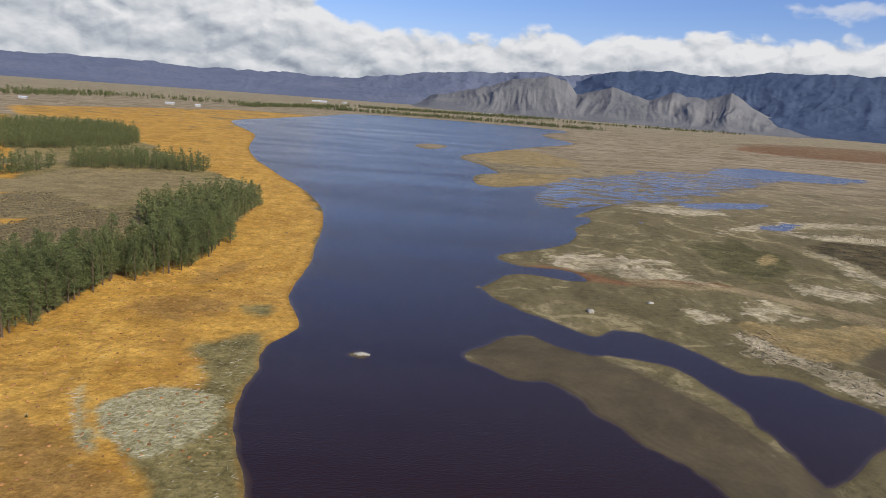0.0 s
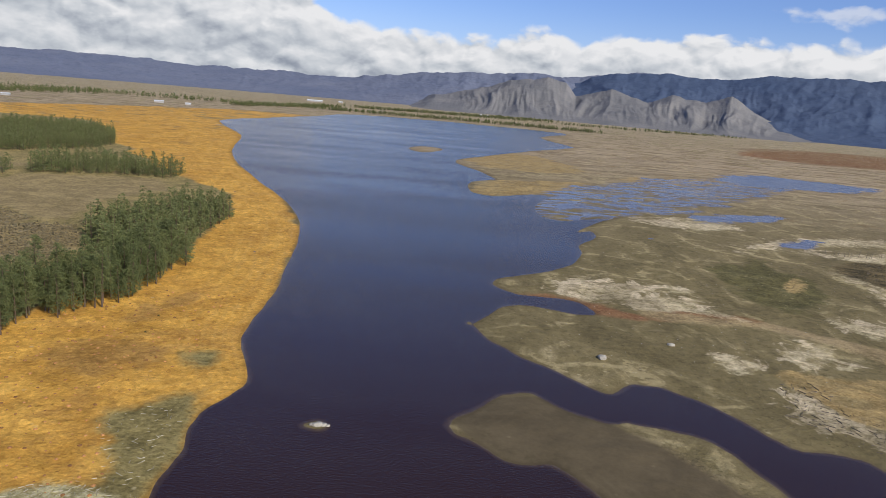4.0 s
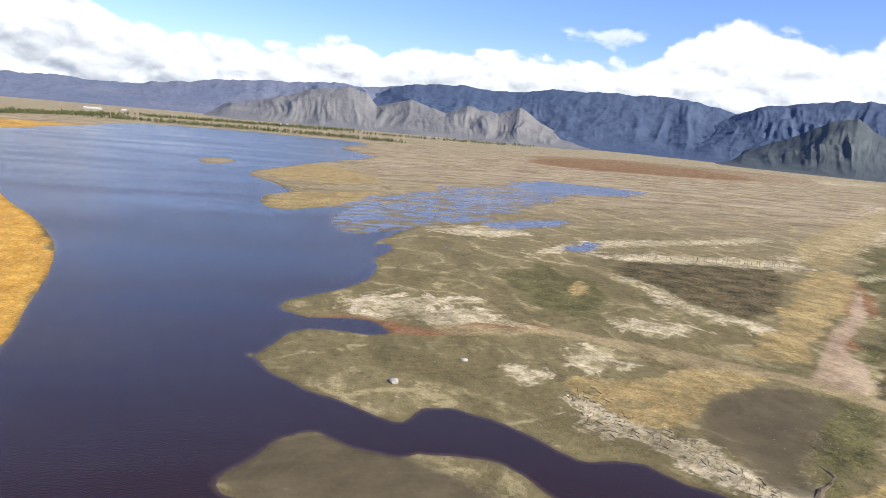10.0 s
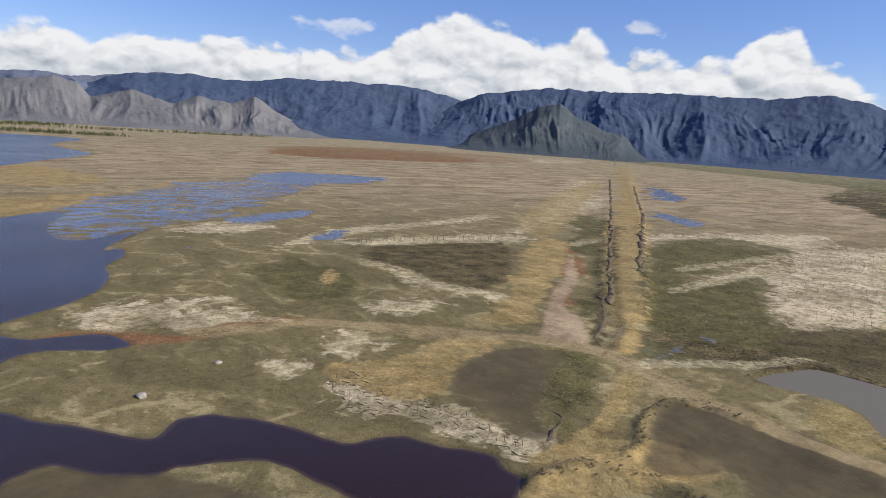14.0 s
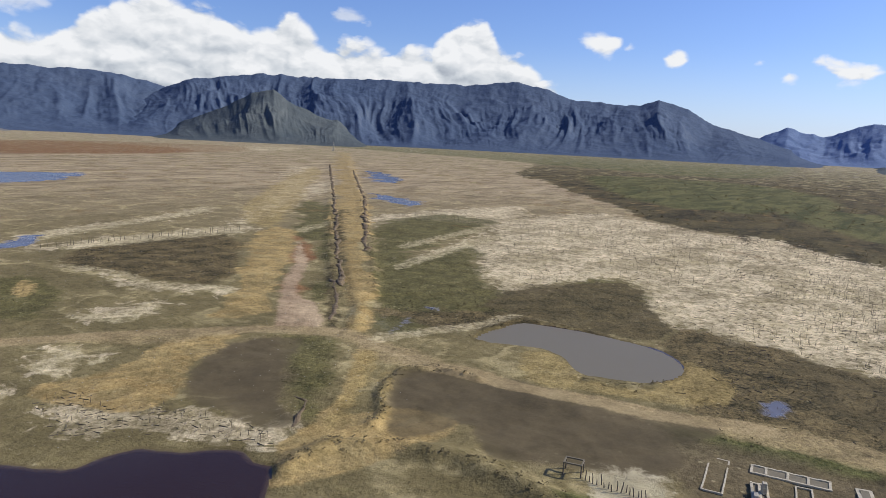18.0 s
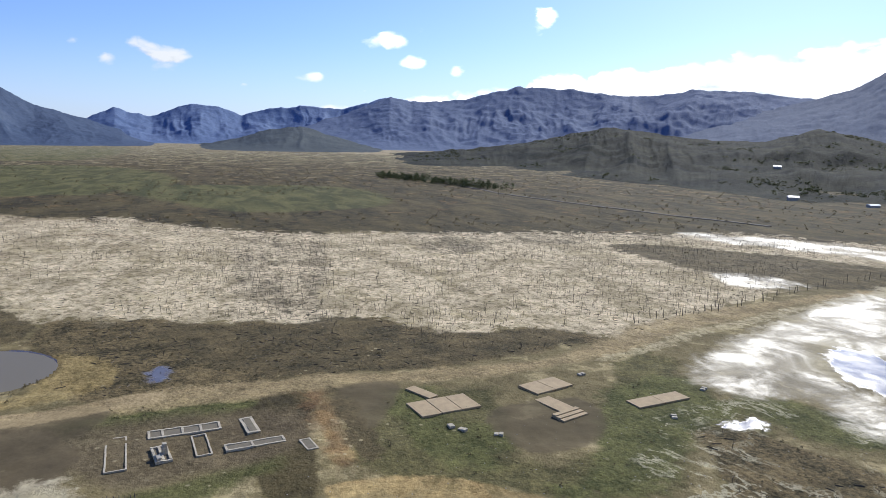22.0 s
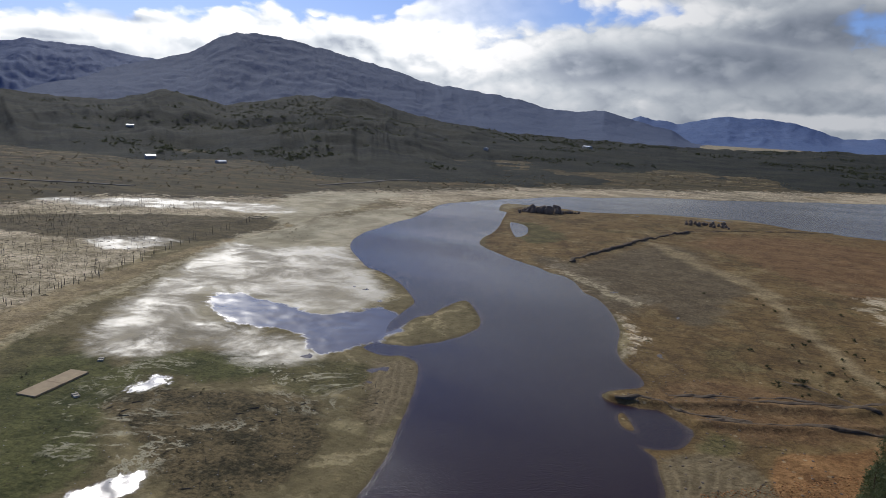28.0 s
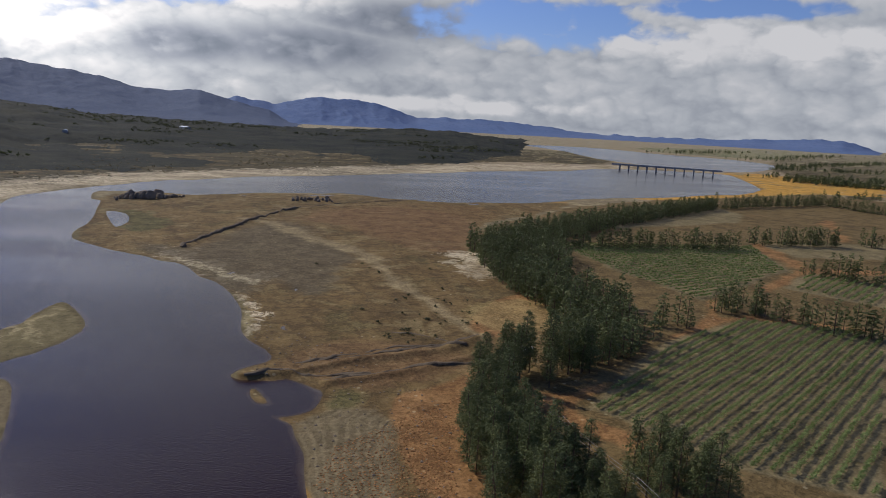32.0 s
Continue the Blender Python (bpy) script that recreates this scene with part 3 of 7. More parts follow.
SHEEN.append([(139, -118), (159, -154), (172, -191), (193, -242), (174, -246), (148, -269), (124, -235), (97, -202), (96, -179), (108, -173), (126, -176), (141, -178), (148, -173), (129, -149), (112, -148), (96, -148), (85, -138), (95, -127), (113, -128), (121, -116)])
SHEEN.append([(365, -300), (317, -346), (248, -363), (236, -340), (288, -315), (339, -287)])
SHEEN.append([(251, -221), (228, -236), (211, -226), (225, -208)])
POOL = []
POOL.append([(143, -166), (136, -178), (121, -174), (103, -172), (94, -181), (94, -195), (80, -183), (73, -158), (78, -149), (86, -141), (98, -151), (114, -151), (126, -151)])
POOL.append([(107.4, -99.2), (109, -110), (103, -109), (102.6, -100.7)])
POOL.append([(84.3, -64.7), (83, -75.7), (78.3, -77.4), (76.6, -70.1)])
POOL.append([(85.6, -56.4), (82.5, -59.6), (79, -55.3), (79.9, -52.3)])
POOL.append([(86.6, -93.5), (87, -96.7), (82.6, -96.1), (81.6, -92.6)])
POOL.append([(201, 134), (204, 122), (198, 116), (194, 125)])
POOL.append([(164, 119), (183, 122), (172, 114), (159, 113)])
POOL.append([(174, 14), (180, 11), (174, 8), (165, 9), (165, 13)])
POOL.append([(337, 772), (436, 716), (376, 640), (282, 631), (249, 668)])
POOL.append([(149, 417), (212, 436), (213, 419), (157, 382), (136, 379)])
POOL.append([(160, 334), (191, 354), (179, 331), (157, 320)])
POOL.append([(856, 657), (760, 520), (662, 466), (694, 527)])
POOL.append([(544, 411), (511, 332), (469, 309), (481, 357)])
BEACH = []
BEACH.append([(-0.8, -122.4), (-12, -127.8), (-18.6, -119.9), (-15.3, -104.2), (-13.9, -91.7), (-2.4, -92.8)])
BEACH.append([(70, -138), (67, -146), (62, -147), (55.9, -131.4), (53, -109.1), (53.3, -106)])
BEACH.append([(62, -145), (58, -146), (52.9, -127.3), (49.4, -113.6)])
FLAT = []
FLAT.append([(196, -245), (203, -304), (189, -424), (143, -324), (146, -273), (109, -218), (93, -198), (96, -174), (127, -142), (133, -119), (161, -158)])
FLAT.append([(277, -424), (228, -493), (215, -455), (212, -376), (195, -310), (225, -323)])
FLAT.append([(116.3, 35.2), (120.4, 24.3), (112.2, 22.3), (105.6, 30.9)])
CURL = []
CURL.append([(112.2, -86.2), (117, -113), (105, -125), (83, -134), (67.5, -130.6), (65.4, -110.5), (73.6, -97.2), (79.5, -91.9), (78.6, -76.9), (81.1, -61.9), (95.3, -70.9)])
WEST_WOODS = []
WEST_WOODS.append([(-98.7, 101.2), (-100, 115), (-99, 127), (-98, 139), (-91, 148), (-83, 167), (-83, 194), (-90, 216), (-98, 188), (-105, 163), (-113, 147), (-121, 136), (-121, 123), (-97.3, 89)])
WEST_WOODS.append([(-90, 216), (-95, 236), (-96, 279), (-107, 309), (-123, 290), (-134, 237), (-128, 221), (-110, 193), (-98, 188)])
FAR_WOODS = []
FAR_WOODS.append([(-216, 339), (-196, 354), (-157, 375), (-161, 402), (-210, 412), (-234, 372)])
FAR_WOODS.append([(-294, 407), (-269, 434), (-253, 473), (-261, 525), (-305, 615), (-349, 628), (-401, 576), (-407, 541), (-310, 399)])
FAR_WOODS.append([(-233, 286), (-228, 304), (-222, 334), (-233, 352), (-242, 327), (-250, 312)])
PLOUGH = []
PLOUGH.append([(-197, 256), (-185, 259), (-153, 239), (-158, 211), (-165, 205), (-175, 199), (-205, 243)])
PLOUGH.append([(-167, 188), (-161, 199), (-152, 233), (-136, 233), (-120, 208), (-120, 187), (-123, 166), (-131, 152), (-137, 145)])
PLOUGH.append([(-234, 285), (-220, 291), (-219, 337), (-161, 369), (-142, 331), (-158, 285), (-142, 241), (-155, 243), (-187, 262), (-212, 253)])
PLOUGH.append([(-276, 345), (-266, 364), (-238, 378), (-231, 364), (-253, 342), (-260, 322)])
RIDGE = [(-32.48, 0.68), (-29.15, 0.73), (-25.58, 0.86), (-22.18, 0.68), (-19.01, 0.62), (-16.13, 0.77), (-13.6, 0.72), (-9.25, 0.63), (-4.83, 1.24), (-2.16, 1.62), (2.32, 1.95), (7.2, 2.3), (8.39, 2.15), (11.96, 2.62), (15.09, 2.99), (20.6, 2.84), (23.65, 3.32), (28.11, 3.46), (34.01, 3.32), (36.78, 2.77), (38.98, 3.27), (44.21, 4.0), (50.15, 3.96), (55.62, 4.14), (60.03, 3.95), (64.51, 4.4), (66.79, 3.97), (68.63, 3.26), (71.81, 3.04), (74.06, 2.95), (75.37, 3.44), (77.63, 2.73), (79.45, 1.7), (81.67, 0.92), (84.55, 1.68), (87.06, 1.14), (89.91, 2.21), (92.02, 1.95), (93.56, 1.4), (95.39, 1.94), (96.33, 2.01), (98.26, 2.31), (101.2, 2.08), (105.12, 3.13), (106.88, 2.77), (111.36, 3.16), (115.42, 4.1), (119.03, 4.01), (123.96, 3.39), (129.15, 3.95), (133.34, 3.72)]
PEAK = [(120.29, 1.03), (127.35, 0.85), (136.11, 2.99), (139.21, 3.86), (141.38, 5.15), (142.69, 5.64), (145.81, 5.58), (149.39, 4.89), (153.81, 3.8), (158.11, 2.72), (162.57, 2.17), (164.9, 1.87), (167.19, 1.3), (169.4, 1.1), (171.56, 1.34), (174.21, 0.6), (179.32, -0.62)]
HILLS = [(170.87, -0.67), (174.17, 1.03), (177.14, 0.62), (180.8, 1.35), (182.27, 1.21), (183.92, 1.17), (184.92, 1.13), (188.48, 0.08), (193.93, 0.27), (198.48, -0.03), (202.51, -0.52), (208.92, -0.47), (222.6, 0.13)]
SLOPE = [(105.05, -1.6), (115.94, -0.34), (122.49, 1.09), (129.35, 0.28), (134.0, 0.19), (137.51, 1.21), (141.88, 0.22), (147.15, 1.25), (152.71, 1.26), (157.74, -0.03), (164.17, -0.82), (177.35, -1.26), (181.75, -1.25), (187.61, -0.86), (191.08, -0.88), (193.56, -1.09), (196.78, -1.46), (200.47, -2.51)]
LONG_A = (135.2, 4.6, -85.1, 13.5, 3.8)
PLINTH = (134.1, -7.6, -81.3, 2.6, 8.0)
LONG_B = (125.1, -8.0, -83.6, 11.1, 2.8)
HEARTH = (125.3, 8.5, -78.9, 2.9, 6.8)
FAINT_A = (128.2, 16.3, -85.5, 3.7, 14.7)
FAINT_B = (127.5, 1.6, -83.8, 2.9, 9.6)
SMALL = (121.7, -17.5, -78.8, 2.2, 4.9)
FRAME = (113.2, 38.2, -80.4, 2.7, 2.2)
SLAB_A = (132.6, -48.3, -81.9, 14.3, 8.2)
SLAB_B = (141.2, -46.0, -64.8, 2.9, 8.2)
SLAB_C = (137.7, -75.8, -73.6, 11.5, 6.7)
SLAB_D = (127.1, -72.5, -74.4, 4.4, 8.4)
STEPS = (120.5, -72.6, -71.9, 7.5, 3.7)
SLAB_E = (122.6, -96.5, -82.8, 15.0, 4.6)
BLOCKS = [(121.9, -46.1), (119.7, -47.8), (115.7, -53.9), (142, -88), (125, -111), (113.4, -93.8)]
BELTS = []
BELTS.append([(-113, -306), (-149, -302), (-213, -305)])
BELTS.append([(-314, -483), (-440, -531), (-449, -467)])
BELTS.append([(-232, -321), (-285, -320)])
BELTS.append([(-301, -322), (-310, -316)])
BELTS.append([(-208, -248), (-230, -230)])
BELTS.append([(-131, -192), (-145, -200)])
BELTS.append([(-139, -192), (-152, -176), (-167, -162)])
BELTS.append([(-103, -177), (-113, -174)])
WOODS = [[(-74, -310), (-116, -349), (-202, -418), (-321, -500), (-303, -471), (-187, -380), (-115, -311), (-108, -264), (-103, -203), (-91, -171), (-97, -166), (-88, -156), (-64, -139), (-50.8, -131.6), (-63, -157), (-76, -183), (-73, -211), (-69, -250)], [(-28.8, -111.9), (-39.0, -137.2), (-48, -149), (-46.4, -136.9), (-42.8, -116.6), (-43.2, -102.3), (-46.5, -94.5), (-47.8, -85.1), (-49.3, -78.1), (-37.0, -75.3), (-27.0, -87.1)], [(-49, -145), (-57, -157), (-55, -145), (-48.9, -136.7)]]
THICKET = [(-55.4, -95.1), (-64.6, -100.6), (-63.0, -91.6), (-67.5, -86.1), (-65.7, -78.6), (-51.0, -80.1)]
WIRE = [(-43.9, -103.9), (-47.3, -82.7)]
ROAD_B = [(299, -492), (283, -540), (278, -576), (259, -618)]
BRIDGE = [(-454, -974), (-565, -905)]
CAR = [(-57, -160)]
MAST = [(1511, 1273)]
STONES = [(34, 149), (55, 163), (457, 908), (34, 150), (-25.9, 103.9)]
SHEDS = [(-451, 2294), (-385, 2407), (-691, 1078), (-538, 1279), (97, 2274), (-484, 1275)]
BANKS = []
BANKS.append([(53, -298), (43, -335), (32, -372), (8, -430)])
BANKS.append([(8, -430), (-20, -461), (-79, -501)])
BANKS.append([(2, -156), (-12, -159), (-30, -166), (-43, -166)])
BANKS.append([(-4.3, -144.8), (-15.4, -146.2), (-28, -151), (-41, -153)])
BANKS.append([(-3, -157), (-14, -162), (-23, -166), (-39, -168)])
BANKS.append([(-24, -180), (-34, -174), (-39, -168), (-48, -174)])
BANKS.append([(13.1, -147.4), (4.6, -149.8), (-3.1, -146.6), (-16.1, -148.1)])
BANKS.append([(901, 766), (383, 320), (233, 192), (200, 165)])
BANKS.append([(793, 631), (477, 367), (344, 264), (270, 205)])
BANKS.append([(97.0, 92.0), (103.5, 94.7), (108.9, 98.4), (110, 103)])
BANKS.append([(208, 175), (186, 154), (163, 137)])
BUSHES = [(-32, -216), (-34, -219), (-29, -212), (-24, -260), (-22, -269), (-27, -252), (-50, -196), (-49, -189), (-61, -173), (-61, -178), (-68, -181), (-70, -178), (10, -196), (-4, -267), (-48, -259), (-32, -259)]
BERMS = []
BERMS.append([(107.6, 79.7), (114.2, 81.2), (121.0, 87.2), (131, 92), (140, 94), (146, 88), (146, 76)])
BERMS.append([(179, 94), (208, 94), (207, 74), (202, 57), (195, 42), (184, 36)])
BERMS.append([(53, -296), (46, -330), (31, -373), (8, -431)])
BERMS.append([(8, -431), (-16, -441), (-43, -458)])
BERMS.append([(164, 57), (164, 47), (168, 39), (181, 36)])
BERMS.append([(83.3, 80.6), (95.7, 80.2), (102.7, 70.0), (105.2, 58.0), (102.8, 44.2), (101.2, 34.1)])
BERMS.append([(14.4, -147.4), (2.0, -149.0), (-14, -157), (-35, -162), (-50, -174)])
BERMS.append([(-5.5, -142.3), (-21.2, -146.8), (-41, -156)])
BERMS.append([(1055, 901), (435, 369), (248, 210), (198, 165)])
BERMS.append([(1137, 923), (474, 367), (297, 224), (202, 149)])
ROW_LINE = [(-63.2, -111.0), (-142, -172)]
DRIFT = [(74, 142), (81, 144), (87, 138), (86, 126), (90, 122), (91.9, 107.5), (94.6, 95.6), (88.8, 88.7), (85.9, 95.6), (84.9, 109.5), (79.8, 119.0), (69.8, 119.6), (67.1, 124.5)]
STAKES = [(173, 314), (278, 299), (184, -130), (191, -173), (204, -220), (226, -308)]
HILL_ROAD = [(911, -307), (679, -304), (555, -329), (454, -355), (383, -383)]
FOOT_A = [(-4.69, -1.3), (-1.63, -0.03), (0.29, 0.37), (2.29, 0.86), (4.02, 1.49), (7.26, 2.04), (8.76, 1.7), (9.61, 0.79), (12.27, 1.52), (15.14, 0.75), (16.8, 1.4), (19.37, 1.09), (21.08, 1.67), (22.89, 0.62), (24.72, -0.18), (27.92, -0.84)]
FOOT_B = [(35.73, -0.99), (37.5, -0.31), (41.84, 1.44), (43.5, 2.48), (45.2, 2.89), (46.61, 1.9), (48.85, 0.97), (52.66, 0.3)]
FOOT_D = [(89.43, -1.06), (93.29, -0.4), (95.32, 0.38), (98.2, 0.73), (101.57, -0.3), (108.64, -1.79), (111.37, -2.44)]


def smooth_ring(pts, n=4):
    """A closed ring rounded off by a Catmull-Rom curve."""
    p = np.array(pts, float)
    a, b, c, d = np.roll(p, 1, 0), p, np.roll(p, -1, 0), np.roll(p, -2, 0)
    out = []
    for u in np.arange(n) / n:
        out.append(0.5 * (2 * b + (c - a) * u + (2 * a - 5 * b + 4 * c - d) * u**2 + (3 * b - a - 3 * c + d) * u**3))
    return np.stack(out, 1).reshape(-1, 2)


def inside_by(px, py, ring, reach=400.0):
    """Metres by which each point lies inside the ring (negative outside)."""
    ring = np.asarray(ring, float)
    out = np.full(px.shape, -reach)
    lo, hi = ring.min(0) - reach, ring.max(0) + reach
    near = (px > lo[0]) & (px < hi[0]) & (py > lo[1]) & (py < hi[1])
    x, y = px[near], py[near]
    d2, odd = np.full(x.shape, reach**2), np.zeros(x.shape, bool)
    for (ax, ay), (bx, by) in zip(ring, np.roll(ring, -1, 0)):
        ex, ey = bx - ax, by - ay
        wx, wy = x - ax, y - ay
        u = np.clip((wx * ex + wy * ey) / (ex * ex + ey * ey + 1e-9), 0, 1)
        d2 = np.minimum(d2, (wx - ex * u) ** 2 + (wy - ey * u) ** 2)
        if ay != by:
            cross = (ay > y) != (by > y)
            odd ^= cross & (x < (bx - ax) * (y - ay) / (by - ay) + ax)
    out[near] = np.sqrt(d2) * np.where(odd, 1, -1)
    return out


def value_noise(x, y, seed=0):
    """Smooth noise, -1 to 1, one lump per unit."""
    xi, yi = np.floor(x).astype(np.int64), np.floor(y).astype(np.int64)
    fx, fy = x - xi, y - yi
    fx, fy = fx * fx * (3 - 2 * fx), fy * fy * (3 - 2 * fy)

    def h(a, b):
        v = (a * 374761393 + b * 668265263 + seed * 974711) & 0x7FFFFFFF
        v = ((v ^ (v >> 13)) * 1274126177) & 0x7FFFFFFF
        return ((v ^ (v >> 16)) & 0xFFFF) / 32767.5 - 1

    return (h(xi, yi) * (1 - fx) + h(xi + 1, yi) * fx) * (1 - fy) + (h(xi, yi + 1) * (1 - fx) + h(xi + 1, yi + 1) * fx) * fy


def fbm(x, y, octaves=5, seed=0, gain=0.5):
    out, amp = 0.0, 1.0
    for k in range(octaves):
        out = out + amp * value_noise(x * 2**k + 17.3 * k, y * 2**k - 9.1 * k, seed + k)
        amp *= gain
    return out


def ridged(x, y, octaves=5, seed=0):
    out, amp = 0.0, 0.5
    for k in range(octaves):
        out = out + amp * (1 - np.abs(value_noise(x * 2**k + 7.7 * k, y * 2**k + 3.1 * k, seed + k)) * 2)
        amp *= 0.5
    return out


# the lake: west shore from its far end to the bay behind, the far bank, then the east shore back; the channel cuts in beside the bar
LAKE = W_SHORE + [(-20, 0), (-8, -50)] + SW_SHORE + BACK_SHORE + FAR_BANK + SE_SHORE + [(45, -40), (40, 0), (38, 40)] + BAR[:-1] + [(58, 62), (70, 72)] + CHANNEL + E_SHORE
LAKE_RING = smooth_ring(LAKE, 3)


BERM_HIGH = (0.9, 0.7, 0.8, 0.6, 0.6, 1.5, 1.0, 0.8, 0.9, 1.1)
BERM_WIDE = (1.3, 2.5, 1.5, 2.0, 2.0, 3.0, 1.6, 1.4, 2.0, 2.0)


def along(x, y, line):
    """Distance to an open line."""
    d2 = np.full(x.shape, 1e8)
    for (ax, ay), (bx, by) in zip(line, line[1:]):
        ex, ey = bx - ax, by - ay
        u = np.clip(((x - ax) * ex + (y - ay) * ey) / (ex * ex + ey * ey), 0, 1)
        d2 = np.minimum(d2, (x - ax - ex * u) ** 2 + (y - ay - ey * u) ** 2)
    return np.sqrt(d2)


def plan_at(x, y):
    """Height of the ground and the depth into every patch."""
    r = np.hypot(x, y)
    wob = 0.012 * r + 0.6
    jx = x + wob * 0.8 * fbm(x / (wob * 5), y / (wob * 5), 3, 5)
    jy = y + wob * 0.8 * fbm(x / (wob * 5), y / (wob * 5), 3, 9)
    water = inside_by(jx, jy, LAKE_RING)
    for isle in ISLES:
        water = np.minimum(water, -inside_by(jx, jy, smooth_ring(isle)))
    pond = np.full(x.shape, -400.0)
    for p in PONDS:
        pond = np.maximum(pond, inside_by(jx, jy, smooth_ring(p)))
    open_water = np.maximum(water, pond)
    west = np.full(x.shape, -400.0)
    for p in FARM:
        west = np.maximum(west, inside_by(x, y, p))
    dry = np.maximum(-open_water, 0)
    z = 0.12 * np.minimum(dry, 3) / 3 + 0.9 * (1 - np.exp(-dry / 60.0)) + np.clip(west / 40, 0, 1) * 1.5
    z += np.minimum(dry / 12, 1) * (0.25 * fbm(x / 23, y / 23, 4, 3) + 0.10 * fbm(x / 3.1, y / 3.1, 3, 8))
    dyke = np.clip(inside_by(x, y, EARTH[0]) / 3.0, 0, 1)
    z += 0.9 * dyke
    for line, high, wide in zip(BERMS, BERM_HIGH, BERM_WIDE):
        z += high * np.exp(-((along(x, y, line) + 0.35 * wide * fbm(x / 9, y / 9, 3, 31)) / wide) ** 2) * (open_water < 0)
    z = np.where(open_water > 0, -np.minimum(open_water * 0.05, 2.5), z)
    return z, water, pond


def depth_of(x, y, patches, rounded=True):
    r = np.hypot(x, y)
    s = np.full(x.shape, -8.0)
    for p in patches:
        ring = smooth_ring(p) if rounded else p
        far = np.hypot(*np.array(ring, float).T).max()
        s = np.maximum(s, inside_by(x, y, ring, min(150.0, 8 * (0.7 + 0.012 * far))) / (0.7 + 0.010 * r))
    return np.clip(s, -8, 8)


# ---- materials ----
def material(name, build):
    m = bpy.data.materials.new(name)
    m.use_nodes = True
    m.node_tree.nodes.clear()
    q = Graph(m.node_tree)
    shader = build(q)
    q.t.links.new(shader, q.n("ShaderNodeOutputMaterial").inputs[0])
    return m


def surface(q, color, rough=0.8, bump=None, strength=0.3, distance=0.1, spec=0.3, metal=0.0, normal=None):
    b = q.n("ShaderNodeBsdfPrincipled", **{"Base Color": color, "Roughness": rough, "Metallic": metal, "Specular IOR Level": spec})
    if bump is not None:
        bn = q.n("ShaderNodeBump", Height=bump, Strength=strength, Distance=distance)
        q.t.links.new(bn.outputs[0], b.inputs["Normal"])
    return b.outputs[0]


def plain(name, c, rough=0.8, scale=2.0, vary=0.25, spec=0.3, island=False):
    def build(q):
        pos = q.n("ShaderNodeTexCoord").outputs["Object"]
        f = q.noise(pos, scale, 5.0, 0.6)
        f2 = q.noise(pos, scale * 9, 3.0, 0.6)
        f = q.m("ADD", q.m("MULTIPLY", f, 0.65), q.m("MULTIPLY", f2, 0.35))
        if island:
            rnd = q.n("ShaderNodeNewGeometry").outputs["Random Per Island"]
            f = q.m("ADD", q.m("MULTIPLY", f, 0.5), q.m("MULTIPLY", rnd, 0.5))
        col = q.ramp(f, [(0.25, tuple(v * (1 - vary) for v in c)), (0.75, tuple(min(v * (1 + vary), 0.9) for v in c))])
        return surface(q, col, rough, f2, 0.25, 0.05, spec)

    return material(name, build)


def attr(q, name):
    node = q.t.nodes.new("ShaderNodeAttribute")
    node.attribute_name = name
    return node.outputs["Fac"]


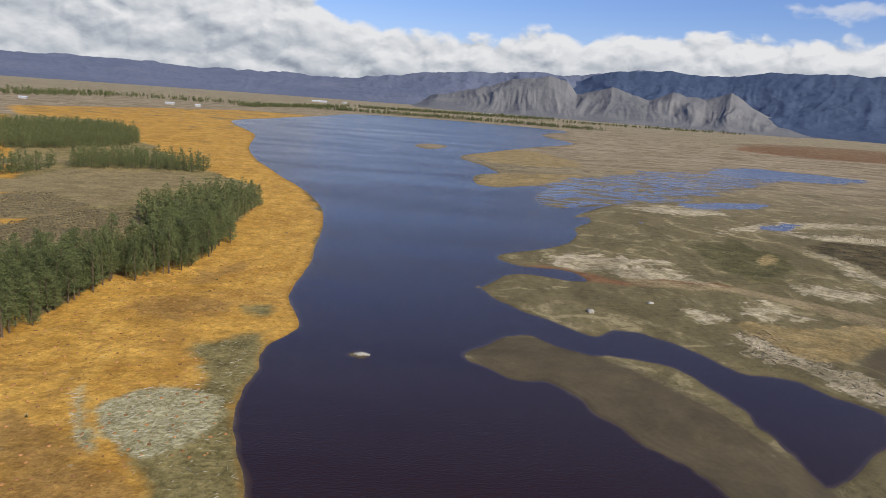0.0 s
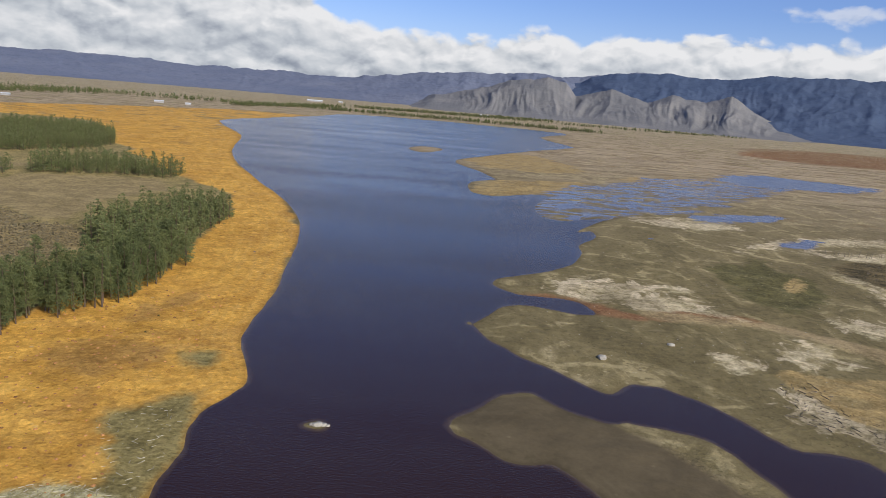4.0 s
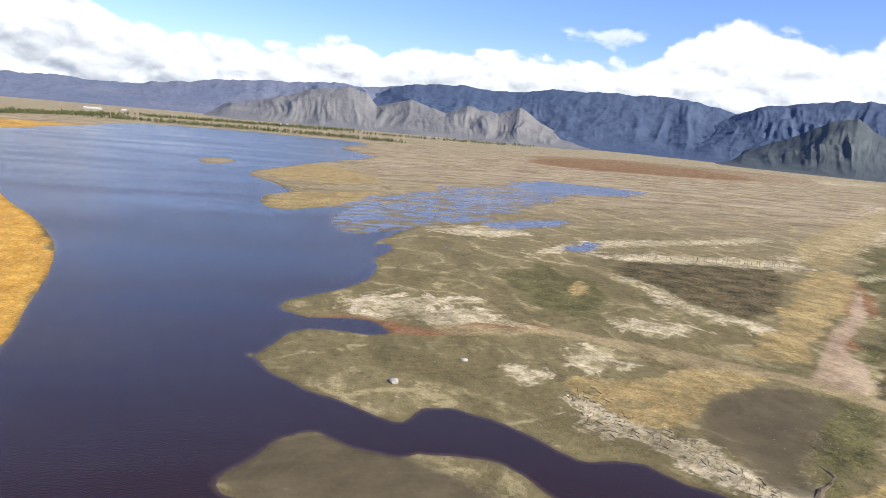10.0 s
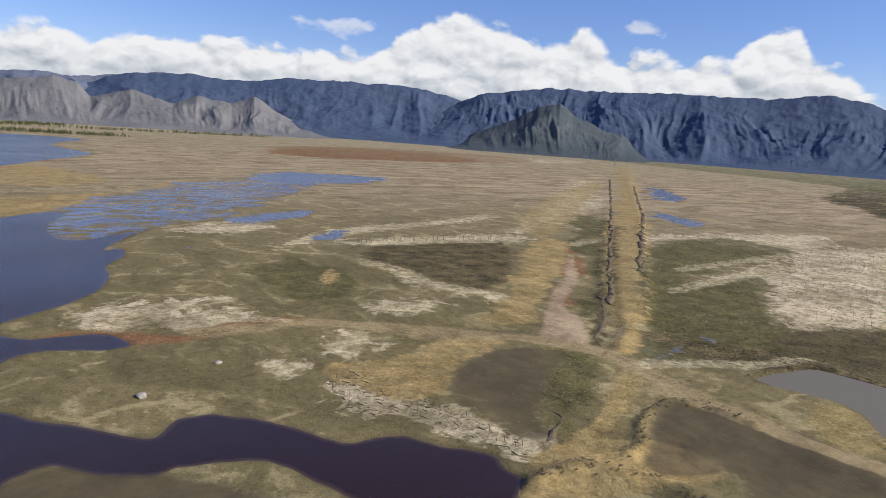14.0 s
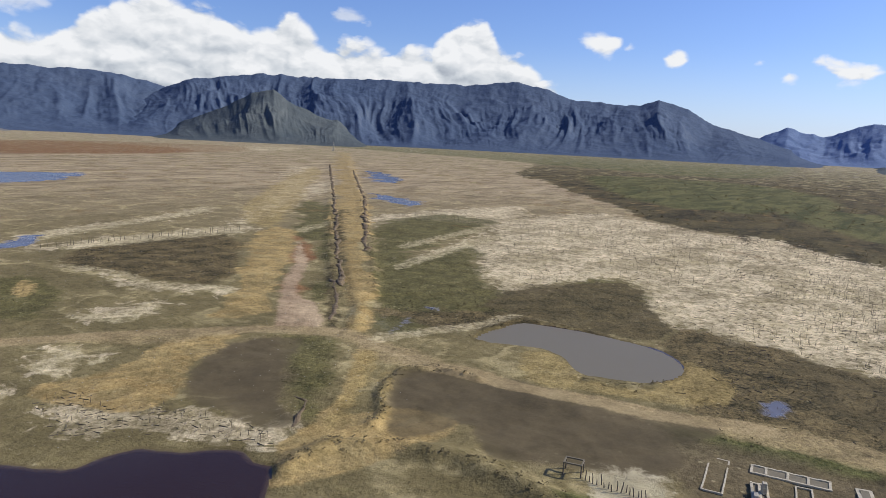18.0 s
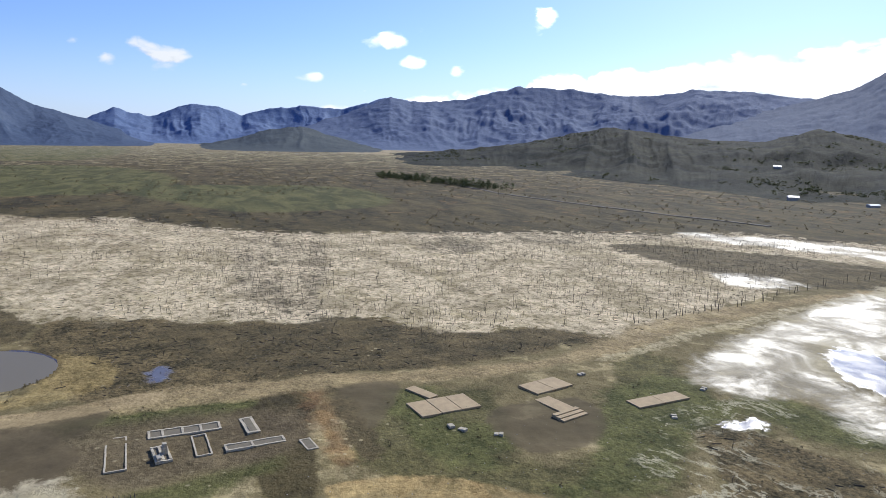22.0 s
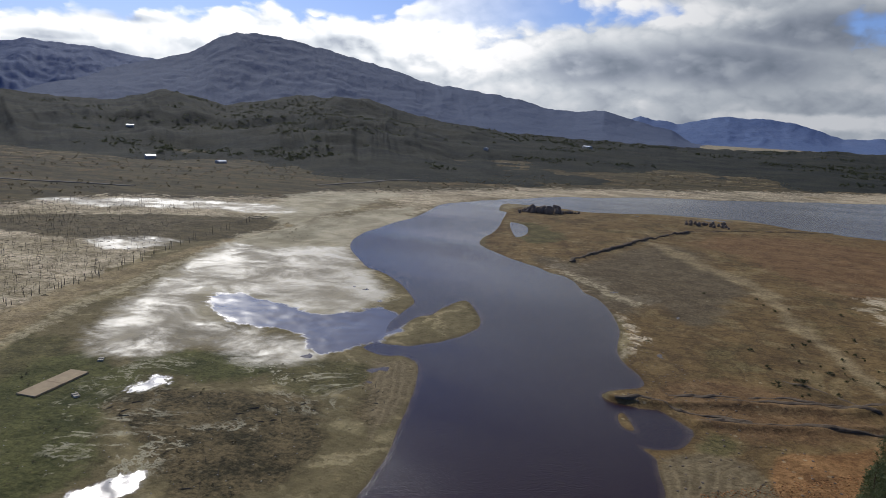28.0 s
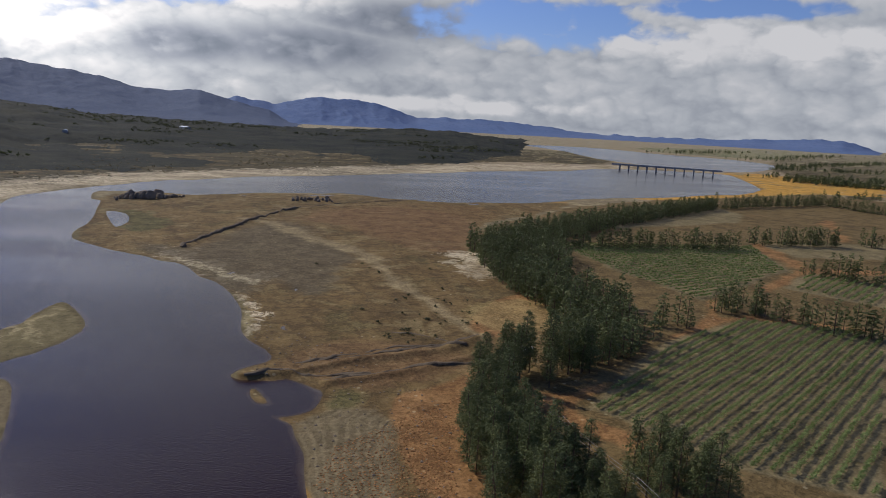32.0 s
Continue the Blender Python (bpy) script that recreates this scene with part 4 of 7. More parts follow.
def ground_material(q):
    pos = q.n("ShaderNodeNewGeometry").outputs["Position"]
    flat = q.vm("MULTIPLY", pos, (1.0, 1.0, 0.0))
    reach = q.vm("LENGTH", flat)
    fine = q.noise(pos, 1.1, 5.0, 0.7)
    mid = q.noise(pos, 0.11, 7.0, 0.66)
    broad = q.noise(flat, 0.014, 6.0, 0.6)
    streak = q.noise(q.vm("MULTIPLY", pos, (0.014, 0.05, 0.0)), 1.0, 8.0, 0.64, 0.7)
    smear = q.noise(q.vm("MULTIPLY", pos, (0.05, 0.022, 0.0)), 1.0, 7.0, 0.62, 1.2)
    fm = q.m("ADD", q.m("MULTIPLY", fine, 0.5), q.m("MULTIPLY", mid, 0.5))
    rag = q.noise(flat, 0.03, 7.0, 0.62, 0.8)
    wob = q.m("MULTIPLY", q.m("SUBTRACT", q.m("ADD", q.m("MULTIPLY", mid, 0.3), q.m("ADD", q.m("MULTIPLY", rag, 0.65), q.m("MULTIPLY", fine, 0.05))), 0.5), 10.0)

    def mask(name, soft=0.4, amp=1.0):
        return q.step(q.m("ADD", attr(q, name), q.m("MULTIPLY", wob, amp)), -soft, soft)

    def two(a, b, f, lo=0.42, hi=0.58):
        return q.ramp(f, [(lo, a), (hi, b)])

    sb = q.m("ADD", q.m("MULTIPLY", broad, 0.35), q.m("MULTIPLY", smear, 0.65))
    col = two((0.098, 0.083, 0.047), (0.205, 0.172, 0.102), q.m("ADD", q.m("MULTIPLY", sb, 0.75), q.m("MULTIPLY", fm, 0.25)), 0.38, 0.64)
    # tan plain, distance haze put into its colour: paler away from the centre
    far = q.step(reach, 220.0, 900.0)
    hazed_plain = two((0.150, 0.118, 0.094), (0.44, 0.362, 0.285), q.m("ADD", q.m("MULTIPLY", streak, 0.85), q.m("MULTIPLY", fm, 0.15)), 0.37, 0.66)
    col = q.mix(q.m("MULTIPLY", far, 0.85), col, hazed_plain)
    col = q.mix(q.m("MULTIPLY", q.step(smear, 0.60, 0.70), 0.5), col, two((0.26, 0.22, 0.14), (0.50, 0.44, 0.31), fm))
    col = q.mix(q.m("MULTIPLY", q.step(mid, 0.62, 0.72), 0.35), col, (0.060, 0.068, 0.028))
    warp = q.vm("ADD", flat, q.vec(q.m("MULTIPLY", mid, 26.0), q.m("MULTIPLY", broad, 60.0)))
    rill = q.m("SUBTRACT", 1.0, q.step(q.vor(warp, 0.035, "DISTANCE_TO_EDGE"), 0.015, 0.06))
    col = q.mix(q.m("MULTIPLY", rill, q.m("MULTIPLY", q.step(smear, 0.42, 0.58), 0.55)), col, (0.36, 0.31, 0.20))
    rill2 = q.m("SUBTRACT", 1.0, q.step(q.vor(warp, 0.11, "DISTANCE_TO_EDGE"), 0.02, 0.07))
    col = q.mix(q.m("MULTIPLY", rill2, q.m("MULTIPLY", q.step(broad, 0.45, 0.6), 0.25)), col, (0.055, 0.048, 0.028))
    col = q.mix(mask("grass"), col, (0.095, 0.12, 0.055))
    veld = two((0.030, 0.026, 0.016), (0.092, 0.076, 0.042), q.m("ADD", q.m("MULTIPLY", streak, 0.55), q.m("MULTIPLY", fm, 0.45)))
    col = q.mix(mask("veld"), col, veld)
    col = q.mix(mask("farm", 0.4, 0.4), col, two((0.125, 0.112, 0.052), (0.29, 0.23, 0.12), fm))
    # brown soil of the rear fields, with cloud shade painted in as darker colour
    col = q.mix(q.m("MULTIPLY", mask("soil", 0.4, 0.4), 0.9), col, two((0.078, 0.054, 0.027), (0.165, 0.116, 0.060), fm))
    bands = q.m("SINE", q.m("ADD", q.m("MULTIPLY", attr(q, "dry"), 5.0), q.m("MULTIPLY", q.m("ADD", mid, smear), 9.0)))
    sand = two((0.28, 0.142, 0.026), (0.64, 0.390, 0.100), q.m("ADD", q.m("MULTIPLY", fm, 0.75), q.m("MULTIPLY", smear, 0.25)), 0.38, 0.63)
    sand = q.mix(q.m("MULTIPLY", q.step(bands, 0.2, 0.9), 0.08), sand, (0.62, 0.44, 0.17))
    sand = q.mix(q.m("MULTIPLY", q.step(broad, 0.56, 0.68), 0.55), sand, (0.36, 0.21, 0.075))
    lobe_b = q.noise(flat, 0.045, 7.0, 0.66, 1.0)
    sand = q.mix(q.m("MULTIPLY", q.step(lobe_b, 0.50, 0.62), 0.45), sand, two((0.26, 0.140, 0.045), (0.42, 0.26, 0.095), fm))
    sand = q.mix(q.m("MULTIPLY", rill2, 0.3), sand, (0.24, 0.125, 0.040))
    col = q.mix(mask("sand", 0.5, 0.35), col, sand)
    brown = two((0.072, 0.048, 0.024), (0.210, 0.146, 0.072), q.m("ADD", q.m("MULTIPLY", fm, 0.55), q.m("MULTIPLY", smear, 0.45)), 0.38, 0.62)
    brown = q.mix(q.m("MULTIPLY", q.step(lobe_b, 0.50, 0.62), 0.65), brown, two((0.12, 0.095, 0.050), (0.30, 0.235, 0.135), fm, 0.40, 0.60))
    brown = q.mix(q.m("MULTIPLY", q.step(rag, 0.54, 0.64), 0.5), brown, two((0.050, 0.045, 0.022), (0.125, 0.108, 0.052), fm))
    brown = q.mix(q.m("MULTIPLY", rill2, 0.45), brown, (0.060, 0.040, 0.024))
    col = q.mix(mask("brown", 0.5, 0.6), col, brown)
    pale = two((0.26, 0.218, 0.168), (0.60, 0.525, 0.430), q.m("ADD", q.m("MULTIPLY", fm, 0.7), q.m("MULTIPLY", smear, 0.3)), 0.37, 0.58)
    patch = q.m("ADD", q.m("MULTIPLY", rag, 0.5), q.m("MULTIPLY", streak, 0.5))
    lobe = q.noise(flat, 0.075, 7.0, 0.68, 1.6)
    crust = q.noise(pos, 0.35, 6.0, 0.7, 0.6)
    edge = q.step(q.m("ADD", attr(q, "pale"), q.m("MULTIPLY", q.m("SUBTRACT", lobe, 0.52), 16.0)), -0.5, 0.9)
    bare = q.m("MULTIPLY", edge, q.m("MULTIPLY", q.m("ADD", 0.5, q.m("MULTIPLY", q.step(patch, 0.44, 0.53), 0.5)), q.m("ADD", 0.3, q.m("MULTIPLY", q.step(crust, 0.40, 0.54), 0.7))))
    col = q.mix(bare, col, pale)
    col = q.mix(q.m("MULTIPLY", mask("green", 0.8, 1.6), 0.8), col, two((0.036, 0.039, 0.016), (0.120, 0.110, 0.052), fm))
    col = q.mix(q.m("MULTIPLY", mask("lawn", 1.0, 1.6), 0.85), col, two((0.042, 0.049, 0.018), (0.105, 0.110, 0.045), fm))
    col = q.mix(mask("scrub", 0.8, 1.6), col, two((0.030, 0.027, 0.015), (0.150, 0.118, 0.070), fm))
    col = q.mix(q.m("MULTIPLY", mask("mire", 1.5, 1.0), 0.85), col, two((0.075, 0.060, 0.042), (0.135, 0.110, 0.078), fm))
    col = q.mix(q.m("MULTIPLY", mask("earth", 0.4, 0.9), q.m("ADD", 0.5, q.m("MULTIPLY", q.step(lobe, 0.42, 0.56), 0.5))), col, two((0.165, 0.117, 0.055), (0.40, 0.305, 0.165), q.m("ADD", q.m("MULTIPLY", fm, 0.7), q.m("MULTIPLY", rag, 0.3)), 0.40, 0.60))
    col = q.mix(q.m("MULTIPLY", mask("dusk", 1.2, 2.6), 0.5), col, two((0.100, 0.058, 0.028), (0.205, 0.125, 0.062), fm))
    col = q.mix(mask("red", 0.8), col, two((0.14, 0.070, 0.040), (0.23, 0.135, 0.080), fm))
    col = q.mix(q.m("MULTIPLY", mask("track", 0.8, 0.7), 0.85), col, two((0.160, 0.125, 0.080), (0.325, 0.262, 0.165), fm))
    col = q.mix(q.m("MULTIPLY", mask("dirt", 0.5, 0.5), 0.9), col, two((0.15, 0.078, 0.036), (0.31, 0.175, 0.085), fm))
    col = q.mix(mask("olive", 1.2), col, two((0.11, 0.093, 0.042), (0.23, 0.195, 0.095), fm))
    col = q.mix(mask("rocky", 0.8, 1.2), col, two((0.20, 0.18, 0.10), (0.38, 0.36, 0.25), fine, 0.40, 0.62))
    col = q.mix(mask("field", 0.5, 0.15), col, two((0.12, 0.100, 0.060), (0.22, 0.180, 0.112), fm))
    fray = q.m("MULTIPLY", q.m("SUBTRACT", q.m("ADD", q.m("MULTIPLY", q.noise(flat, 0.16, 6.0, 0.66, 0.6), 0.8), q.m("MULTIPLY", fine, 0.2)), 0.5), 6.0)

    def crisp(name, soft=0.3, amp=0.35):
        return q.step(q.m("ADD", attr(q, name), q.m("MULTIPLY", fray, amp)), -soft, soft)

    pan = crisp("pan", 0.5, 0.6)
    col = q.mix(q.m("MULTIPLY", pan, 0.74), col, two((0.056, 0.046, 0.033), (0.098, 0.080, 0.057), q.m("ADD", q.m("MULTIPLY", smear, 0.7), q.m("MULTIPLY", mid, 0.3)), 0.36, 0.64))
    col = q.mix(q.m("MULTIPLY", crisp("meadow", 1.0, 1.0), 0.8), col, two((0.055, 0.062, 0.026), (0.110, 0.108, 0.050), streak))
    col = q.mix(q.m("MULTIPLY", crisp("russet", 1.2, 1.4), 0.6), col, two((0.105, 0.060, 0.034), (0.205, 0.124, 0.070), fm))
    col = q.mix(q.m("MULTIPLY", crisp("wash", 0.4, 0.4), 0.9), col, two((0.23, 0.170, 0.132), (0.38, 0.295, 0.235), sb))
    col = q.mix(q.m("MULTIPLY", crisp("banky", 0.6, 0.9), 0.6), col, two((0.150, 0.112, 0.052), (0.37, 0.290, 0.145), fm, 0.40, 0.60))
    col = q.mix(q.m("MULTIPLY", crisp("thorn", 0.5, 1.2), 0.9), col, two((0.030, 0.027, 0.016), (0.125, 0.100, 0.060), fm, 0.38, 0.62))
    col = q.mix(q.m("MULTIPLY", crisp("roads", 0.35, 0.3), 0.85), col, two((0.190, 0.148, 0.095), (0.335, 0.270, 0.180), q.m("ADD", q.m("MULTIPLY", fm, 0.6), q.m("MULTIPLY", smear, 0.4))))
    crust_line = q.m("MULTIPLY", crisp("line", 0.35, 0.75), q.m("ADD", 0.15, q.m("MULTIPLY", q.step(crust, 0.40, 0.60), 0.5)))
    col = q.mix(crust_line, col, two((0.30, 0.26, 0.185), (0.56, 0.50, 0.385), fm))
    stripes = q.m("SINE", q.m("ADD", q.m("MULTIPLY", attr(q, "dry"), 6.0), q.m("MULTIPLY", mid, 12.0)))
    beach = q.mix(q.m("MULTIPLY", q.step(q.m("ADD", stripes, q.m("MULTIPLY", fray, 0.3)), -0.2, 1.0), 0.4), two((0.120, 0.096, 0.064), (0.190, 0.155, 0.104), fm), (0.27, 0.225, 0.155))
    col = q.mix(q.m("MULTIPLY", crisp("beach", 0.8, 0.8), 0.9), col, beach)
    rugged = q.m("SUBTRACT", 1.0, q.m("MULTIPLY", pan, 0.85))
    grit = q.m("SUBTRACT", 1.0, q.step(q.vor(pos, 0.55), 0.10, 0.22))
    col = q.mix(q.m("MULTIPLY", grit, q.m("MULTIPLY", q.m("MULTIPLY", q.step(mid, 0.46, 0.56), 0.55), rugged)), col, q.mix(1.0, col, (0.32, 0.31, 0.28), "MULTIPLY"))
    tuft = q.m("SUBTRACT", 1.0, q.step(q.vor(pos, 0.19), 0.10, 0.24))
    col = q.mix(q.m("MULTIPLY", tuft, q.m("MULTIPLY", q.m("MULTIPLY", q.step(rag, 0.48, 0.60), 0.45), rugged)), col, q.mix(1.0, col, (0.42, 0.42, 0.34), "MULTIPLY"))
    grit2 = q.m("SUBTRACT", 1.0, q.step(q.vor(pos, 0.31), 0.08, 0.17))
    col = q.mix(q.m("MULTIPLY", grit2, q.m("MULTIPLY", q.m("MULTIPLY", q.step(smear, 0.50, 0.62), 0.45), rugged)), col, (0.46, 0.41, 0.30))
    col = q.mix(mask("plough", 0.5, 0.2), col, two((0.165, 0.13, 0.075), (0.28, 0.225, 0.13), fm))
    speck = q.noise(pos, 0.42, 8.0, 0.78)
    col = q.mix(q.m("MULTIPLY", q.m("MULTIPLY", q.step(speck, 0.53, 0.60), 0.55), rugged), col, q.mix(1.0, col, (0.58, 0.58, 0.54), "MULTIPLY"))
    col = q.mix(q.m("MULTIPLY", q.m("SUBTRACT", 1.0, q.step(speck, 0.40, 0.47)), q.m("MULTIPLY", rugged, 0.5)), col, q.mix(1.0, col, (1.42, 1.40, 1.36), "MULTIPLY"))
    patchy = q.noise(flat, 0.06, 7.0, 0.74, 0.4)
    col = q.mix(q.m("MULTIPLY", q.step(patchy, 0.54, 0.60), 0.35), col, q.mix(1.0, col, (0.66, 0.67, 0.62), "MULTIPLY"))
    rim = q.m("ADD", attr(q, "dry"), q.m("MULTIPLY", wob, 0.12))
    silt = q.m("MULTIPLY", q.m("SUBTRACT", 1.0, q.step(rim, 2.5, 8.0)), q.step(bands, -0.2, 0.8))
    col = q.mix(q.m("MULTIPLY", q.m("MULTIPLY", silt, q.step(rag, 0.42, 0.6)), 0.04), col, (0.30, 0.26, 0.18))
    shore = q.m("SUBTRACT", 1.0, q.step(rim, 0.05, 0.7))
    col = q.mix(q.m("MULTIPLY", shore, 0.35), col, q.mix(1.0, col, (0.34, 0.31, 0.29), "MULTIPLY"))
    wet = q.m("MULTIPLY", mask("wet", 1.5, 0.9), q.step(q.m("ADD", q.m("MULTIPLY", rag, 0.55), q.m("ADD", q.m("MULTIPLY", streak, 0.25), q.m("MULTIPLY", mid, 0.40))), 0.54, 0.73))
    swirl = q.noise(q.vm("MULTIPLY", pos, (0.042, 0.050, 0.0)), 1.0, 10.0, 0.72, 0.5)
    col = q.mix(q.m("MULTIPLY", crisp("flat", 1.0, 1.6), q.m("ADD", 0.6, q.m("MULTIPLY", q.step(swirl, 0.42, 0.56), 0.38))), col, two((0.31, 0.282, 0.225), (0.49, 0.450, 0.370), sb))
    thread = q.m("SUBTRACT", 1.0, q.step(q.m("ABSOLUTE", q.m("SUBTRACT", q.m("FRACT", q.m("MULTIPLY", swirl, 7.0)), 0.5)), 0.04, 0.16))
    col = q.mix(q.m("MULTIPLY", q.m("MULTIPLY", crisp("curl", 1.2, 1.2), thread), q.m("MULTIPLY", q.step(rag, 0.46, 0.58), 0.75)), col, (0.42, 0.40, 0.33))
    sheen = q.m("MULTIPLY", q.step(q.m("ADD", attr(q, "sheen"), q.m("MULTIPLY", q.m("SUBTRACT", swirl, 0.47), 9.0)), -1.2, 1.6), q.m("ADD", 0.5, q.m("MULTIPLY", q.step(swirl, 0.36, 0.60), 0.5)))
    wet = q.m("MAXIMUM", wet, sheen)
    col = q.mix(q.m("MULTIPLY", sheen, 0.85), col, two((0.150, 0.132, 0.104), (0.34, 0.312, 0.255), swirl))
    col = q.mix(1.0, col, (1.26, 1.19, 0.93), "MULTIPLY")
    pool = q.m("MULTIPLY", mask("shoal", 0.8, 1.6), q.m("SUBTRACT", 1.0, q.step(q.noise(q.vm("MULTIPLY", pos, (0.022, 0.055, 0.0)), 1.0, 7.0, 0.64, 2.6), 0.48, 0.58)))
    pool = q.m("MAXIMUM", pool, q.step(q.m("ADD", attr(q, "pool"), q.m("MULTIPLY", q.m("SUBTRACT", swirl, 0.54), 9.0)), -0.1, 0.6))
    col = q.mix(pool, col, (0.125, 0.108, 0.100))
    rough = q.m("SUBTRACT", 0.95, q.m("MULTIPLY", wet, q.m("ADD", 0.28, q.m("MULTIPLY", q.step(q.m("ADD", q.m("MULTIPLY", swirl, 0.7), q.m("MULTIPLY", mid, 0.3)), 0.42, 0.66), 0.24))))
    rough = q.m("ADD", q.m("MULTIPLY", rough, q.m("SUBTRACT", 1.0, pool)), q.m("MULTIPLY", pool, 0.22))
    wet = q.m("MAXIMUM", wet, pool)
    bn = q.n("ShaderNodeBump", Height=fm, Strength=q.m("MULTIPLY", q.m("MULTIPLY", q.m("SUBTRACT", 1.0, q.m("MULTIPLY", wet, 0.93)), 0.7), rugged), Distance=1.0)
    b = q.n("ShaderNodeBsdfPrincipled", **{"Base Color": col, "Roughness": rough, "Specular IOR Level": q.m("ADD", 0.12, q.m("MULTIPLY", wet, 0.32))})
    q.t.links.new(bn.outputs[0], b.inputs["Normal"])
    return b.outputs[0]


def water_material(q):
    pos = q.n("ShaderNodeNewGeometry").outputs["Position"]
    rip = q.noise(q.vm("MULTIPLY", pos, (1.6, 2.4, 0.0)), 1.0, 4.0, 0.6)
    calm = q.noise(q.vm("MULTIPLY", pos, (0.006, 0.02, 0.0)), 1.0, 4.0, 0.55)
    bn = q.n("ShaderNodeBump", Height=rip, Strength=q.m("ADD", 0.24, q.m("MULTIPLY", q.step(calm, 0.3, 0.7), 0.26)), Distance=0.24)
    deep = q.m("ADD", attr(q, "deep"), q.m("MULTIPLY", q.m("SUBTRACT", q.noise(pos, 0.12, 4.0, 0.6), 0.5), 0.8))
    tea = q.ramp(q.m("MULTIPLY", deep, 0.5), [(0.0, (0.12, 0.088, 0.052)), (0.16, (0.060, 0.036, 0.022)), (0.5, (0.028, 0.0128, 0.0098))])
    b = q.n("ShaderNodeBsdfPrincipled", **{"Base Color": tea, "Roughness": q.m("ADD", 0.10, q.m("MULTIPLY", calm, 0.14)), "IOR": 1.33, "Specular IOR Level": 0.36})
    q.t.links.new(bn.outputs[0], b.inputs["Normal"])
    return b.outputs[0]


def mountain_material(low, high, rock, scale):
    def build(q):
        geo = q.n("ShaderNodeNewGeometry")
        pos = geo.outputs["Position"]
        big = q.noise(pos, scale, 7.0, 0.62)
        fine = q.noise(pos, scale * 11, 6.0, 0.7)
        col = q.ramp(q.m("ADD", q.m("MULTIPLY", big, 0.7), q.m("MULTIPLY", fine, 0.3)), [(0.36, low), (0.64, high)])
        up = q.xyz(geo.outputs["Normal"])[2]
        steep = q.m("SUBTRACT", 1.0, q.step(q.m("ADD", up, q.m("MULTIPLY", q.m("SUBTRACT", fine, 0.5), 0.9)), 0.55, 0.85))
        col = q.mix(q.m("MULTIPLY", steep, 0.6), col, rock)
        spots = q.step(q.noise(pos, scale * 26, 5.0, 0.68), 0.50, 0.62)
        col = q.mix(q.m("MULTIPLY", spots, 0.4), col, q.mix(1.0, col, (0.55, 0.60, 0.62), "MULTIPLY"))
        return surface(q, col, 0.95, fine, 0.35, 14.0, 0.08)

    return build


M_GROUND = material("ground", ground_material)
M_WATER = material("lake_water", water_material)
# far mountains: distance haze is put into the blue base colours
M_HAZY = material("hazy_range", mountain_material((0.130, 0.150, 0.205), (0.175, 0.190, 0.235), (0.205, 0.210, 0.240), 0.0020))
# this one also carries the clouds' shade, as a darker blue
M_SHADE_RANGE = material("range", mountain_material((0.060, 0.086, 0.142), (0.078, 0.104, 0.158), (0.102, 0.124, 0.168), 0.0022))
M_HAZE_GAP = material("hazed_far_peak", mountain_material((0.120, 0.175, 0.300), (0.150, 0.200, 0.320), (0.160, 0.210, 0.320), 0.0020))
M_HAZE_BACKLIT = material("hazed_backlit_range", mountain_material((0.120, 0.155, 0.240), (0.138, 0.172, 0.255), (0.145, 0.178, 0.255), 0.0022))
M_HAZE_PEAK = material("peak", mountain_material((0.100, 0.125, 0.182), (0.122, 0.146, 0.200), (0.125, 0.148, 0.200), 0.003))
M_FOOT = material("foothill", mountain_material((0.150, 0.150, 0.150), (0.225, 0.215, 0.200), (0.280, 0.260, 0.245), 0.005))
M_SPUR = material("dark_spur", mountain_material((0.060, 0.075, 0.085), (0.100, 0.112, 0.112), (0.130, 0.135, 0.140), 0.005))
M_SLOPE = material("slope", mountain_material((0.018, 0.023, 0.020), (0.056, 0.054, 0.036), (0.045, 0.047, 0.042), 0.012))
M_BARK = plain("bark", (0.11, 0.075, 0.05), 0.9, 3.0)


def leaf_material(name, dark, light, thin=0.3):
    def build(q):
        rnd = q.n("ShaderNodeNewGeometry").outputs["Random Per Island"]
        obj = q.n("ShaderNodeObjectInfo").outputs["Random"]
        f = q.m("ADD", q.m("MULTIPLY", rnd, 0.65), q.m("MULTIPLY", obj, 0.35))
        col = q.ramp(f, [(0.1, dark), (0.9, light)])
        d = q.n("ShaderNodeBsdfPrincipled", **{"Base Color": col, "Roughness": 0.7, "Specular IOR Level": 0.25}).outputs[0]
        t = q.n("ShaderNodeBsdfTranslucent", Color=col).outputs[0]
        mix = q.n("ShaderNodeMixShader", Fac=thin)
        q.t.links.new(d, mix.inputs[1])
        q.t.links.new(t, mix.inputs[2])
        return mix.outputs[0]

    return material(name, build)


M_NEEDLE = leaf_material("needles", (0.060, 0.080, 0.027), (0.175, 0.190, 0.068), 0.10)
M_DEAD = plain("dead_wood", (0.13, 0.108, 0.085), 0.9, 2.0, 0.4)
M_STONE = plain("stone", (0.36, 0.33, 0.27), 0.9, 1.2, 0.35)
M_CONCRETE = plain("concrete", (0.40, 0.30, 0.17), 0.9, 0.6, 0.25)
M_WALL = plain("old_wall", (0.46, 0.40, 0.29), 0.9, 1.5, 0.4)
M_VINE = leaf_material("vine_leaves", (0.130, 0.185, 0.050), (0.290, 0.340, 0.120))
M_WHITE = plain("white_paint", (0.75, 0.74, 0.72), 0.6, 1.0, 0.08)
M_SILT = material("silty_water", lambda q: surface(q, (0.175, 0.150, 0.104, 1), 0.45, q.noise(q.n("ShaderNodeNewGeometry").outputs["Position"], 2.0, 3.0), 0.1, 0.1, 0.12))
M_BRANCH = plain("bleached_wood", (0.36, 0.33, 0.25), 0.9, 1.5, 0.4)
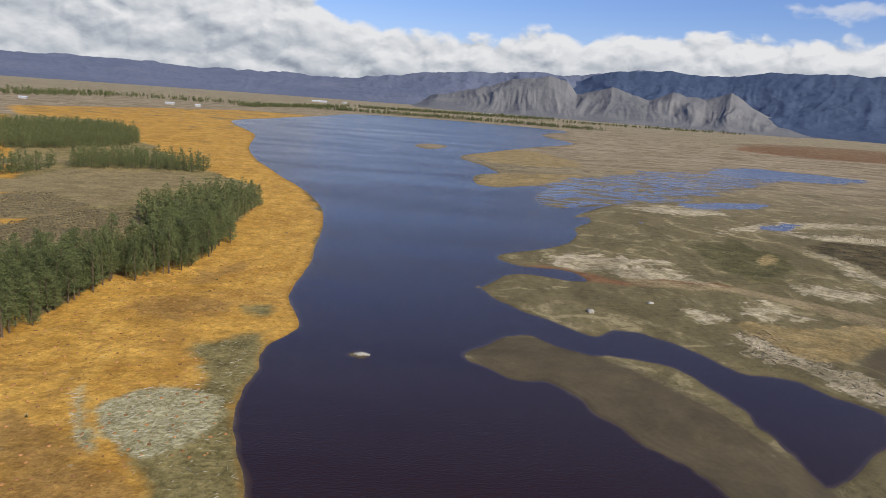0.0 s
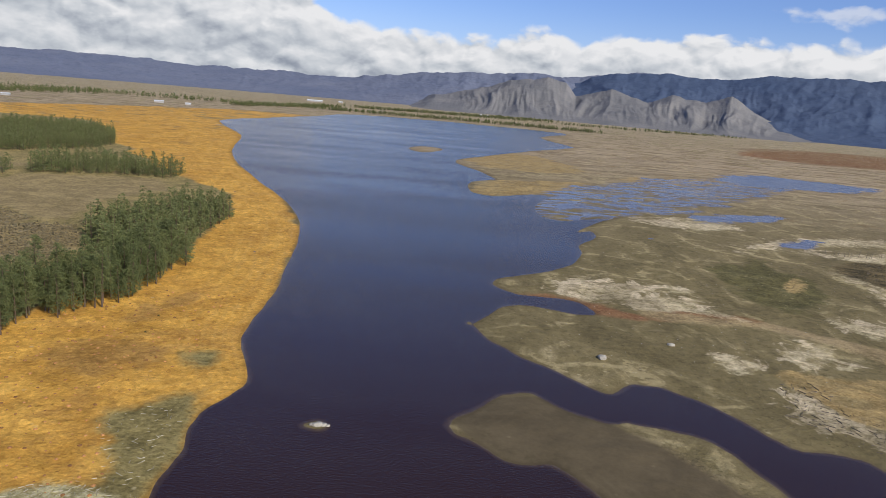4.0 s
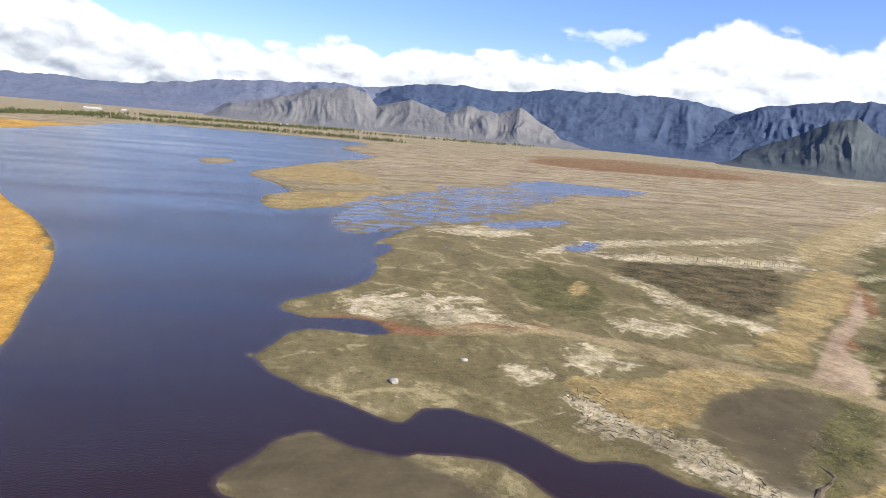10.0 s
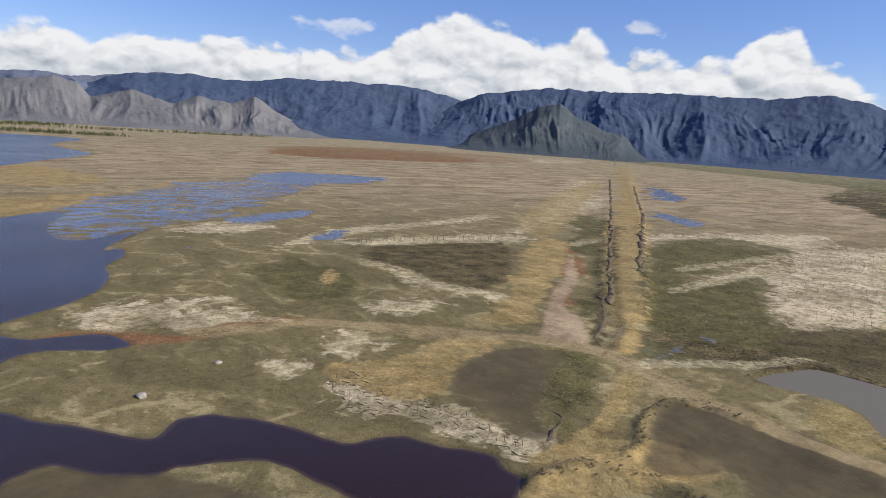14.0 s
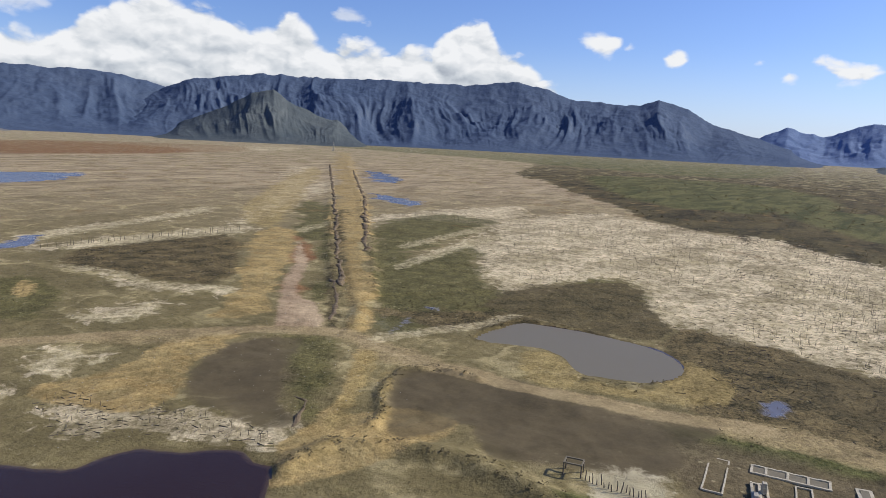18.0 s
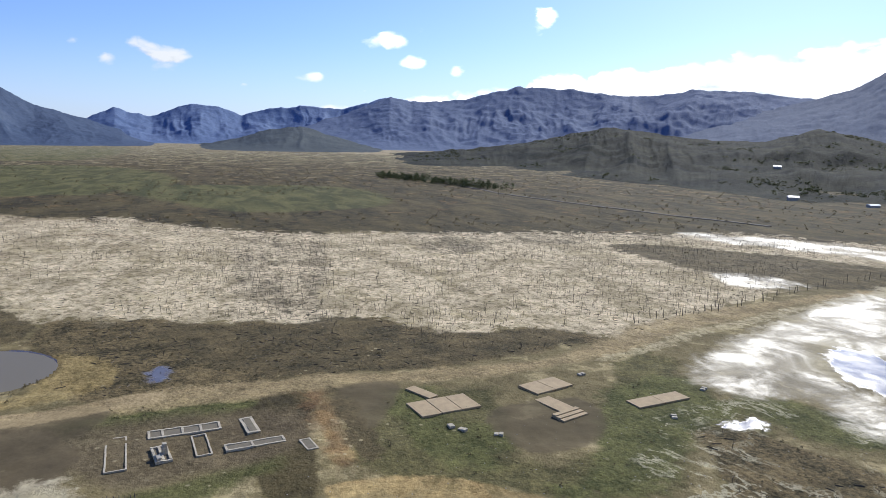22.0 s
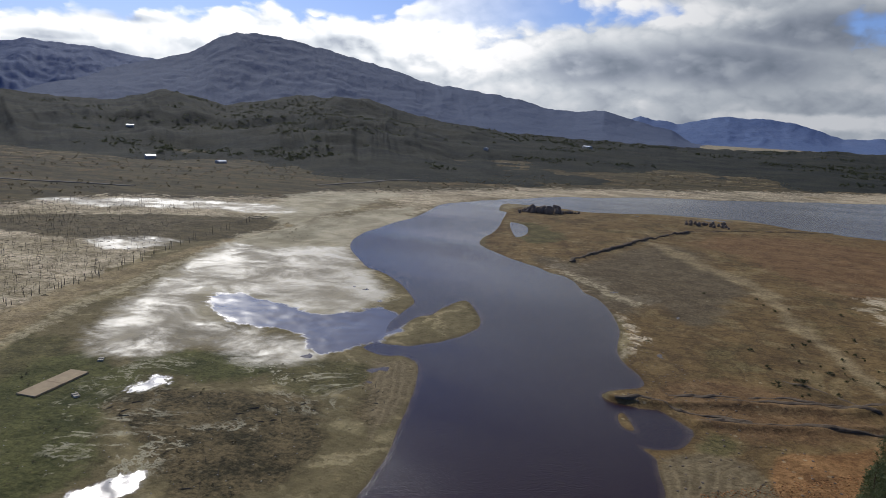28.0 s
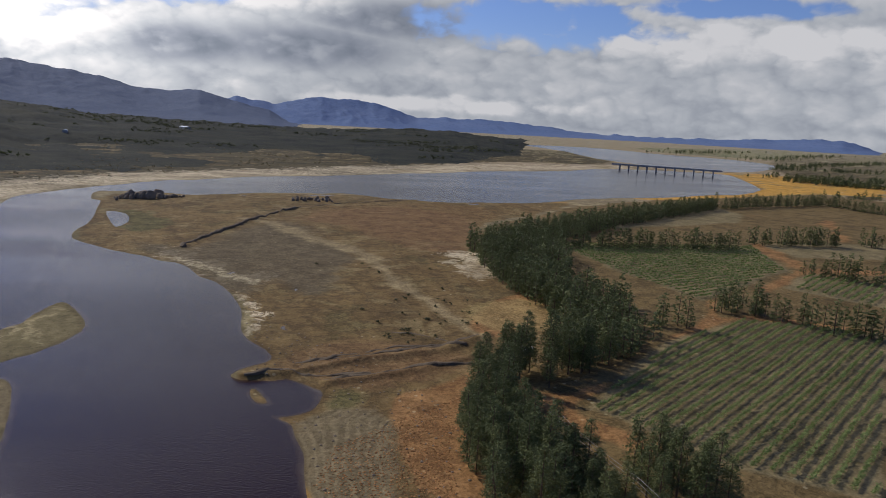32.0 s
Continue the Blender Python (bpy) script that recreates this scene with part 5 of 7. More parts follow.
M_CRAG = plain("crag_rock", (0.21, 0.160, 0.110), 0.9, 0.4, 0.45)
M_ORANGE = plain("ochre_stone", (0.34, 0.165, 0.06), 0.9, 1.2, 0.5, 0.2, True)
M_MUD = plain("dried_mud", (0.17, 0.145, 0.10), 0.95, 0.7, 0.3)
M_ROOF = plain("metal_roof", (0.60, 0.62, 0.63), 0.45, 0.1, 0.1, 0.5)
M_TYRE = plain("tyre", (0.02, 0.02, 0.02), 0.8, 5.0, 0.2)
M_GLASS = material("dark_glass", lambda q: surface(q, (0.02, 0.025, 0.03, 1), 0.06, spec=0.6))
M_DRYVINE = leaf_material("bare_orchard", (0.16, 0.13, 0.07), (0.30, 0.25, 0.15))
M_BUSH = leaf_material("bush_leaves", (0.050, 0.060, 0.024), (0.12, 0.12, 0.055))
M_SCRUB = leaf_material("dry_scrub", (0.085, 0.070, 0.036), (0.21, 0.17, 0.092))
M_ROAD = plain("gravel", (0.13, 0.112, 0.085), 0.9, 0.3, 0.2)
M_STEEL = plain("steel_wire", (0.30, 0.30, 0.30), 0.4, 3.0, 0.1, 0.5)
M_DECK = plain("bridge_concrete", (0.36, 0.35, 0.33), 0.85, 0.2, 0.15)


# ---- mesh helpers ----
def mesh_of(name, verts, faces, mat):
    me = bpy.data.meshes.new(name)
    me.from_pydata([tuple(v) for v in verts], [], [tuple(f) for f in faces])
    me.materials.append(mat)
    me.update()
    return me


def quads_mesh(name, verts, quads, mat, smooth=True):
    """A large mesh from numpy arrays of vertices and quads."""
    me = bpy.data.meshes.new(name)
    me.vertices.add(len(verts))
    me.vertices.foreach_set("co", verts.astype(np.float32).ravel())
    me.loops.add(quads.size)
    me.loops.foreach_set("vertex_index", quads.astype(np.int32).ravel())
    me.polygons.add(len(quads))
    k = quads.shape[1]
    me.polygons.foreach_set("loop_start", np.arange(0, quads.size, k, dtype=np.int32))
    me.polygons.foreach_set("use_smooth", np.full(len(quads), smooth))
    me.materials.append(mat)
    me.update(calc_edges=True)
    return me


def part(name, bm, mat, parent, label=""):
    me = bpy.data.meshes.new(name)
    bm.to_mesh(me)
    bm.free()
    me.materials.append(mat)
    ob = new(name, me)
    ob.parent = parent
    return tagged(ob, label)


def thing(name, place, label, category, group="", turn=0.0):
    ob = new(name)
    ob.matrix_world = pose(*place, 0, 0, turn)
    return tagged(ob, label, category, group)


def box(bm, x0, y0, z0, x1, y1, z1, bevel=0.0):
    made = bmesh.ops.create_cube(bm, size=1.0, matrix=Matrix.LocRotScale(((x0 + x1) / 2, (y0 + y1) / 2, (z0 + z1) / 2), None, (x1 - x0, y1 - y0, z1 - z0)))
    if bevel:
        bmesh.ops.bevel(bm, geom=list({e for v in made["verts"] for e in v.link_edges}), offset=bevel, segments=1, affect="EDGES")


def ring_grid(rad, n_az, az0=0.0, az1=360.0):
    """Polar lattice: x, y and the quads, closed where it goes all round."""
    whole = az1 - az0 >= 360
    a = np.radians(np.linspace(az0, az1, n_az, endpoint=not whole))
    x, y = np.outer(rad, np.sin(a)), np.outer(rad, np.cos(a))
    i, j = np.meshgrid(np.arange(len(rad) - 1), np.arange(n_az if whole else n_az - 1), indexing="ij")
    k = (j + 1) % n_az
    quads = np.stack([i * n_az + j, (i + 1) * n_az + j, (i + 1) * n_az + k, i * n_az + k], -1).reshape(-1, 4)[:, ::-1]
    return x, y, quads


# ---- ground and water ----
rad = np.concatenate([[0.02, 1.0], np.linspace(4, 30, 9), np.exp(np.linspace(math.log(32.0), math.log(80.0), 60, endpoint=False)), np.exp(np.linspace(math.log(80.0), math.log(520.0), 320, endpoint=False)), np.exp(np.linspace(math.log(520.0), math.log(4900.0), 170))])
gx, gy, gq = ring_grid(rad, 1240)
gx, gy = gx.ravel(), gy.ravel()
gz, in_lake, in_pond = plan_at(gx, gy)
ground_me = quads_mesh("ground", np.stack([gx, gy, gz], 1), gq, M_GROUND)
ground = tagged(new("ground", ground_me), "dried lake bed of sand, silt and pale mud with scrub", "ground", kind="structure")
SAND_WEST = W_SHORE[3:] + [(10, 20), (15, -80), (-4, -110), (-60, -60)] + [tuple(p) for p in FARM[0][:14][::-1]] + [(-600, 900), (-420, 1250)]
wob_x = gx + 0.01 * np.hypot(gx, gy) * fbm(gx / 30, gy / 30, 3, 21)
for name, patches in (("pale", PALE), ("earth", EARTH), ("track", TRACK), ("red", RED), ("green", GREEN), ("scrub", SCRUB), ("veld", VELD), ("wet", WET), ("brown", BROWN), ("olive", OLIVE), ("rocky", ROCKY), ("field", FIELD), ("farm", FARM), ("sand", [SAND_WEST] + SAND2), ("grass", GRASS), ("mire", MIRE), ("plough", PLOUGH), ("dirt", DIRT), ("dusk", DUSK), ("soil", SHADED_SOIL), ("lawn", LAWN), ("shoal", SHOAL), ("line", LINE), ("wash", WASH), ("banky", BANKY), ("russet", RUSSET), ("pan", PAN + [MIRE[6]]), ("meadow", MEADOW), ("thorn", THORN), ("roads", ROADS), ("sheen", SHEEN), ("pool", POOL), ("beach", BEACH), ("flat", FLAT), ("curl", CURL)):
    a = ground_me.attributes.new(name, "FLOAT", "POINT")
    a.data.foreach_set("value", depth_of(wob_x, gy, patches, name not in ("farm", "soil", "sand", "field", "plough")).astype(np.float32))
a = ground_me.attributes.new("dry", "FLOAT", "POINT")
a.data.foreach_set("value", np.clip(-np.maximum(in_lake, in_pond) / (0.7 + 0.01 * np.hypot(gx, gy)), -8, 8).astype(np.float32))
wx_, wy_, wq = ring_grid(rad[::2], 620)
water = tagged(new("water", quads_mesh("water", np.stack([wx_.ravel(), wy_.ravel(), np.zeros(wx_.size)], 1), wq, M_WATER)), "dark brown still lake water with light ripples", "water", kind="structure")
a = water.data.attributes.new("deep", "FLOAT", "POINT")
a.data.foreach_set("value", np.clip(np.maximum(in_lake, in_pond).reshape(len(rad), -1)[::2, ::2].ravel() / (0.7 + 0.005 * np.hypot(wx_, wy_).ravel()), 0, 8).astype(np.float32))

ring = smooth_ring(PONDS[1], 3)
ring = (ring - ring.mean(0)) * 1.03 + ring.mean(0)
pond_me = mesh_of("pond_water", [(x, y, 0.04) for x, y in ring], [range(len(ring))[::-1]], M_SILT)
tagged(new("pond_water", pond_me), "still grey silty pond water", "water", kind="structure")


# ---- mountains ----
def height_over(a, line):
    return np.interp(a, [p[0] for p in line], [p[1] for p in line])


SLOPES = {}


def mountain(name, line, r_foot, r_top, r_back, mat, label, seed, n_az, n_r, spur=4.0, carve=0.30, base=-6.0, fade=2.5, craggy=0.05, lumpy=0.0):
    """A range with spurs and gullies running down from its crest line (bearing, height in degrees)."""
    a0, a1 = line[0][0], line[-1][0]
    foot_az = r_foot if isinstance(r_foot, list) else [(a0, r_foot), (a1, r_foot)]
    rr = np.linspace(min(v for _, v in foot_az), r_back, n_r)
    x, y, quads = ring_grid(rr, n_az, a0, a1)
    aa = np.linspace(a0, a1, n_az)[None, :] + 0 * x
    r = np.hypot(x, y)
    r_foot = height_over(aa, foot_az)
    crest = np.tan(np.radians(height_over(aa, line))) * r_top + 58.0
    crest = crest * (np.clip(np.minimum(aa - a0, a1 - aa) / fade, 0, 1) if fade else 1.0)
    u = np.clip((r - r_foot) / (r_top - r_foot), 0, 1)
    over = np.clip((r - r_top) / (r_back - r_top), 0, 1)
    bend = aa + spur * (0.30 * fbm(aa / spur / 1.3, u * 1.4, 2, seed + 1) + 0.03 * fbm(aa / spur * 2.5, u * 5, 2, seed + 2))
    ribs, amp, width, run = 0.0, 0.52, spur, 1.1
    for k in range(6):
        ribs = ribs + amp * (1 - 2 * np.abs(value_noise(bend / width + 3.7 * k, u * run + 5.1 * k, seed + 11 + k)))
        amp, width, run = amp * 0.47, width * 0.47, run * 1.7
    ribs = ribs * np.clip(0.75 + 0.6 * fbm(aa / spur / 2.5, u * 2, 2, seed + 40), 0.2, 1.4)
    lift = 4 * u * (1 - u)
    v = np.clip(u + 0.55 * carve * lift * (ribs - 0.15), 0, 1)
    face = 0.20 * v + 0.80 * np.clip((v - 0.08) / 0.92, 0, 1) ** 1.45
    z = crest * np.where(r < r_top, face, 1 - 0.6 * over**1.3)
    z = z + crest * craggy * lift * ridged(x / 110, y / 110, 4, seed + 9) + crest * 0.008 * fbm(x / 60, y / 60, 3, seed + 3) * np.clip(u * 3, 0, 1)
    z = z + crest * lumpy * lift * fbm(x / 150, y / 150, 4, seed + 50)
    z = z + r_top * 0.0016 * fbm(aa / 0.9, r / 260, 4, seed + 21) * u**4
    z = np.where(u <= 0, base, z)
    SLOPES[label] = (rr, a0, a1, z)
    ob = new(name, quads_mesh(name, np.stack([x.ravel(), y.ravel(), np.maximum(z, base).ravel()], 1), quads, mat))
    return tagged(ob, label, "mountain", kind="structure")


def crest_between(a0, a1, ends):
    """The part of the skyline between two bearings, let down at both ends."""
    return [(a0 - ends, -0.6)] + [p for p in RIDGE if a0 <= p[0] <= a1] + [(a1 + ends, -0.6)]


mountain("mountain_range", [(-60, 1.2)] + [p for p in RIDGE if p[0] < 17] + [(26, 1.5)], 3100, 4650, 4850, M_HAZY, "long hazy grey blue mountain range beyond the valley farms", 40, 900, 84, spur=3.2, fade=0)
mountain("mountain_range", crest_between(11, 37, 9), 3000, 4450, 4800, M_SHADE_RANGE, "dark blue rocky mountain wall under the clouds", 43, 460, 90, spur=3.6, carve=0.26, craggy=0.04)
mountain("mountain_range", crest_between(38, 79.5, 8), 2900, 4300, 4750, M_SHADE_RANGE, "dark blue steep mountain massif with ribs and gullies", 46, 760, 100, spur=4.2, carve=0.30, craggy=0.04)
mountain("mountain_range", crest_between(83, 108, 4), 3900, 4750, 4880, M_HAZE_GAP, "pale blue far peaks behind a side valley", 49, 380, 60, spur=3.0)
mountain("mountain_range", [(93, -1.0), (97, 0.6), (101, 1.5)] + [p for p in RIDGE if p[0] > 104] + [(142, 2.5), (160, 0.5)], 3000, 4500, 4800, M_HAZE_BACKLIT, "blue grey mountain range standing against the light", 52, 620, 90, spur=5.0, carve=0.30)
mountain("mountain_peak", PEAK, 1900, 4000, 4700, M_HAZE_PEAK, "broad rounded mountain in blue haze", 60, 560, 100, spur=6.0, carve=0.20, craggy=0.03)
mountain("far_hills", HILLS, 3600, 4500, 4800, M_HAZE_GAP, "low far blue hills", 70, 340, 40, spur=4.0)
SLOPE_FOOT = [(100, 1500), (115, 1250), (130, 880), (145, 640), (165, 600), (180, 680), (190, 860), (201, 1100)]
mountain("dark_slope", SLOPE, SLOPE_FOOT, 2000, 2600, M_SLOPE, "dark scrub covered slope above the far bank", 80, 900, 120, spur=3.4, carve=0.45, craggy=0.03, lumpy=0.16)
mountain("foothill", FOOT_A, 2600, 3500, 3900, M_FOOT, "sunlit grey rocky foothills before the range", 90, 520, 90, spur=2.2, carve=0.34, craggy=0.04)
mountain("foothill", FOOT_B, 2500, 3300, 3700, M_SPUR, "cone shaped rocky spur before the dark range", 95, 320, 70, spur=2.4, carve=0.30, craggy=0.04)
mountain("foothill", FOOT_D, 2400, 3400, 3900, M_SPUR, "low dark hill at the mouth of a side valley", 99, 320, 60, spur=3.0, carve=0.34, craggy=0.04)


GRID_Z = gz.reshape(len(rad), -1)


def ground_z(x, y):
    """Height of the ground sheet at places, at least that of the water."""
    x, y = np.atleast_1d(np.asarray(x, float)), np.atleast_1d(np.asarray(y, float))
    n = GRID_Z.shape[1]
    u = np.interp(np.hypot(x, y), rad, np.arange(len(rad)))
    v = (np.degrees(np.arctan2(x, y)) % 360) / 360 * n
    i, j = np.minimum(u.astype(int), len(rad) - 2), v.astype(int) % n
    k, fu, fv = (j + 1) % n, u - i, v - v.astype(int)
    z = (GRID_Z[i, j] * (1 - fv) + GRID_Z[i, k] * fv) * (1 - fu) + (GRID_Z[i + 1, j] * (1 - fv) + GRID_Z[i + 1, k] * fv) * fu
    return np.maximum(z, 0.0)


# ---- trees ----
rng = np.random.default_rng(7)


def leaf_quads(centres, spread, count, size, slim=0.4):
    """Small leaf quads scattered round clump centres."""
    c = np.repeat(centres, count, 0)
    s = np.repeat(spread, count)[:, None]
    p = c + rng.normal(0, 0.5, c.shape) * s * (1, 1, 0.6)
    a = rng.normal(0, 1, c.shape)
    a[:, 2] *= 0.5
    a /= np.linalg.norm(a, axis=1, keepdims=True)
    b = np.cross(a, rng.normal(0, 1, c.shape))
    b /= np.linalg.norm(b, axis=1, keepdims=True)
    h = (size * rng.uniform(0.6, 1.3, len(c)))[:, None]
    v = np.stack([p - a * h - b * h * slim, p + a * h - b * h * slim, p + a * h + b * h * slim, p - a * h + b * h * slim], 1).reshape(-1, 3)
    return v, np.arange(len(v)).reshape(-1, 4)


def tube(points, radii, sides=6):
    """Vertices and quads of a tapered stem through points."""
    pts, n = np.asarray(points, float), len(points)
    ang = np.arange(sides) * 2 * np.pi / sides
    v = [p + r * np.stack([np.cos(ang), np.sin(ang), 0 * ang], 1) for p, r in zip(pts, radii)]
    q = [[i * sides + j, i * sides + (j + 1) % sides, (i + 1) * sides + (j + 1) % sides, (i + 1) * sides + j] for i in range(n - 1) for j in range(sides)]
    return np.concatenate(v), np.array(q)


def stem_and_limbs(h, lean, limbs):
    vs, qs, base = [], [], 0
    bend = rng.normal(0, 0.25, 2)
    spine = [(0, 0, -0.3), (bend[0] * 0.3, bend[1] * 0.3, h * 0.35), (bend[0] + lean, bend[1], h * 0.7), (bend[0] * 1.4 + lean, bend[1] * 1.4, h * 0.97)]
    stems = [(spine, (h * 0.016, h * 0.013, h * 0.008, h * 0.002))]
    for _ in range(limbs):
        z = rng.uniform(0.28, 0.85) * h
        a = rng.uniform(0, 2 * np.pi)
        out = rng.uniform(0.10, 0.19) * h * (1.15 - z / h)
        stems.append(([(0, 0, z), (np.cos(a) * out * 0.6, np.sin(a) * out * 0.6, z + out * 0.25), (np.cos(a) * out * 1.3, np.sin(a) * out * 1.3, z + out * 0.7)], (h * 0.005, h * 0.0035, h * 0.001)))
    for pts, rad_ in stems:
        v, q = tube(pts, rad_, 6 if len(pts) == 4 else 4)
        vs.append(v)
        qs.append(q + base)
        base += len(v)
    return np.concatenate(vs), np.concatenate(qs)


def crown(h, wide, start, clumps, leaves, leaf):
    """Clumps that fill a ragged, rounded cone."""
    z = start + (1 - start) * rng.beta(1.1, 1.25, clumps)
    t = (z - start) / (1 - start)
    reach = 1.15 * wide * h * np.clip(1 - t * 0.95, 0.02, 1) ** 0.65 * (0.6 + 0.4 * np.clip(t * 4, 0, 1)) * rng.uniform(0.55, 1.15, clumps)
    a = rng.uniform(0, 2 * np.pi, clumps)
    c = np.stack([np.cos(a) * reach, np.sin(a) * reach, z * h], 1)
    return leaf_quads(c, np.full(clumps, h * 0.05), leaves, leaf, 0.26)


def pine_kind(h, wide, start, clumps, leaves, leaf):
    sv, sq = stem_and_limbs(h, rng.normal(0, 0.3), 7)
    cv, cq = crown(h, wide, start, clumps, leaves, leaf)
    return quads_mesh("trunk", sv, sq, M_BARK), quads_mesh("crown", cv, cq, M_NEEDLE, False), (sv, sq, cv, cq)


PINES = [pine_kind(h, w, s, 150, 15, 0.19) for h, w, s in ((14.5, 0.17, 0.20), (13.0, 0.20, 0.14), (15.5, 0.15, 0.26), (11.5, 0.21, 0.10), (13.8, 0.18, 0.22), (12.2, 0.19, 0.12))]


def hedge_pine(h, wide, start, clumps, leaves, leaf):
    """A slim stem with a low, thick crown, for trees far off."""
    sv, sq = tube([(0, 0, -0.3), (0.1, 0, h * 0.5), (0, 0.1, h * 0.95)], (h * 0.016, h * 0.010, h * 0.003), 4)
    cv, cq = crown(h, wide, start, clumps, leaves, leaf)
    return (sv, sq), (cv, cq)


WOOD_PINES = [hedge_pine(h, w, s, 46, 7, 0.40) for h, w, s in ((12.5, 0.20, 0.03), (11.0, 0.23, 0.01), (13.0, 0.19, 0.05), (10.0, 0.24, 0.01))]
FAR_PINES = [hedge_pine(h, w, s, 10, 4, 1.3) for h, w, s in ((11.5, 0.24, 0.06), (10.0, 0.28, 0.03), (12.5, 0.22, 0.10))]


def inside(x, y, ring):
    return inside_by(np.atleast_1d(x), np.atleast_1d(y), ring, 60.0) > 0


def scatter(ring, gap, seed):
    """Places in a ring, about gap metres apart, on a shaken lattice."""
    r = np.random.default_rng(seed)
    p = np.array(ring, float)
    (x0, y0), (x1, y1) = p.min(0), p.max(0)
    gx_, gy_ = np.meshgrid(np.arange(x0, x1, gap), np.arange(y0, y1, gap))
    x = gx_.ravel() + r.uniform(-0.45, 0.45, gx_.size) * gap
    y = gy_.ravel() + r.uniform(-0.45, 0.45, gx_.size) * gap
    keep = inside(x, y, ring)
    return np.stack([x[keep], y[keep]], 1)


def along_line(line, gap, wide, seed):
    r = np.random.default_rng(seed)
    out = []
    for (ax, ay), (bx, by) in zip(line, line[1:]):
        n = max(1, int(math.hypot(bx - ax, by - ay) / gap))
        for k in range(n):
            u = (k + r.uniform(-0.3, 0.3)) / n
            out.append((ax + (bx - ax) * u + r.normal(0, wide), ay + (by - ay) * u + r.normal(0, wide)))
    return np.array(out)


near_pines = [scatter(WEST_WOODS[0], 3.5, 1), scatter(WEST_WOODS[1], 3.7, 2), scatter(WOODS[1], 3.0, 3), scatter(THICKET, 3.2, 8), scatter(WOODS[2], 3.2, 4), scatter(WOODS[0][8:], 3.3, 5)]
far_pines = [scatter(WOODS[0][:8] + WOODS[0][15:], 3.5, 6)] + [scatter(p, 4.6, 16 + k) for k, p in enumerate(FAR_WOODS)] + [along_line(line, 1.5, 1.7, 20 + k) for k, line in enumerate(BELTS)]
near_pines = np.concatenate([p for p in near_pines if len(p)])
far_pines = np.concatenate([p for p in far_pines if len(p)])
order = np.argsort(np.hypot(near_pines[:, 0] + 5, near_pines[:, 1] - 30))
singles, rest = near_pines[order[:290]], np.concatenate([near_pines[order[290:]], far_pines])
for k, ((x, y), z) in enumerate(zip(singles, ground_z(singles[:, 0], singles[:, 1]))):
    trunk_me, crown_me, _ = PINES[k % len(PINES)]
    tree = thing("pine_tree", (x, y, z), "dark green pine tree with a bare lower trunk", "tree", "pines along the shore", rng.uniform(0, 360))
    low = 0.60 if -140 < y < 60 else 0.78
    tree.scale = (s := rng.uniform(low, low + 0.3), s, s * rng.uniform(0.92, 1.08))
    for nm, me in (("trunk", trunk_me), ("crown", crown_me)):
        ob = new(nm, me)
        ob.parent = tree


def merged(name, places, kinds, lo, hi, label, category, mats, height=None):
    """Many alike growths as one object of two materials."""
    vs, qs, ms, base = [], [], [], 0
    zz = (height or ground_z)(places[:, 0], places[:, 1])
    places, zz = places[zz > 0.06], zz[zz > 0.06]
    for (x, y), z in zip(places, zz):
        kind = kinds[rng.integers(len(kinds))]
        s, a = rng.uniform(lo, hi), rng.uniform(0, 2 * np.pi)
        turn = np.array([[np.cos(a), -np.sin(a), 0], [np.sin(a), np.cos(a), 0], [0, 0, 1]])
        for k, (v, q) in enumerate(kind):
            vs.append(v @ turn.T * s + (x, y, z))
            qs.append(q + base)
            ms.append(np.full(len(q), k))
            base += len(v)
    me = quads_mesh(name, np.concatenate(vs), np.concatenate(qs), mats[0], False)
    for m in mats[1:]:
        me.materials.append(m)
    me.polygons.foreach_set("material_index", np.concatenate(ms).astype(np.int32))
    return tagged(new(name, me), label, category, kind="stuff")


merged("pine_wood", rest, WOOD_PINES, 0.55, 0.95, "dark pine windbreaks between the farm fields", "trees", [M_BARK, M_NEEDLE])


# ---- dead trees on the dried bed ----
def dead_kind(h, forks):
    vs, qs, base = [], [], 0
    stems = [([(0, 0, -0.2), (rng.normal(0, 0.06) * h, rng.normal(0, 0.06) * h, h * 0.5), (rng.normal(0, 0.1) * h, rng.normal(0, 0.1) * h, h)], (0.09, 0.065, 0.02))]
    for _ in range(forks):
        z, a, out = rng.uniform(0.3, 0.8) * h, rng.uniform(0, 6.28), rng.uniform(0.15, 0.4) * h
        stems.append(([(0, 0, z), (np.cos(a) * out * 0.6, np.sin(a) * out * 0.6, z + out * 0.5), (np.cos(a) * out, np.sin(a) * out, z + out * 1.1)], (0.045, 0.03, 0.012)))
    for pts, rr in stems:
        v, q = tube(pts, rr, 3)
        vs.append(v)
        qs.append(q + base)
        base += len(v)
    return np.concatenate(vs), np.concatenate(qs)


def log_kind(n):
    length, a = n, rng.uniform(0, 6.28)
    d = np.array([np.cos(a), np.sin(a)]) * length / 2
    s = np.array([-d[1], d[0]]) / length * 0.16
    j = rng.normal(0, 0.12, 2)
    v = np.array([(*(-d - s), 0), (*(-d + s), 0), (*(-d), 0.26), (*(d - s * 0.5 + j), 0.05), (*(d + s * 0.5 + j), 0.05), (*(d + j), 0.2)])
    return v, np.array([[0, 3, 5, 2], [2, 5, 4, 1], [1, 4, 3, 0]])


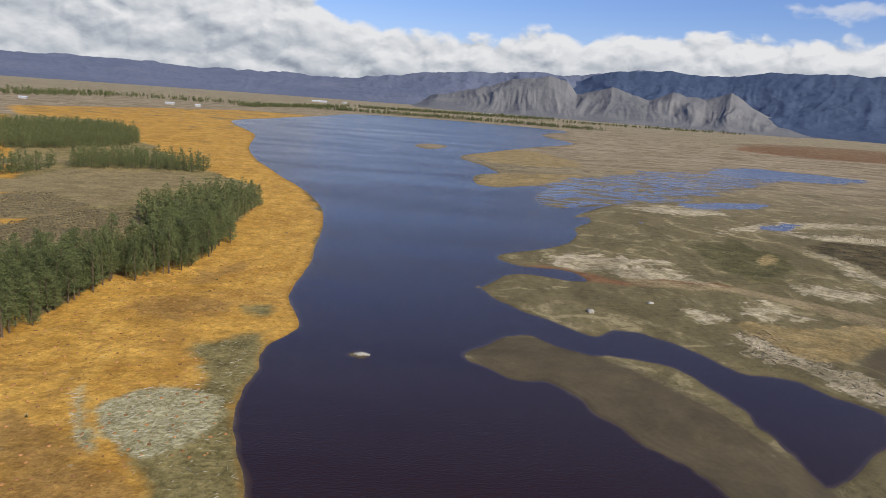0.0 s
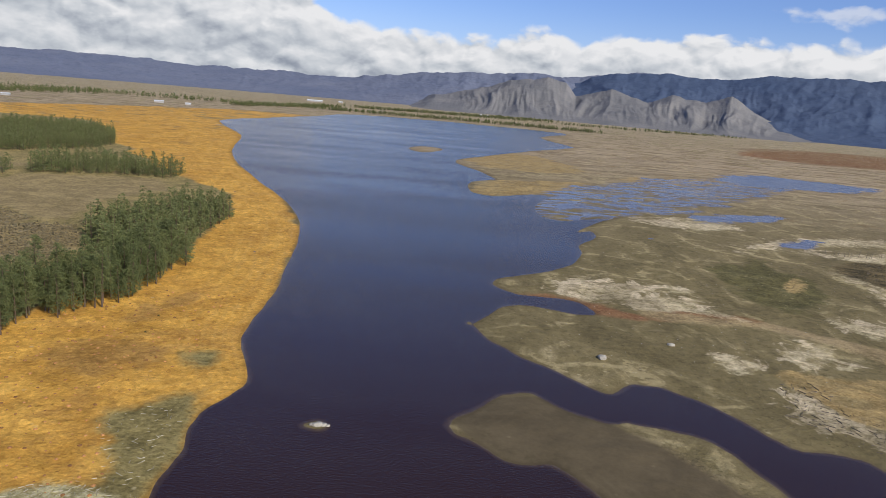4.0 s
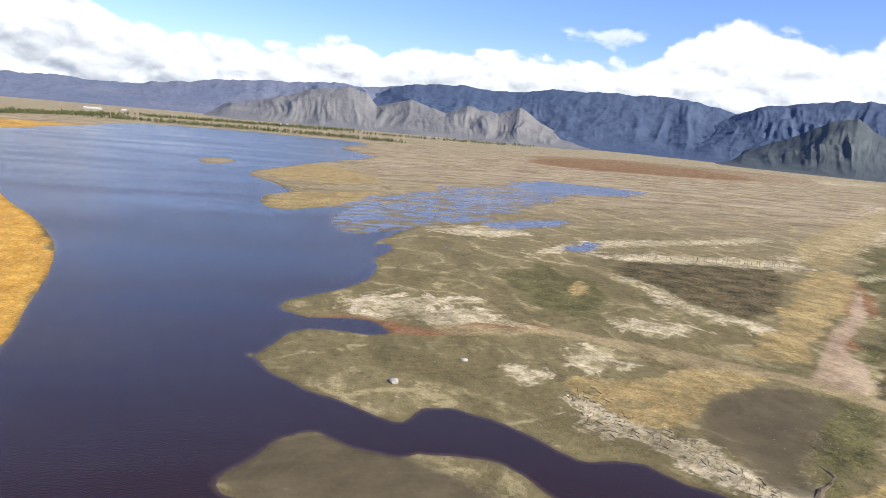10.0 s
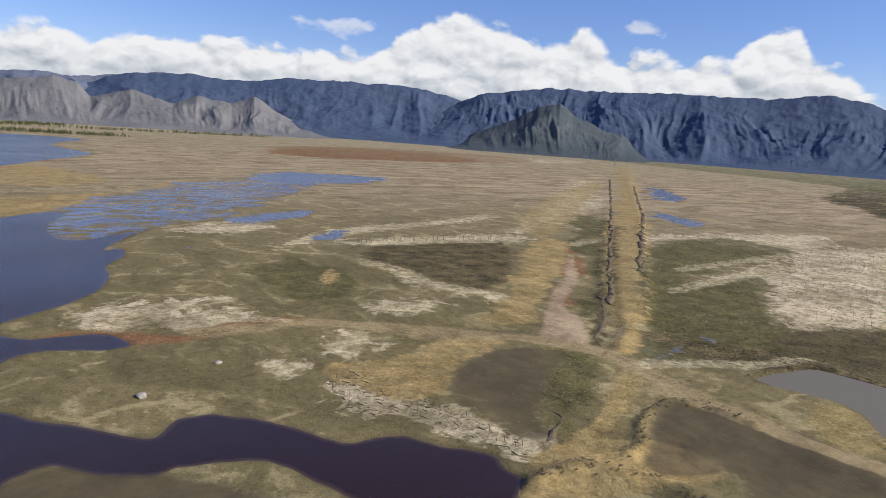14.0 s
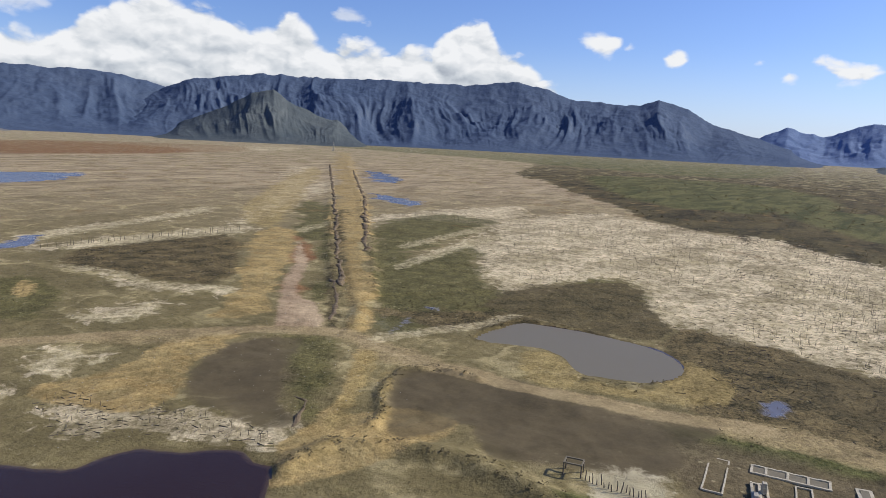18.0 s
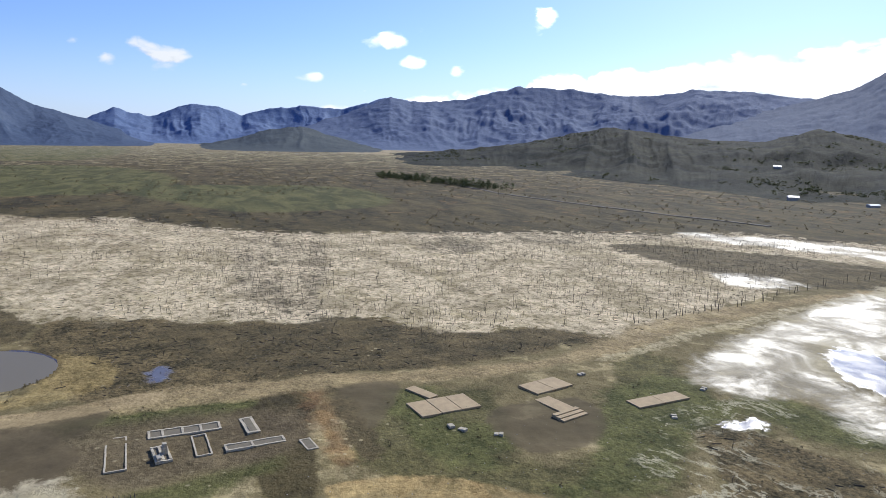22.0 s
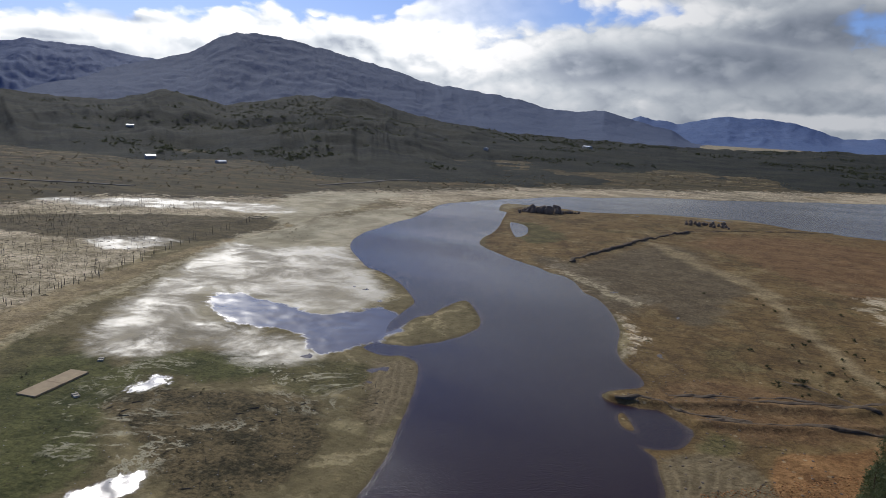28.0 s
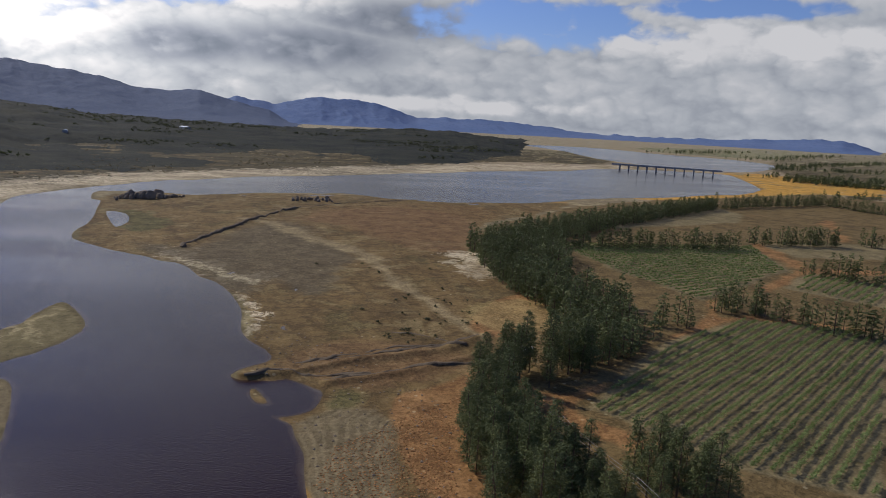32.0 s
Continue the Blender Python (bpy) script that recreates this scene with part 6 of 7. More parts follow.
DEAD = [dead_kind(h, f) for h, f in ((2.2, 1), (1.6, 0), (2.8, 2), (3.4, 3), (1.2, 1), (2.0, 2), (2.5, 0), (1.0, 0))]
LOGS = [log_kind(n) for n in (1.2, 2.0, 2.8, 3.6, 1.6, 2.4)]
bed = np.concatenate([scatter(PALE[0], 4.6, 40), scatter(PALE[1], 3.7, 41), scatter(PALE[2], 4.8, 42)])
clump = fbm(bed[:, 0] / 22, bed[:, 1] / 22, 3, 77)
bed = bed[clump > -0.25]
brush = np.concatenate([scatter(p, 3.4, 50 + k) for k, p in enumerate(SCRUB)] + [scatter(PALE[7], 3.0, 60), scatter(DRIFT, 1.7, 61)])
brush = brush[fbm(brush[:, 0] / 15, brush[:, 1] / 15, 3, 78) > -0.15]
bed_r = np.hypot(bed[:, 0] - 60, bed[:, 1] + 60)
pick = np.argsort(bed_r)
for k, ((x, y), z) in enumerate(zip(bed[pick[:180]], ground_z(bed[pick[:180], 0], bed[pick[:180], 1]))):
    v, q = DEAD[k % len(DEAD)]
    key = "dead_tree_" + str(k % len(DEAD))
    me = bpy.data.meshes.get(key) or quads_mesh(key, v, q, M_DEAD)
    ob = new("dead_tree", me)
    ob.matrix_world = pose(x, y, z, rng.normal(0, 5), rng.normal(0, 5), rng.uniform(0, 360)) @ Matrix.Scale(rng.uniform(0.45, 0.95), 4)
    tagged(ob, "bare grey stump of a drowned tree on pale mud", "tree stump", "drowned trees")
merged("drowned_trees", bed[pick[180:]], [(k,) for k in DEAD], 0.35, 0.85, "field of bare drowned tree stumps on pale mud", "tree stumps", [M_DEAD])
merged("driftwood", brush, [(k,) for k in LOGS + DEAD[:2]], 0.3, 0.75, "fallen dead branches and driftwood lying in brush", "driftwood", [M_DEAD])
pebble = np.concatenate([scatter(PALE[1], 4.0, 70), scatter(PALE[0], 5.0, 71)])
merged("fallen_branches", pebble, [(k,) for k in LOGS], 0.25, 0.65, "broken grey branches strewn over the pale mud", "driftwood", [M_DEAD])


drift = np.concatenate([scatter(ROCKY[0], 0.72, 72), scatter(ROCKY[1], 0.75, 73), scatter(OLIVE[0], 1.9, 74)])
merged("bleached_branches", drift, [(k,) for k in LOGS], 0.14, 0.46, "bleached branches washed up on the sandy bank", "driftwood", [M_BRANCH])


# ---- stones and bushes ----
def stone_kind(seed):
    r = np.random.default_rng(seed)
    bm = bmesh.new()
    bmesh.ops.create_icosphere(bm, subdivisions=2, radius=1.0)
    for v in bm.verts:
        v.co *= 1 + 0.28 * noise.noise(v.co * 1.3 + Vector((seed, 0, 0))) + 0.08 * noise.noise(v.co * 4)
        v.co.z *= 0.62
    return bm


def boulder(x, y, size, label, mat, group=""):
    bm = stone_kind(int(abs(x * 7 + y * 3)) % 97)
    crag = mat is M_CRAG
    bmesh.ops.scale(bm, vec=(size * 0.75, size * 0.6, size * 1.45) if crag else (size * 1.3, size, size), verts=bm.verts)
    me = bpy.data.meshes.new("boulder")
    bm.to_mesh(me)
    bm.free()
    me.materials.append(mat)
    ob = new("boulder", me)
    ob.matrix_world = pose(x, y, ground_z(x, y)[0] + size * (0.15 if mat is not M_CRAG else 0.3), 0, 0, (x * 13) % 360)
    return tagged(ob, label, "boulder", group)


bx, by = STONES[0]
boulder(bx, by, 1.1, "pale boulder on the olive mud flat", M_STONE)
boulder(STONES[1][0], STONES[1][1], 0.8, "grey boulder on the mud flat", M_STONE)
for k, (dx, dy, s) in enumerate(((0, 0, 0.8), (1.0, 0.2, 0.6), (-0.9, -0.1, 0.5), (1.8, 0.1, 0.35))):
    boulder(STONES[4][0] + dx, STONES[4][1] + dy, s, "pale rock standing out of the dark water", M_STONE, "rocks in the lake")
crag_rng = np.random.default_rng(12)
for k in range(90):
    u = crag_rng.random()
    cx, cy = 118 - 34 * u + crag_rng.normal(0, 3), -459 - 12 * u + crag_rng.normal(0, 4)
    boulder(cx, cy, (1.3 + 3.0 * math.exp(-((u - 0.42) / 0.2) ** 2)) * crag_rng.uniform(0.5, 1.2), "dark weathered rock of a low crag by the water", M_CRAG, "rocks of the crag")
for k in range(26):
    cx, cy = crag_rng.uniform(-16, 18), -473 + crag_rng.normal(0, 4)
    boulder(cx, cy, crag_rng.uniform(0.8, 2.2), "dark weathered rock on the spit", M_CRAG, "rocks on the spit")


def small_stones(ring, gap, seed, lo, hi, label, mat):
    pts = scatter(ring, gap, seed)
    kinds = []
    for k in range(5):
        bm = bmesh.new()
        bmesh.ops.create_icosphere(bm, subdivisions=1, radius=1.0)
        for v in bm.verts:
            v.co *= 1 + 0.35 * noise.noise(v.co * 1.7 + Vector((k * 5.0, 1, 2)))
            v.co.z *= 0.7
        kinds.append((np.array([v.co[:] for v in bm.verts]), np.array([[v.index for v in f.verts] for f in bm.faces])))
        bm.free()
    return merged("loose_stones", pts, [(k,) for k in kinds], lo, hi, label, "stones", [mat])


ROCK_BANK = [(-2, -98), (-6, -112), (-22, -124), (-36, -134), (-27, -110), (-24, -86), (-16, -82)]
small_stones(ROCK_BANK, 0.6, 81, 0.06, 0.24, "loose orange stones on the bank below the trees", M_ORANGE)
small_stones([(-102, 96), (-98, 103), (-98, 119), (-99, 137), (-96, 157), (-90, 171), (-60, 175), (-58, 130), (-62, 100), (-40, 60), (-60, 40), (-110, 60)], 3.0, 82, 0.1, 0.4, "scattered ochre stones on the sandy bank", M_ORANGE)


def bush_kind():
    n = 12
    c = rng.normal(0, 0.45, (n, 3)) * (1, 1, 0.5) + (0, 0, 0.6)
    return leaf_quads(c, np.full(n, 0.45), 14, 0.16)


BUSH = [quads_mesh("bush", *bush_kind(), M_BUSH, False) for _ in range(3)]
bush_at = [(-83, 62), (-80, 60), (-86, 58), (-78, 57.5), (-90, 55), (-84, 66), (-76, 63), (-72, 140), (-74, 152)]
bush_at += [(-38 + 9 * crag_rng.normal(), -196 + 14 * crag_rng.normal()) for _ in range(24)] + [(-28 + 4 * crag_rng.normal(), -178 + 5 * crag_rng.normal()) for _ in range(14)] + BUSHES
for k, (x, y) in enumerate(bush_at):
    ob = new("bush", BUSH[k % 3])
    ob.matrix_world = pose(x, y, ground_z(x, y)[0], 0, 0, k * 37) @ Matrix.Scale(crag_rng.uniform(0.3, 0.7), 4)
    tagged(ob, "low dark green bush on bare ground", "bush", "bushes on the bank")

def tiny_bush(n, tall):
    c = rng.normal(0, 0.4, (n, 3)) * (1, 1, 0.4) + (0, 0, tall * 0.4)
    return leaf_quads(c, np.full(n, 0.35), 4, 0.2)


SHRUBS = [(tiny_bush(5, 1.0),), (tiny_bush(4, 0.7),), (tiny_bush(6, 1.2),)]
edge = np.concatenate([along_line(BERMS[8][1:], 2.2, 1.6, 90), along_line(BERMS[9][1:], 1.6, 1.8, 91), along_line(BERMS[0], 0.8, 0.9, 92), along_line(BERMS[1], 1.2, 1.6, 93), along_line(BERMS[4], 0.9, 1.3, 94), along_line(BERMS[5], 0.7, 1.8, 95)])
merged("bank_scrub", edge, SHRUBS, 0.3, 0.75, "dry brown scrub along the eroded banks", "scrub", [M_SCRUB])
low = np.concatenate([scatter(p, 4.2, 100 + k) for k, p in enumerate(SCRUB + GREEN)])
low = low[fbm(low[:, 0] / 12, low[:, 1] / 12, 3, 79) > -0.1]
merged("low_scrub", low, SHRUBS, 0.25, 0.65, "low dry scrub on the dried lake bed", "scrub", [M_SCRUB])
veld = np.concatenate([scatter(p, 21.0, 130 + k) for k, p in enumerate(VELD)])
veld = veld[(np.hypot(veld[:, 0], veld[:, 1]) < 1300) & (fbm(veld[:, 0] / 70, veld[:, 1] / 70, 3, 80) > -0.1)]
merged("veld_scrub", veld, SHRUBS, 1.0, 2.6, "dark scrub on the plain below the mountains", "scrub", [M_SCRUB])
FLATS = [(10, 160), (60, 120), (95, 100), (120, 75), (190, 145), (330, 300), (260, 380), (120, 330), (60, 290), (20, 215)]
small_stones(FLATS, 6.5, 140, 0.05, 0.17, "scattered pale stones and clods on the mud flats", M_STONE)
small_stones([(100, 30), (130, -100), (75, -150), (60, -130), (60, -60), (70, 10)], 4.5, 141, 0.05, 0.17, "clods and stones on the green flat", M_STONE)
small_stones(BROWN[0][10:], 3.0, 142, 0.1, 0.35, "stones strewn over the brown spit", M_CRAG)


SLOPE_LABEL = "dark scrub covered slope above the far bank"


def slope_z(x, y):
    """Height of the dark slope at places, 0 off it."""
    rr, a0, a1, z = SLOPES[SLOPE_LABEL]
    x, y = np.atleast_1d(np.asarray(x, float)), np.atleast_1d(np.asarray(y, float))
    u = np.interp(np.hypot(x, y), rr, np.arange(len(rr)))
    v = np.interp(np.degrees(np.arctan2(x, y)) % 360, (a0, a1), (0, z.shape[1] - 1))
    return np.maximum(z[np.round(u).astype(int), np.round(v).astype(int)], 0.0)


slope_rng = np.random.default_rng(61)
sa, sr = np.radians(slope_rng.uniform(106, 199, 11000)), slope_rng.uniform(760, 1980, 11000)
hang = np.stack([np.sin(sa) * sr, np.cos(sa) * sr], 1)
hang = hang[fbm(hang[:, 0] / 120, hang[:, 1] / 120, 4, 84) > 0.30]
hang = hang[slope_z(hang[:, 0], hang[:, 1]) > 3.0]
merged("slope_scrub", hang, SHRUBS, 2.5, 6.5, "dark clumps of bush on the hill slope", "scrub", [M_BUSH], slope_z)


def road_ribbon(line, wide, label):
    p = np.array(line, float)
    t = np.linspace(0, len(p) - 1, 14 * (len(p) - 1))
    x, y = np.interp(t, np.arange(len(p)), p[:, 0]), np.interp(t, np.arange(len(p)), p[:, 1])
    dx, dy = np.gradient(x), np.gradient(y)
    n = np.hypot(dx, dy)
    z = ground_z(x, y) + 0.5
    v = np.stack([np.stack([x - dy / n * wide * s, y + dx / n * wide * s, z - (0.9 if abs(s) > 0.6 else 0)], 1) for s in (-0.7, -0.5, 0.5, 0.7)], 1).reshape(-1, 3)
    q = np.array([[4 * i + k, 4 * i + 4 + k, 4 * i + 5 + k, 4 * i + 1 + k] for i in range(len(x) - 1) for k in range(3)])
    return tagged(new("road", quads_mesh("road", v, q, M_ROAD)), label, "road", kind="structure")


road_ribbon(HILL_ROAD, 3.2, "pale gravel road across the dark plain")
road_ribbon(ROAD_B, 3.0, "pale gravel road above the far bank")


def bank_ribbon(line, wide, high, mat, label, name="earth_bank", category="bank"):
    """A ragged low bank of earth along a line."""
    p = np.array(line, float)
    run = np.concatenate([[0], np.cumsum(np.hypot(*np.diff(p, axis=0).T))])
    t = np.arange(0, run[-1], 0.9)
    x, y = np.interp(t, run, p[:, 0]), np.interp(t, run, p[:, 1])
    dx, dy = np.gradient(x), np.gradient(y)
    n = np.hypot(dx, dy)
    shift = wide * 0.55 * fbm(t / 7.0, t * 0, 4, 12)
    size = np.clip(0.85 + 0.4 * fbm(t / 5.0, t * 0 + 4, 4, 13), 0.4, 1.5)
    z = ground_z(x, y)
    v = np.stack([np.stack([x - dy / n * (wide * s * size + shift), y + dx / n * (wide * s * size + shift), z + h * high * size * (1 + 0.35 * fbm(t / 1.7, t * 0 + s, 2, 14)) - 0.15], 1) for s, h in ((-0.75, -0.2), (-0.4, 0.75), (0.0, 1.0), (0.35, 0.8), (0.7, -0.2))], 1).reshape(-1, 3)
    q = np.array([[5 * i + k, 5 * i + 5 + k, 5 * i + 6 + k, 5 * i + 1 + k] for i in range(len(x) - 1) for k in range(4)])
    return tagged(new(name, quads_mesh(name, v, q, mat, False)), label, category, kind="structure")


M_LEDGE = plain("eroded_earth", (0.135, 0.098, 0.058), 0.95, 0.5, 0.45)
for k, line in enumerate(BANKS):
    wide, high = ((2.0, 0.9), (1.2, 0.5), (1.5, 0.4), (1.6, 0.45), (1.4, 0.4), (1.4, 0.4), (1.6, 0.5), (2.2, 0.9), (2.6, 0.9), (1.2, 0.5), (1.5, 0.4))[k]
    bank_ribbon(line, wide, high, M_LEDGE, "dark eroded earth bank on the dried lake bed")

# ---- ruins ----
def foundation(name, spec, high, thick, label, cross=(), inner=0.0):
    """A ruined outline of walls: (x, y, turn, length, width)."""
    x, y, turn, long, wide = spec
    root = thing(name, (x, y, ground_z(x, y)[0]), label, "ruin", turn=turn)
    hl, hw = long / 2, wide / 2
    runs = [(-hl, -hw, hl, -hw + thick), (-hl, hw - thick, hl, hw), (-hl, -hw + thick, -hl + thick, hw - thick), (hl - thick, -hw + thick, hl, hw - thick)]
    runs += [(-hl + long * c - thick / 2, -hw + thick, -hl + long * c + thick / 2, hw - thick) for c in cross]
    for x0, y0, x1, y1 in runs:
        bm = bmesh.new()
        n = max(2, int(max(x1 - x0, y1 - y0) / 0.9))
        rows = []
        for i in range(n + 1):
            h, j = high * rng.uniform(0.7, 1.15), rng.uniform(-0.04, 0.04)
            if x1 - x0 > y1 - y0:
                at = x0 + (x1 - x0) * i / n
                ends = ((at, y0 + j), (at, y1 + j))
            else:
                at = y0 + (y1 - y0) * i / n
                ends = ((x1 + j, at), (x0 + j, at))
            rows.append([bm.verts.new((*ends[0], -0.6)), bm.verts.new((*ends[0], h)), bm.verts.new((*ends[1], h * rng.uniform(0.9, 1.0))), bm.verts.new((*ends[1], -0.6))])
        for a, b in zip(rows, rows[1:]):
            for m in range(3):
                bm.faces.new((a[m], a[m + 1], b[m + 1], b[m]))
        bm.faces.new(rows[0][::-1])
        bm.faces.new(rows[-1])
        bmesh.ops.recalc_face_normals(bm, faces=bm.faces)
        part("wall", bm, M_WALL, root)
    if inner:
        bm = bmesh.new()
        box(bm, -hl + thick, -hw + thick, -0.5, hl - thick, hw - thick, inner)
        part("floor", bm, M_MUD, root, "dried mud floor")
    return root


foundation("house_ruin", LONG_A, 0.28, 0.45, "long cream stone foundation of a drowned farmhouse", (0.2, 0.47, 0.72), 0.12)
foundation("house_ruin", LONG_B, 0.26, 0.4, "long narrow cream stone foundation on dried mud", (0.45,), 0.12)
ruin = foundation("house_ruin", PLINTH, 0.3, 0.6, "pale stone plinth of a drowned outbuilding", (), 0.34)
hearth = foundation("house_ruin", HEARTH, 0.5, 0.45, "square stone ruin with a broken chimney", (0.5,), 0.2)
bm = bmesh.new()
for i in range(5):
    box(bm, 0.1 + 0.03 * i, -0.5, 0.2 + 0.42 * i, 1.1 - 0.03 * i, 0.5, 0.62 + 0.42 * i, 0.05)
part("chimney", bm, M_WALL, hearth, "broken stone chimney stump")
bm = bmesh.new()
box(bm, -1.2, -3.0, 0, -0.4, -1.2, 0.9, 0.08)
part("rubble", bm, M_STONE, hearth)
foundation("wall_footing", FAINT_A, 0.18, 0.3, "faint rectangle of wall footings in the mud")
foundation("wall_footing", FAINT_B, 0.2, 0.3, "low rectangle of wall footings in the mud")
foundation("wall_footing", SMALL, 0.2, 0.3, "small cream stone outline of a hut", (), 0.12)


def slab(spec, high, label, splits=1, mat=None):
    x, y, turn, long, wide = spec
    root = thing("floor_slab", (x, y, ground_z(x, y)[0]), label, "slab", turn=turn)
    for i in range(splits):
        bm = bmesh.new()
        box(bm, -long / 2 + long * i / splits + 0.04, -wide / 2, -0.6, -long / 2 + long * (i + 1) / splits - 0.04, wide / 2, high + rng.uniform(-0.03, 0.03), 0.05)
        part("concrete_bay", bm, mat or M_CONCRETE, root)
    return root


slab(SLAB_A, 0.4, "raised tan concrete floor of a vanished building", 3)
slab(SLAB_B, 0.45, "narrow concrete apron beside a larger floor")
slab(SLAB_C, 0.4, "tan concrete floor broken at its edge", 2)
slab(SLAB_D, 0.3, "weathered concrete floor beside low steps")
slab(SLAB_E, 0.35, "long tan concrete floor lying in green growth", 2)
x, y, turn, long, wide = STEPS
steps = thing("steps", (x, y, ground_z(x, y)[0]), "low broad concrete steps of a ruin", "steps", turn=turn)
for i in range(3):
    bm = bmesh.new()
    box(bm, -long / 2, -wide / 2 + wide / 3 * i, -0.5, long / 2, -wide / 2 + wide / 3 * (i + 1) - 0.05, 0.25 + 0.18 * i, 0.04)
    part("tread", bm, M_CONCRETE, steps)
for k, (x, y) in enumerate(BLOCKS):
    block = thing("masonry_block", (x, y, ground_z(x, y)[0]), "small fallen block of old masonry", "rubble", "fallen masonry", turn=k * 31)
    for i in range(2):
        bm = bmesh.new()
        box(bm, -0.9 + i * 0.95, -0.6, -0.2, -0.05 + i * 0.95, 0.6, 0.45 - 0.12 * i, 0.06)
        part("stone", bm, M_WALL, block)

# a tank stand with four legs, and old posts beside it
x, y, turn, long, wide = FRAME
stand = thing("tank_stand", (x, y, ground_z(x, y)[0]), "old tank stand with a pale rectangular rim on four posts", "tank stand", turn=turn)
long, wide, high = 3.2, 2.4, 2.2
for sx in (-1, 1):
    for sy in (-1, 1):
        bm = bmesh.new()
        box(bm, sx * long / 2 - 0.11, sy * wide / 2 - 0.11, -0.4, sx * long / 2 + 0.11, sy * wide / 2 + 0.11, high, 0.02)
        part("post", bm, M_DEAD, stand)
for x0, y0, x1, y1 in ((-1.75, -1.35, 1.75, -1.05), (-1.75, 1.05, 1.75, 1.35), (-1.75, -1.05, -1.45, 1.05), (1.45, -1.05, 1.75, 1.05)):
    bm = bmesh.new()
    box(bm, x0, y0, high + 0.003, x1, y1, high + 0.26, 0.03)
    part("beam", bm, M_MUD, stand)
post_rng = np.random.default_rng(5)


def old_post(x, y, h, group):
    v, q = tube([(0, 0, -0.3), (post_rng.normal(0, 0.05), 0, h * 0.6), (post_rng.normal(0, 0.1), 0.05, h)], (0.11, 0.09, 0.06), 6)
    ob = new("old_post", quads_mesh("old_post", v, q, M_DEAD))
    ob.matrix_world = pose(x, y, ground_z(x, y)[0], post_rng.normal(0, 4), post_rng.normal(0, 4), 0)
    return tagged(ob, "dark weathered timber post standing in mud", "post", group)


for k in range(16):
    old_post(112.5 - 0.5 * k * 0.25 + post_rng.normal(0, 0.5), 35.5 - 0.75 * k, post_rng.uniform(1.0, 2.1), "posts of a ruined shed")
for k in range(9):
    old_post(109 + post_rng.normal(0, 0.7), 18 - 0.8 * k, post_rng.uniform(0.8, 2.0), "posts of a ruined shed")
for a, b, n, grp in ((STAKES[0], STAKES[1], 46, "stakes of a drowned orchard"), (STAKES[2], STAKES[3], 14, "posts along the old road"), (STAKES[3], STAKES[4], 16, "posts along the old road"), (STAKES[4], STAKES[5], 18, "posts along the old road")):
    for k in range(n):
        u = (k + post_rng.uniform(-0.3, 0.3)) / n
        old_post(a[0] + (b[0] - a[0]) * u + post_rng.normal(0, 1.2), a[1] + (b[1] - a[1]) * u + post_rng.normal(0, 1.2), post_rng.uniform(1.6, 3.6), grp)


# ---- vineyards ----
(ax, ay), (bx2, by2) = ROW_LINE
ROW_WAY = np.array([bx2 - ax, by2 - ay]) / math.hypot(bx2 - ax, by2 - ay)


def vine_rows(ring, way, gap, high, leaves, label, group, single, mat=M_VINE):
    """Rows of vines clipped to a field; each row is a thing, or all rows are one sheet of growth."""
    ring_ = np.array(ring, float)
    side = np.array([-way[1], way[0]])
    s = ring_ @ side
    verts, quads, base = [], [], 0
    for off in np.arange(s.min() + gap * 0.7, s.max(), gap):
        t = np.arange((ring_ @ way).min(), (ring_ @ way).max(), leaves)
        p = t[:, None] * way + off * side
        deep = inside_by(p[:, 0], p[:, 1], ring, 60.0) > 1.2
        for run in np.split(np.arange(len(p)), np.nonzero(np.diff(deep.astype(int)))[0] + 1):
            if len(run) < 8 or not deep[run[0]]:
                continue
            line = p[run]
            z = ground_z(line[:, 0], line[:, 1])
            c = np.stack([line[:, 0] + rng.normal(0, 0.08, len(line)), line[:, 1] + rng.normal(0, 0.08, len(line)), z + high * rng.uniform(0.45, 0.75, len(line))], 1)
            v, q = leaf_quads(c, np.full(len(c), 0.50), 16 if single else 8, 0.16 if single else 0.34)
            if single:
                mid = c.mean(0)
                ob = new("vine_hedge", quads_mesh("vine_hedge", v - (mid[0], mid[1], z.mean()), q, mat, False))
                ob.location = (mid[0], mid[1], z.mean())
                tagged(ob, label, "vine hedge", group)
            else:
                verts.append(v)
                quads.append(q + base)
                base += len(v)
    if verts:
        tagged(new("vine_rows", quads_mesh("vine_rows", np.concatenate(verts), np.concatenate(quads), mat, False)), label, "vine rows", kind="stuff")


vine_rows(FIELD[0], ROW_WAY, 2.9, 1.1, 0.42, "long green row of vines on brown soil", "vine rows below the wood", True)
vine_rows(FIELD[1], np.array([0.93, 0.36]), 3.2, 1.4, 1.1, "distant green vine rows behind the pines", "", False)
vine_rows(FIELD[2], ROW_WAY, 3.2, 1.4, 1.2, "distant green vine rows by a red track", "", False)
vine_rows(PLOUGH[0], np.array([0.35, 0.94]), 4.0, 1.7, 1.3, "leafless orchard rows behind the pine wood", "", False, M_DRYVINE)
vine_rows(PLOUGH[1], np.array([0.35, 0.94]), 3.4, 1.5, 1.3, "brown orchard rows behind the pine wood", "", False, M_DRYVINE)


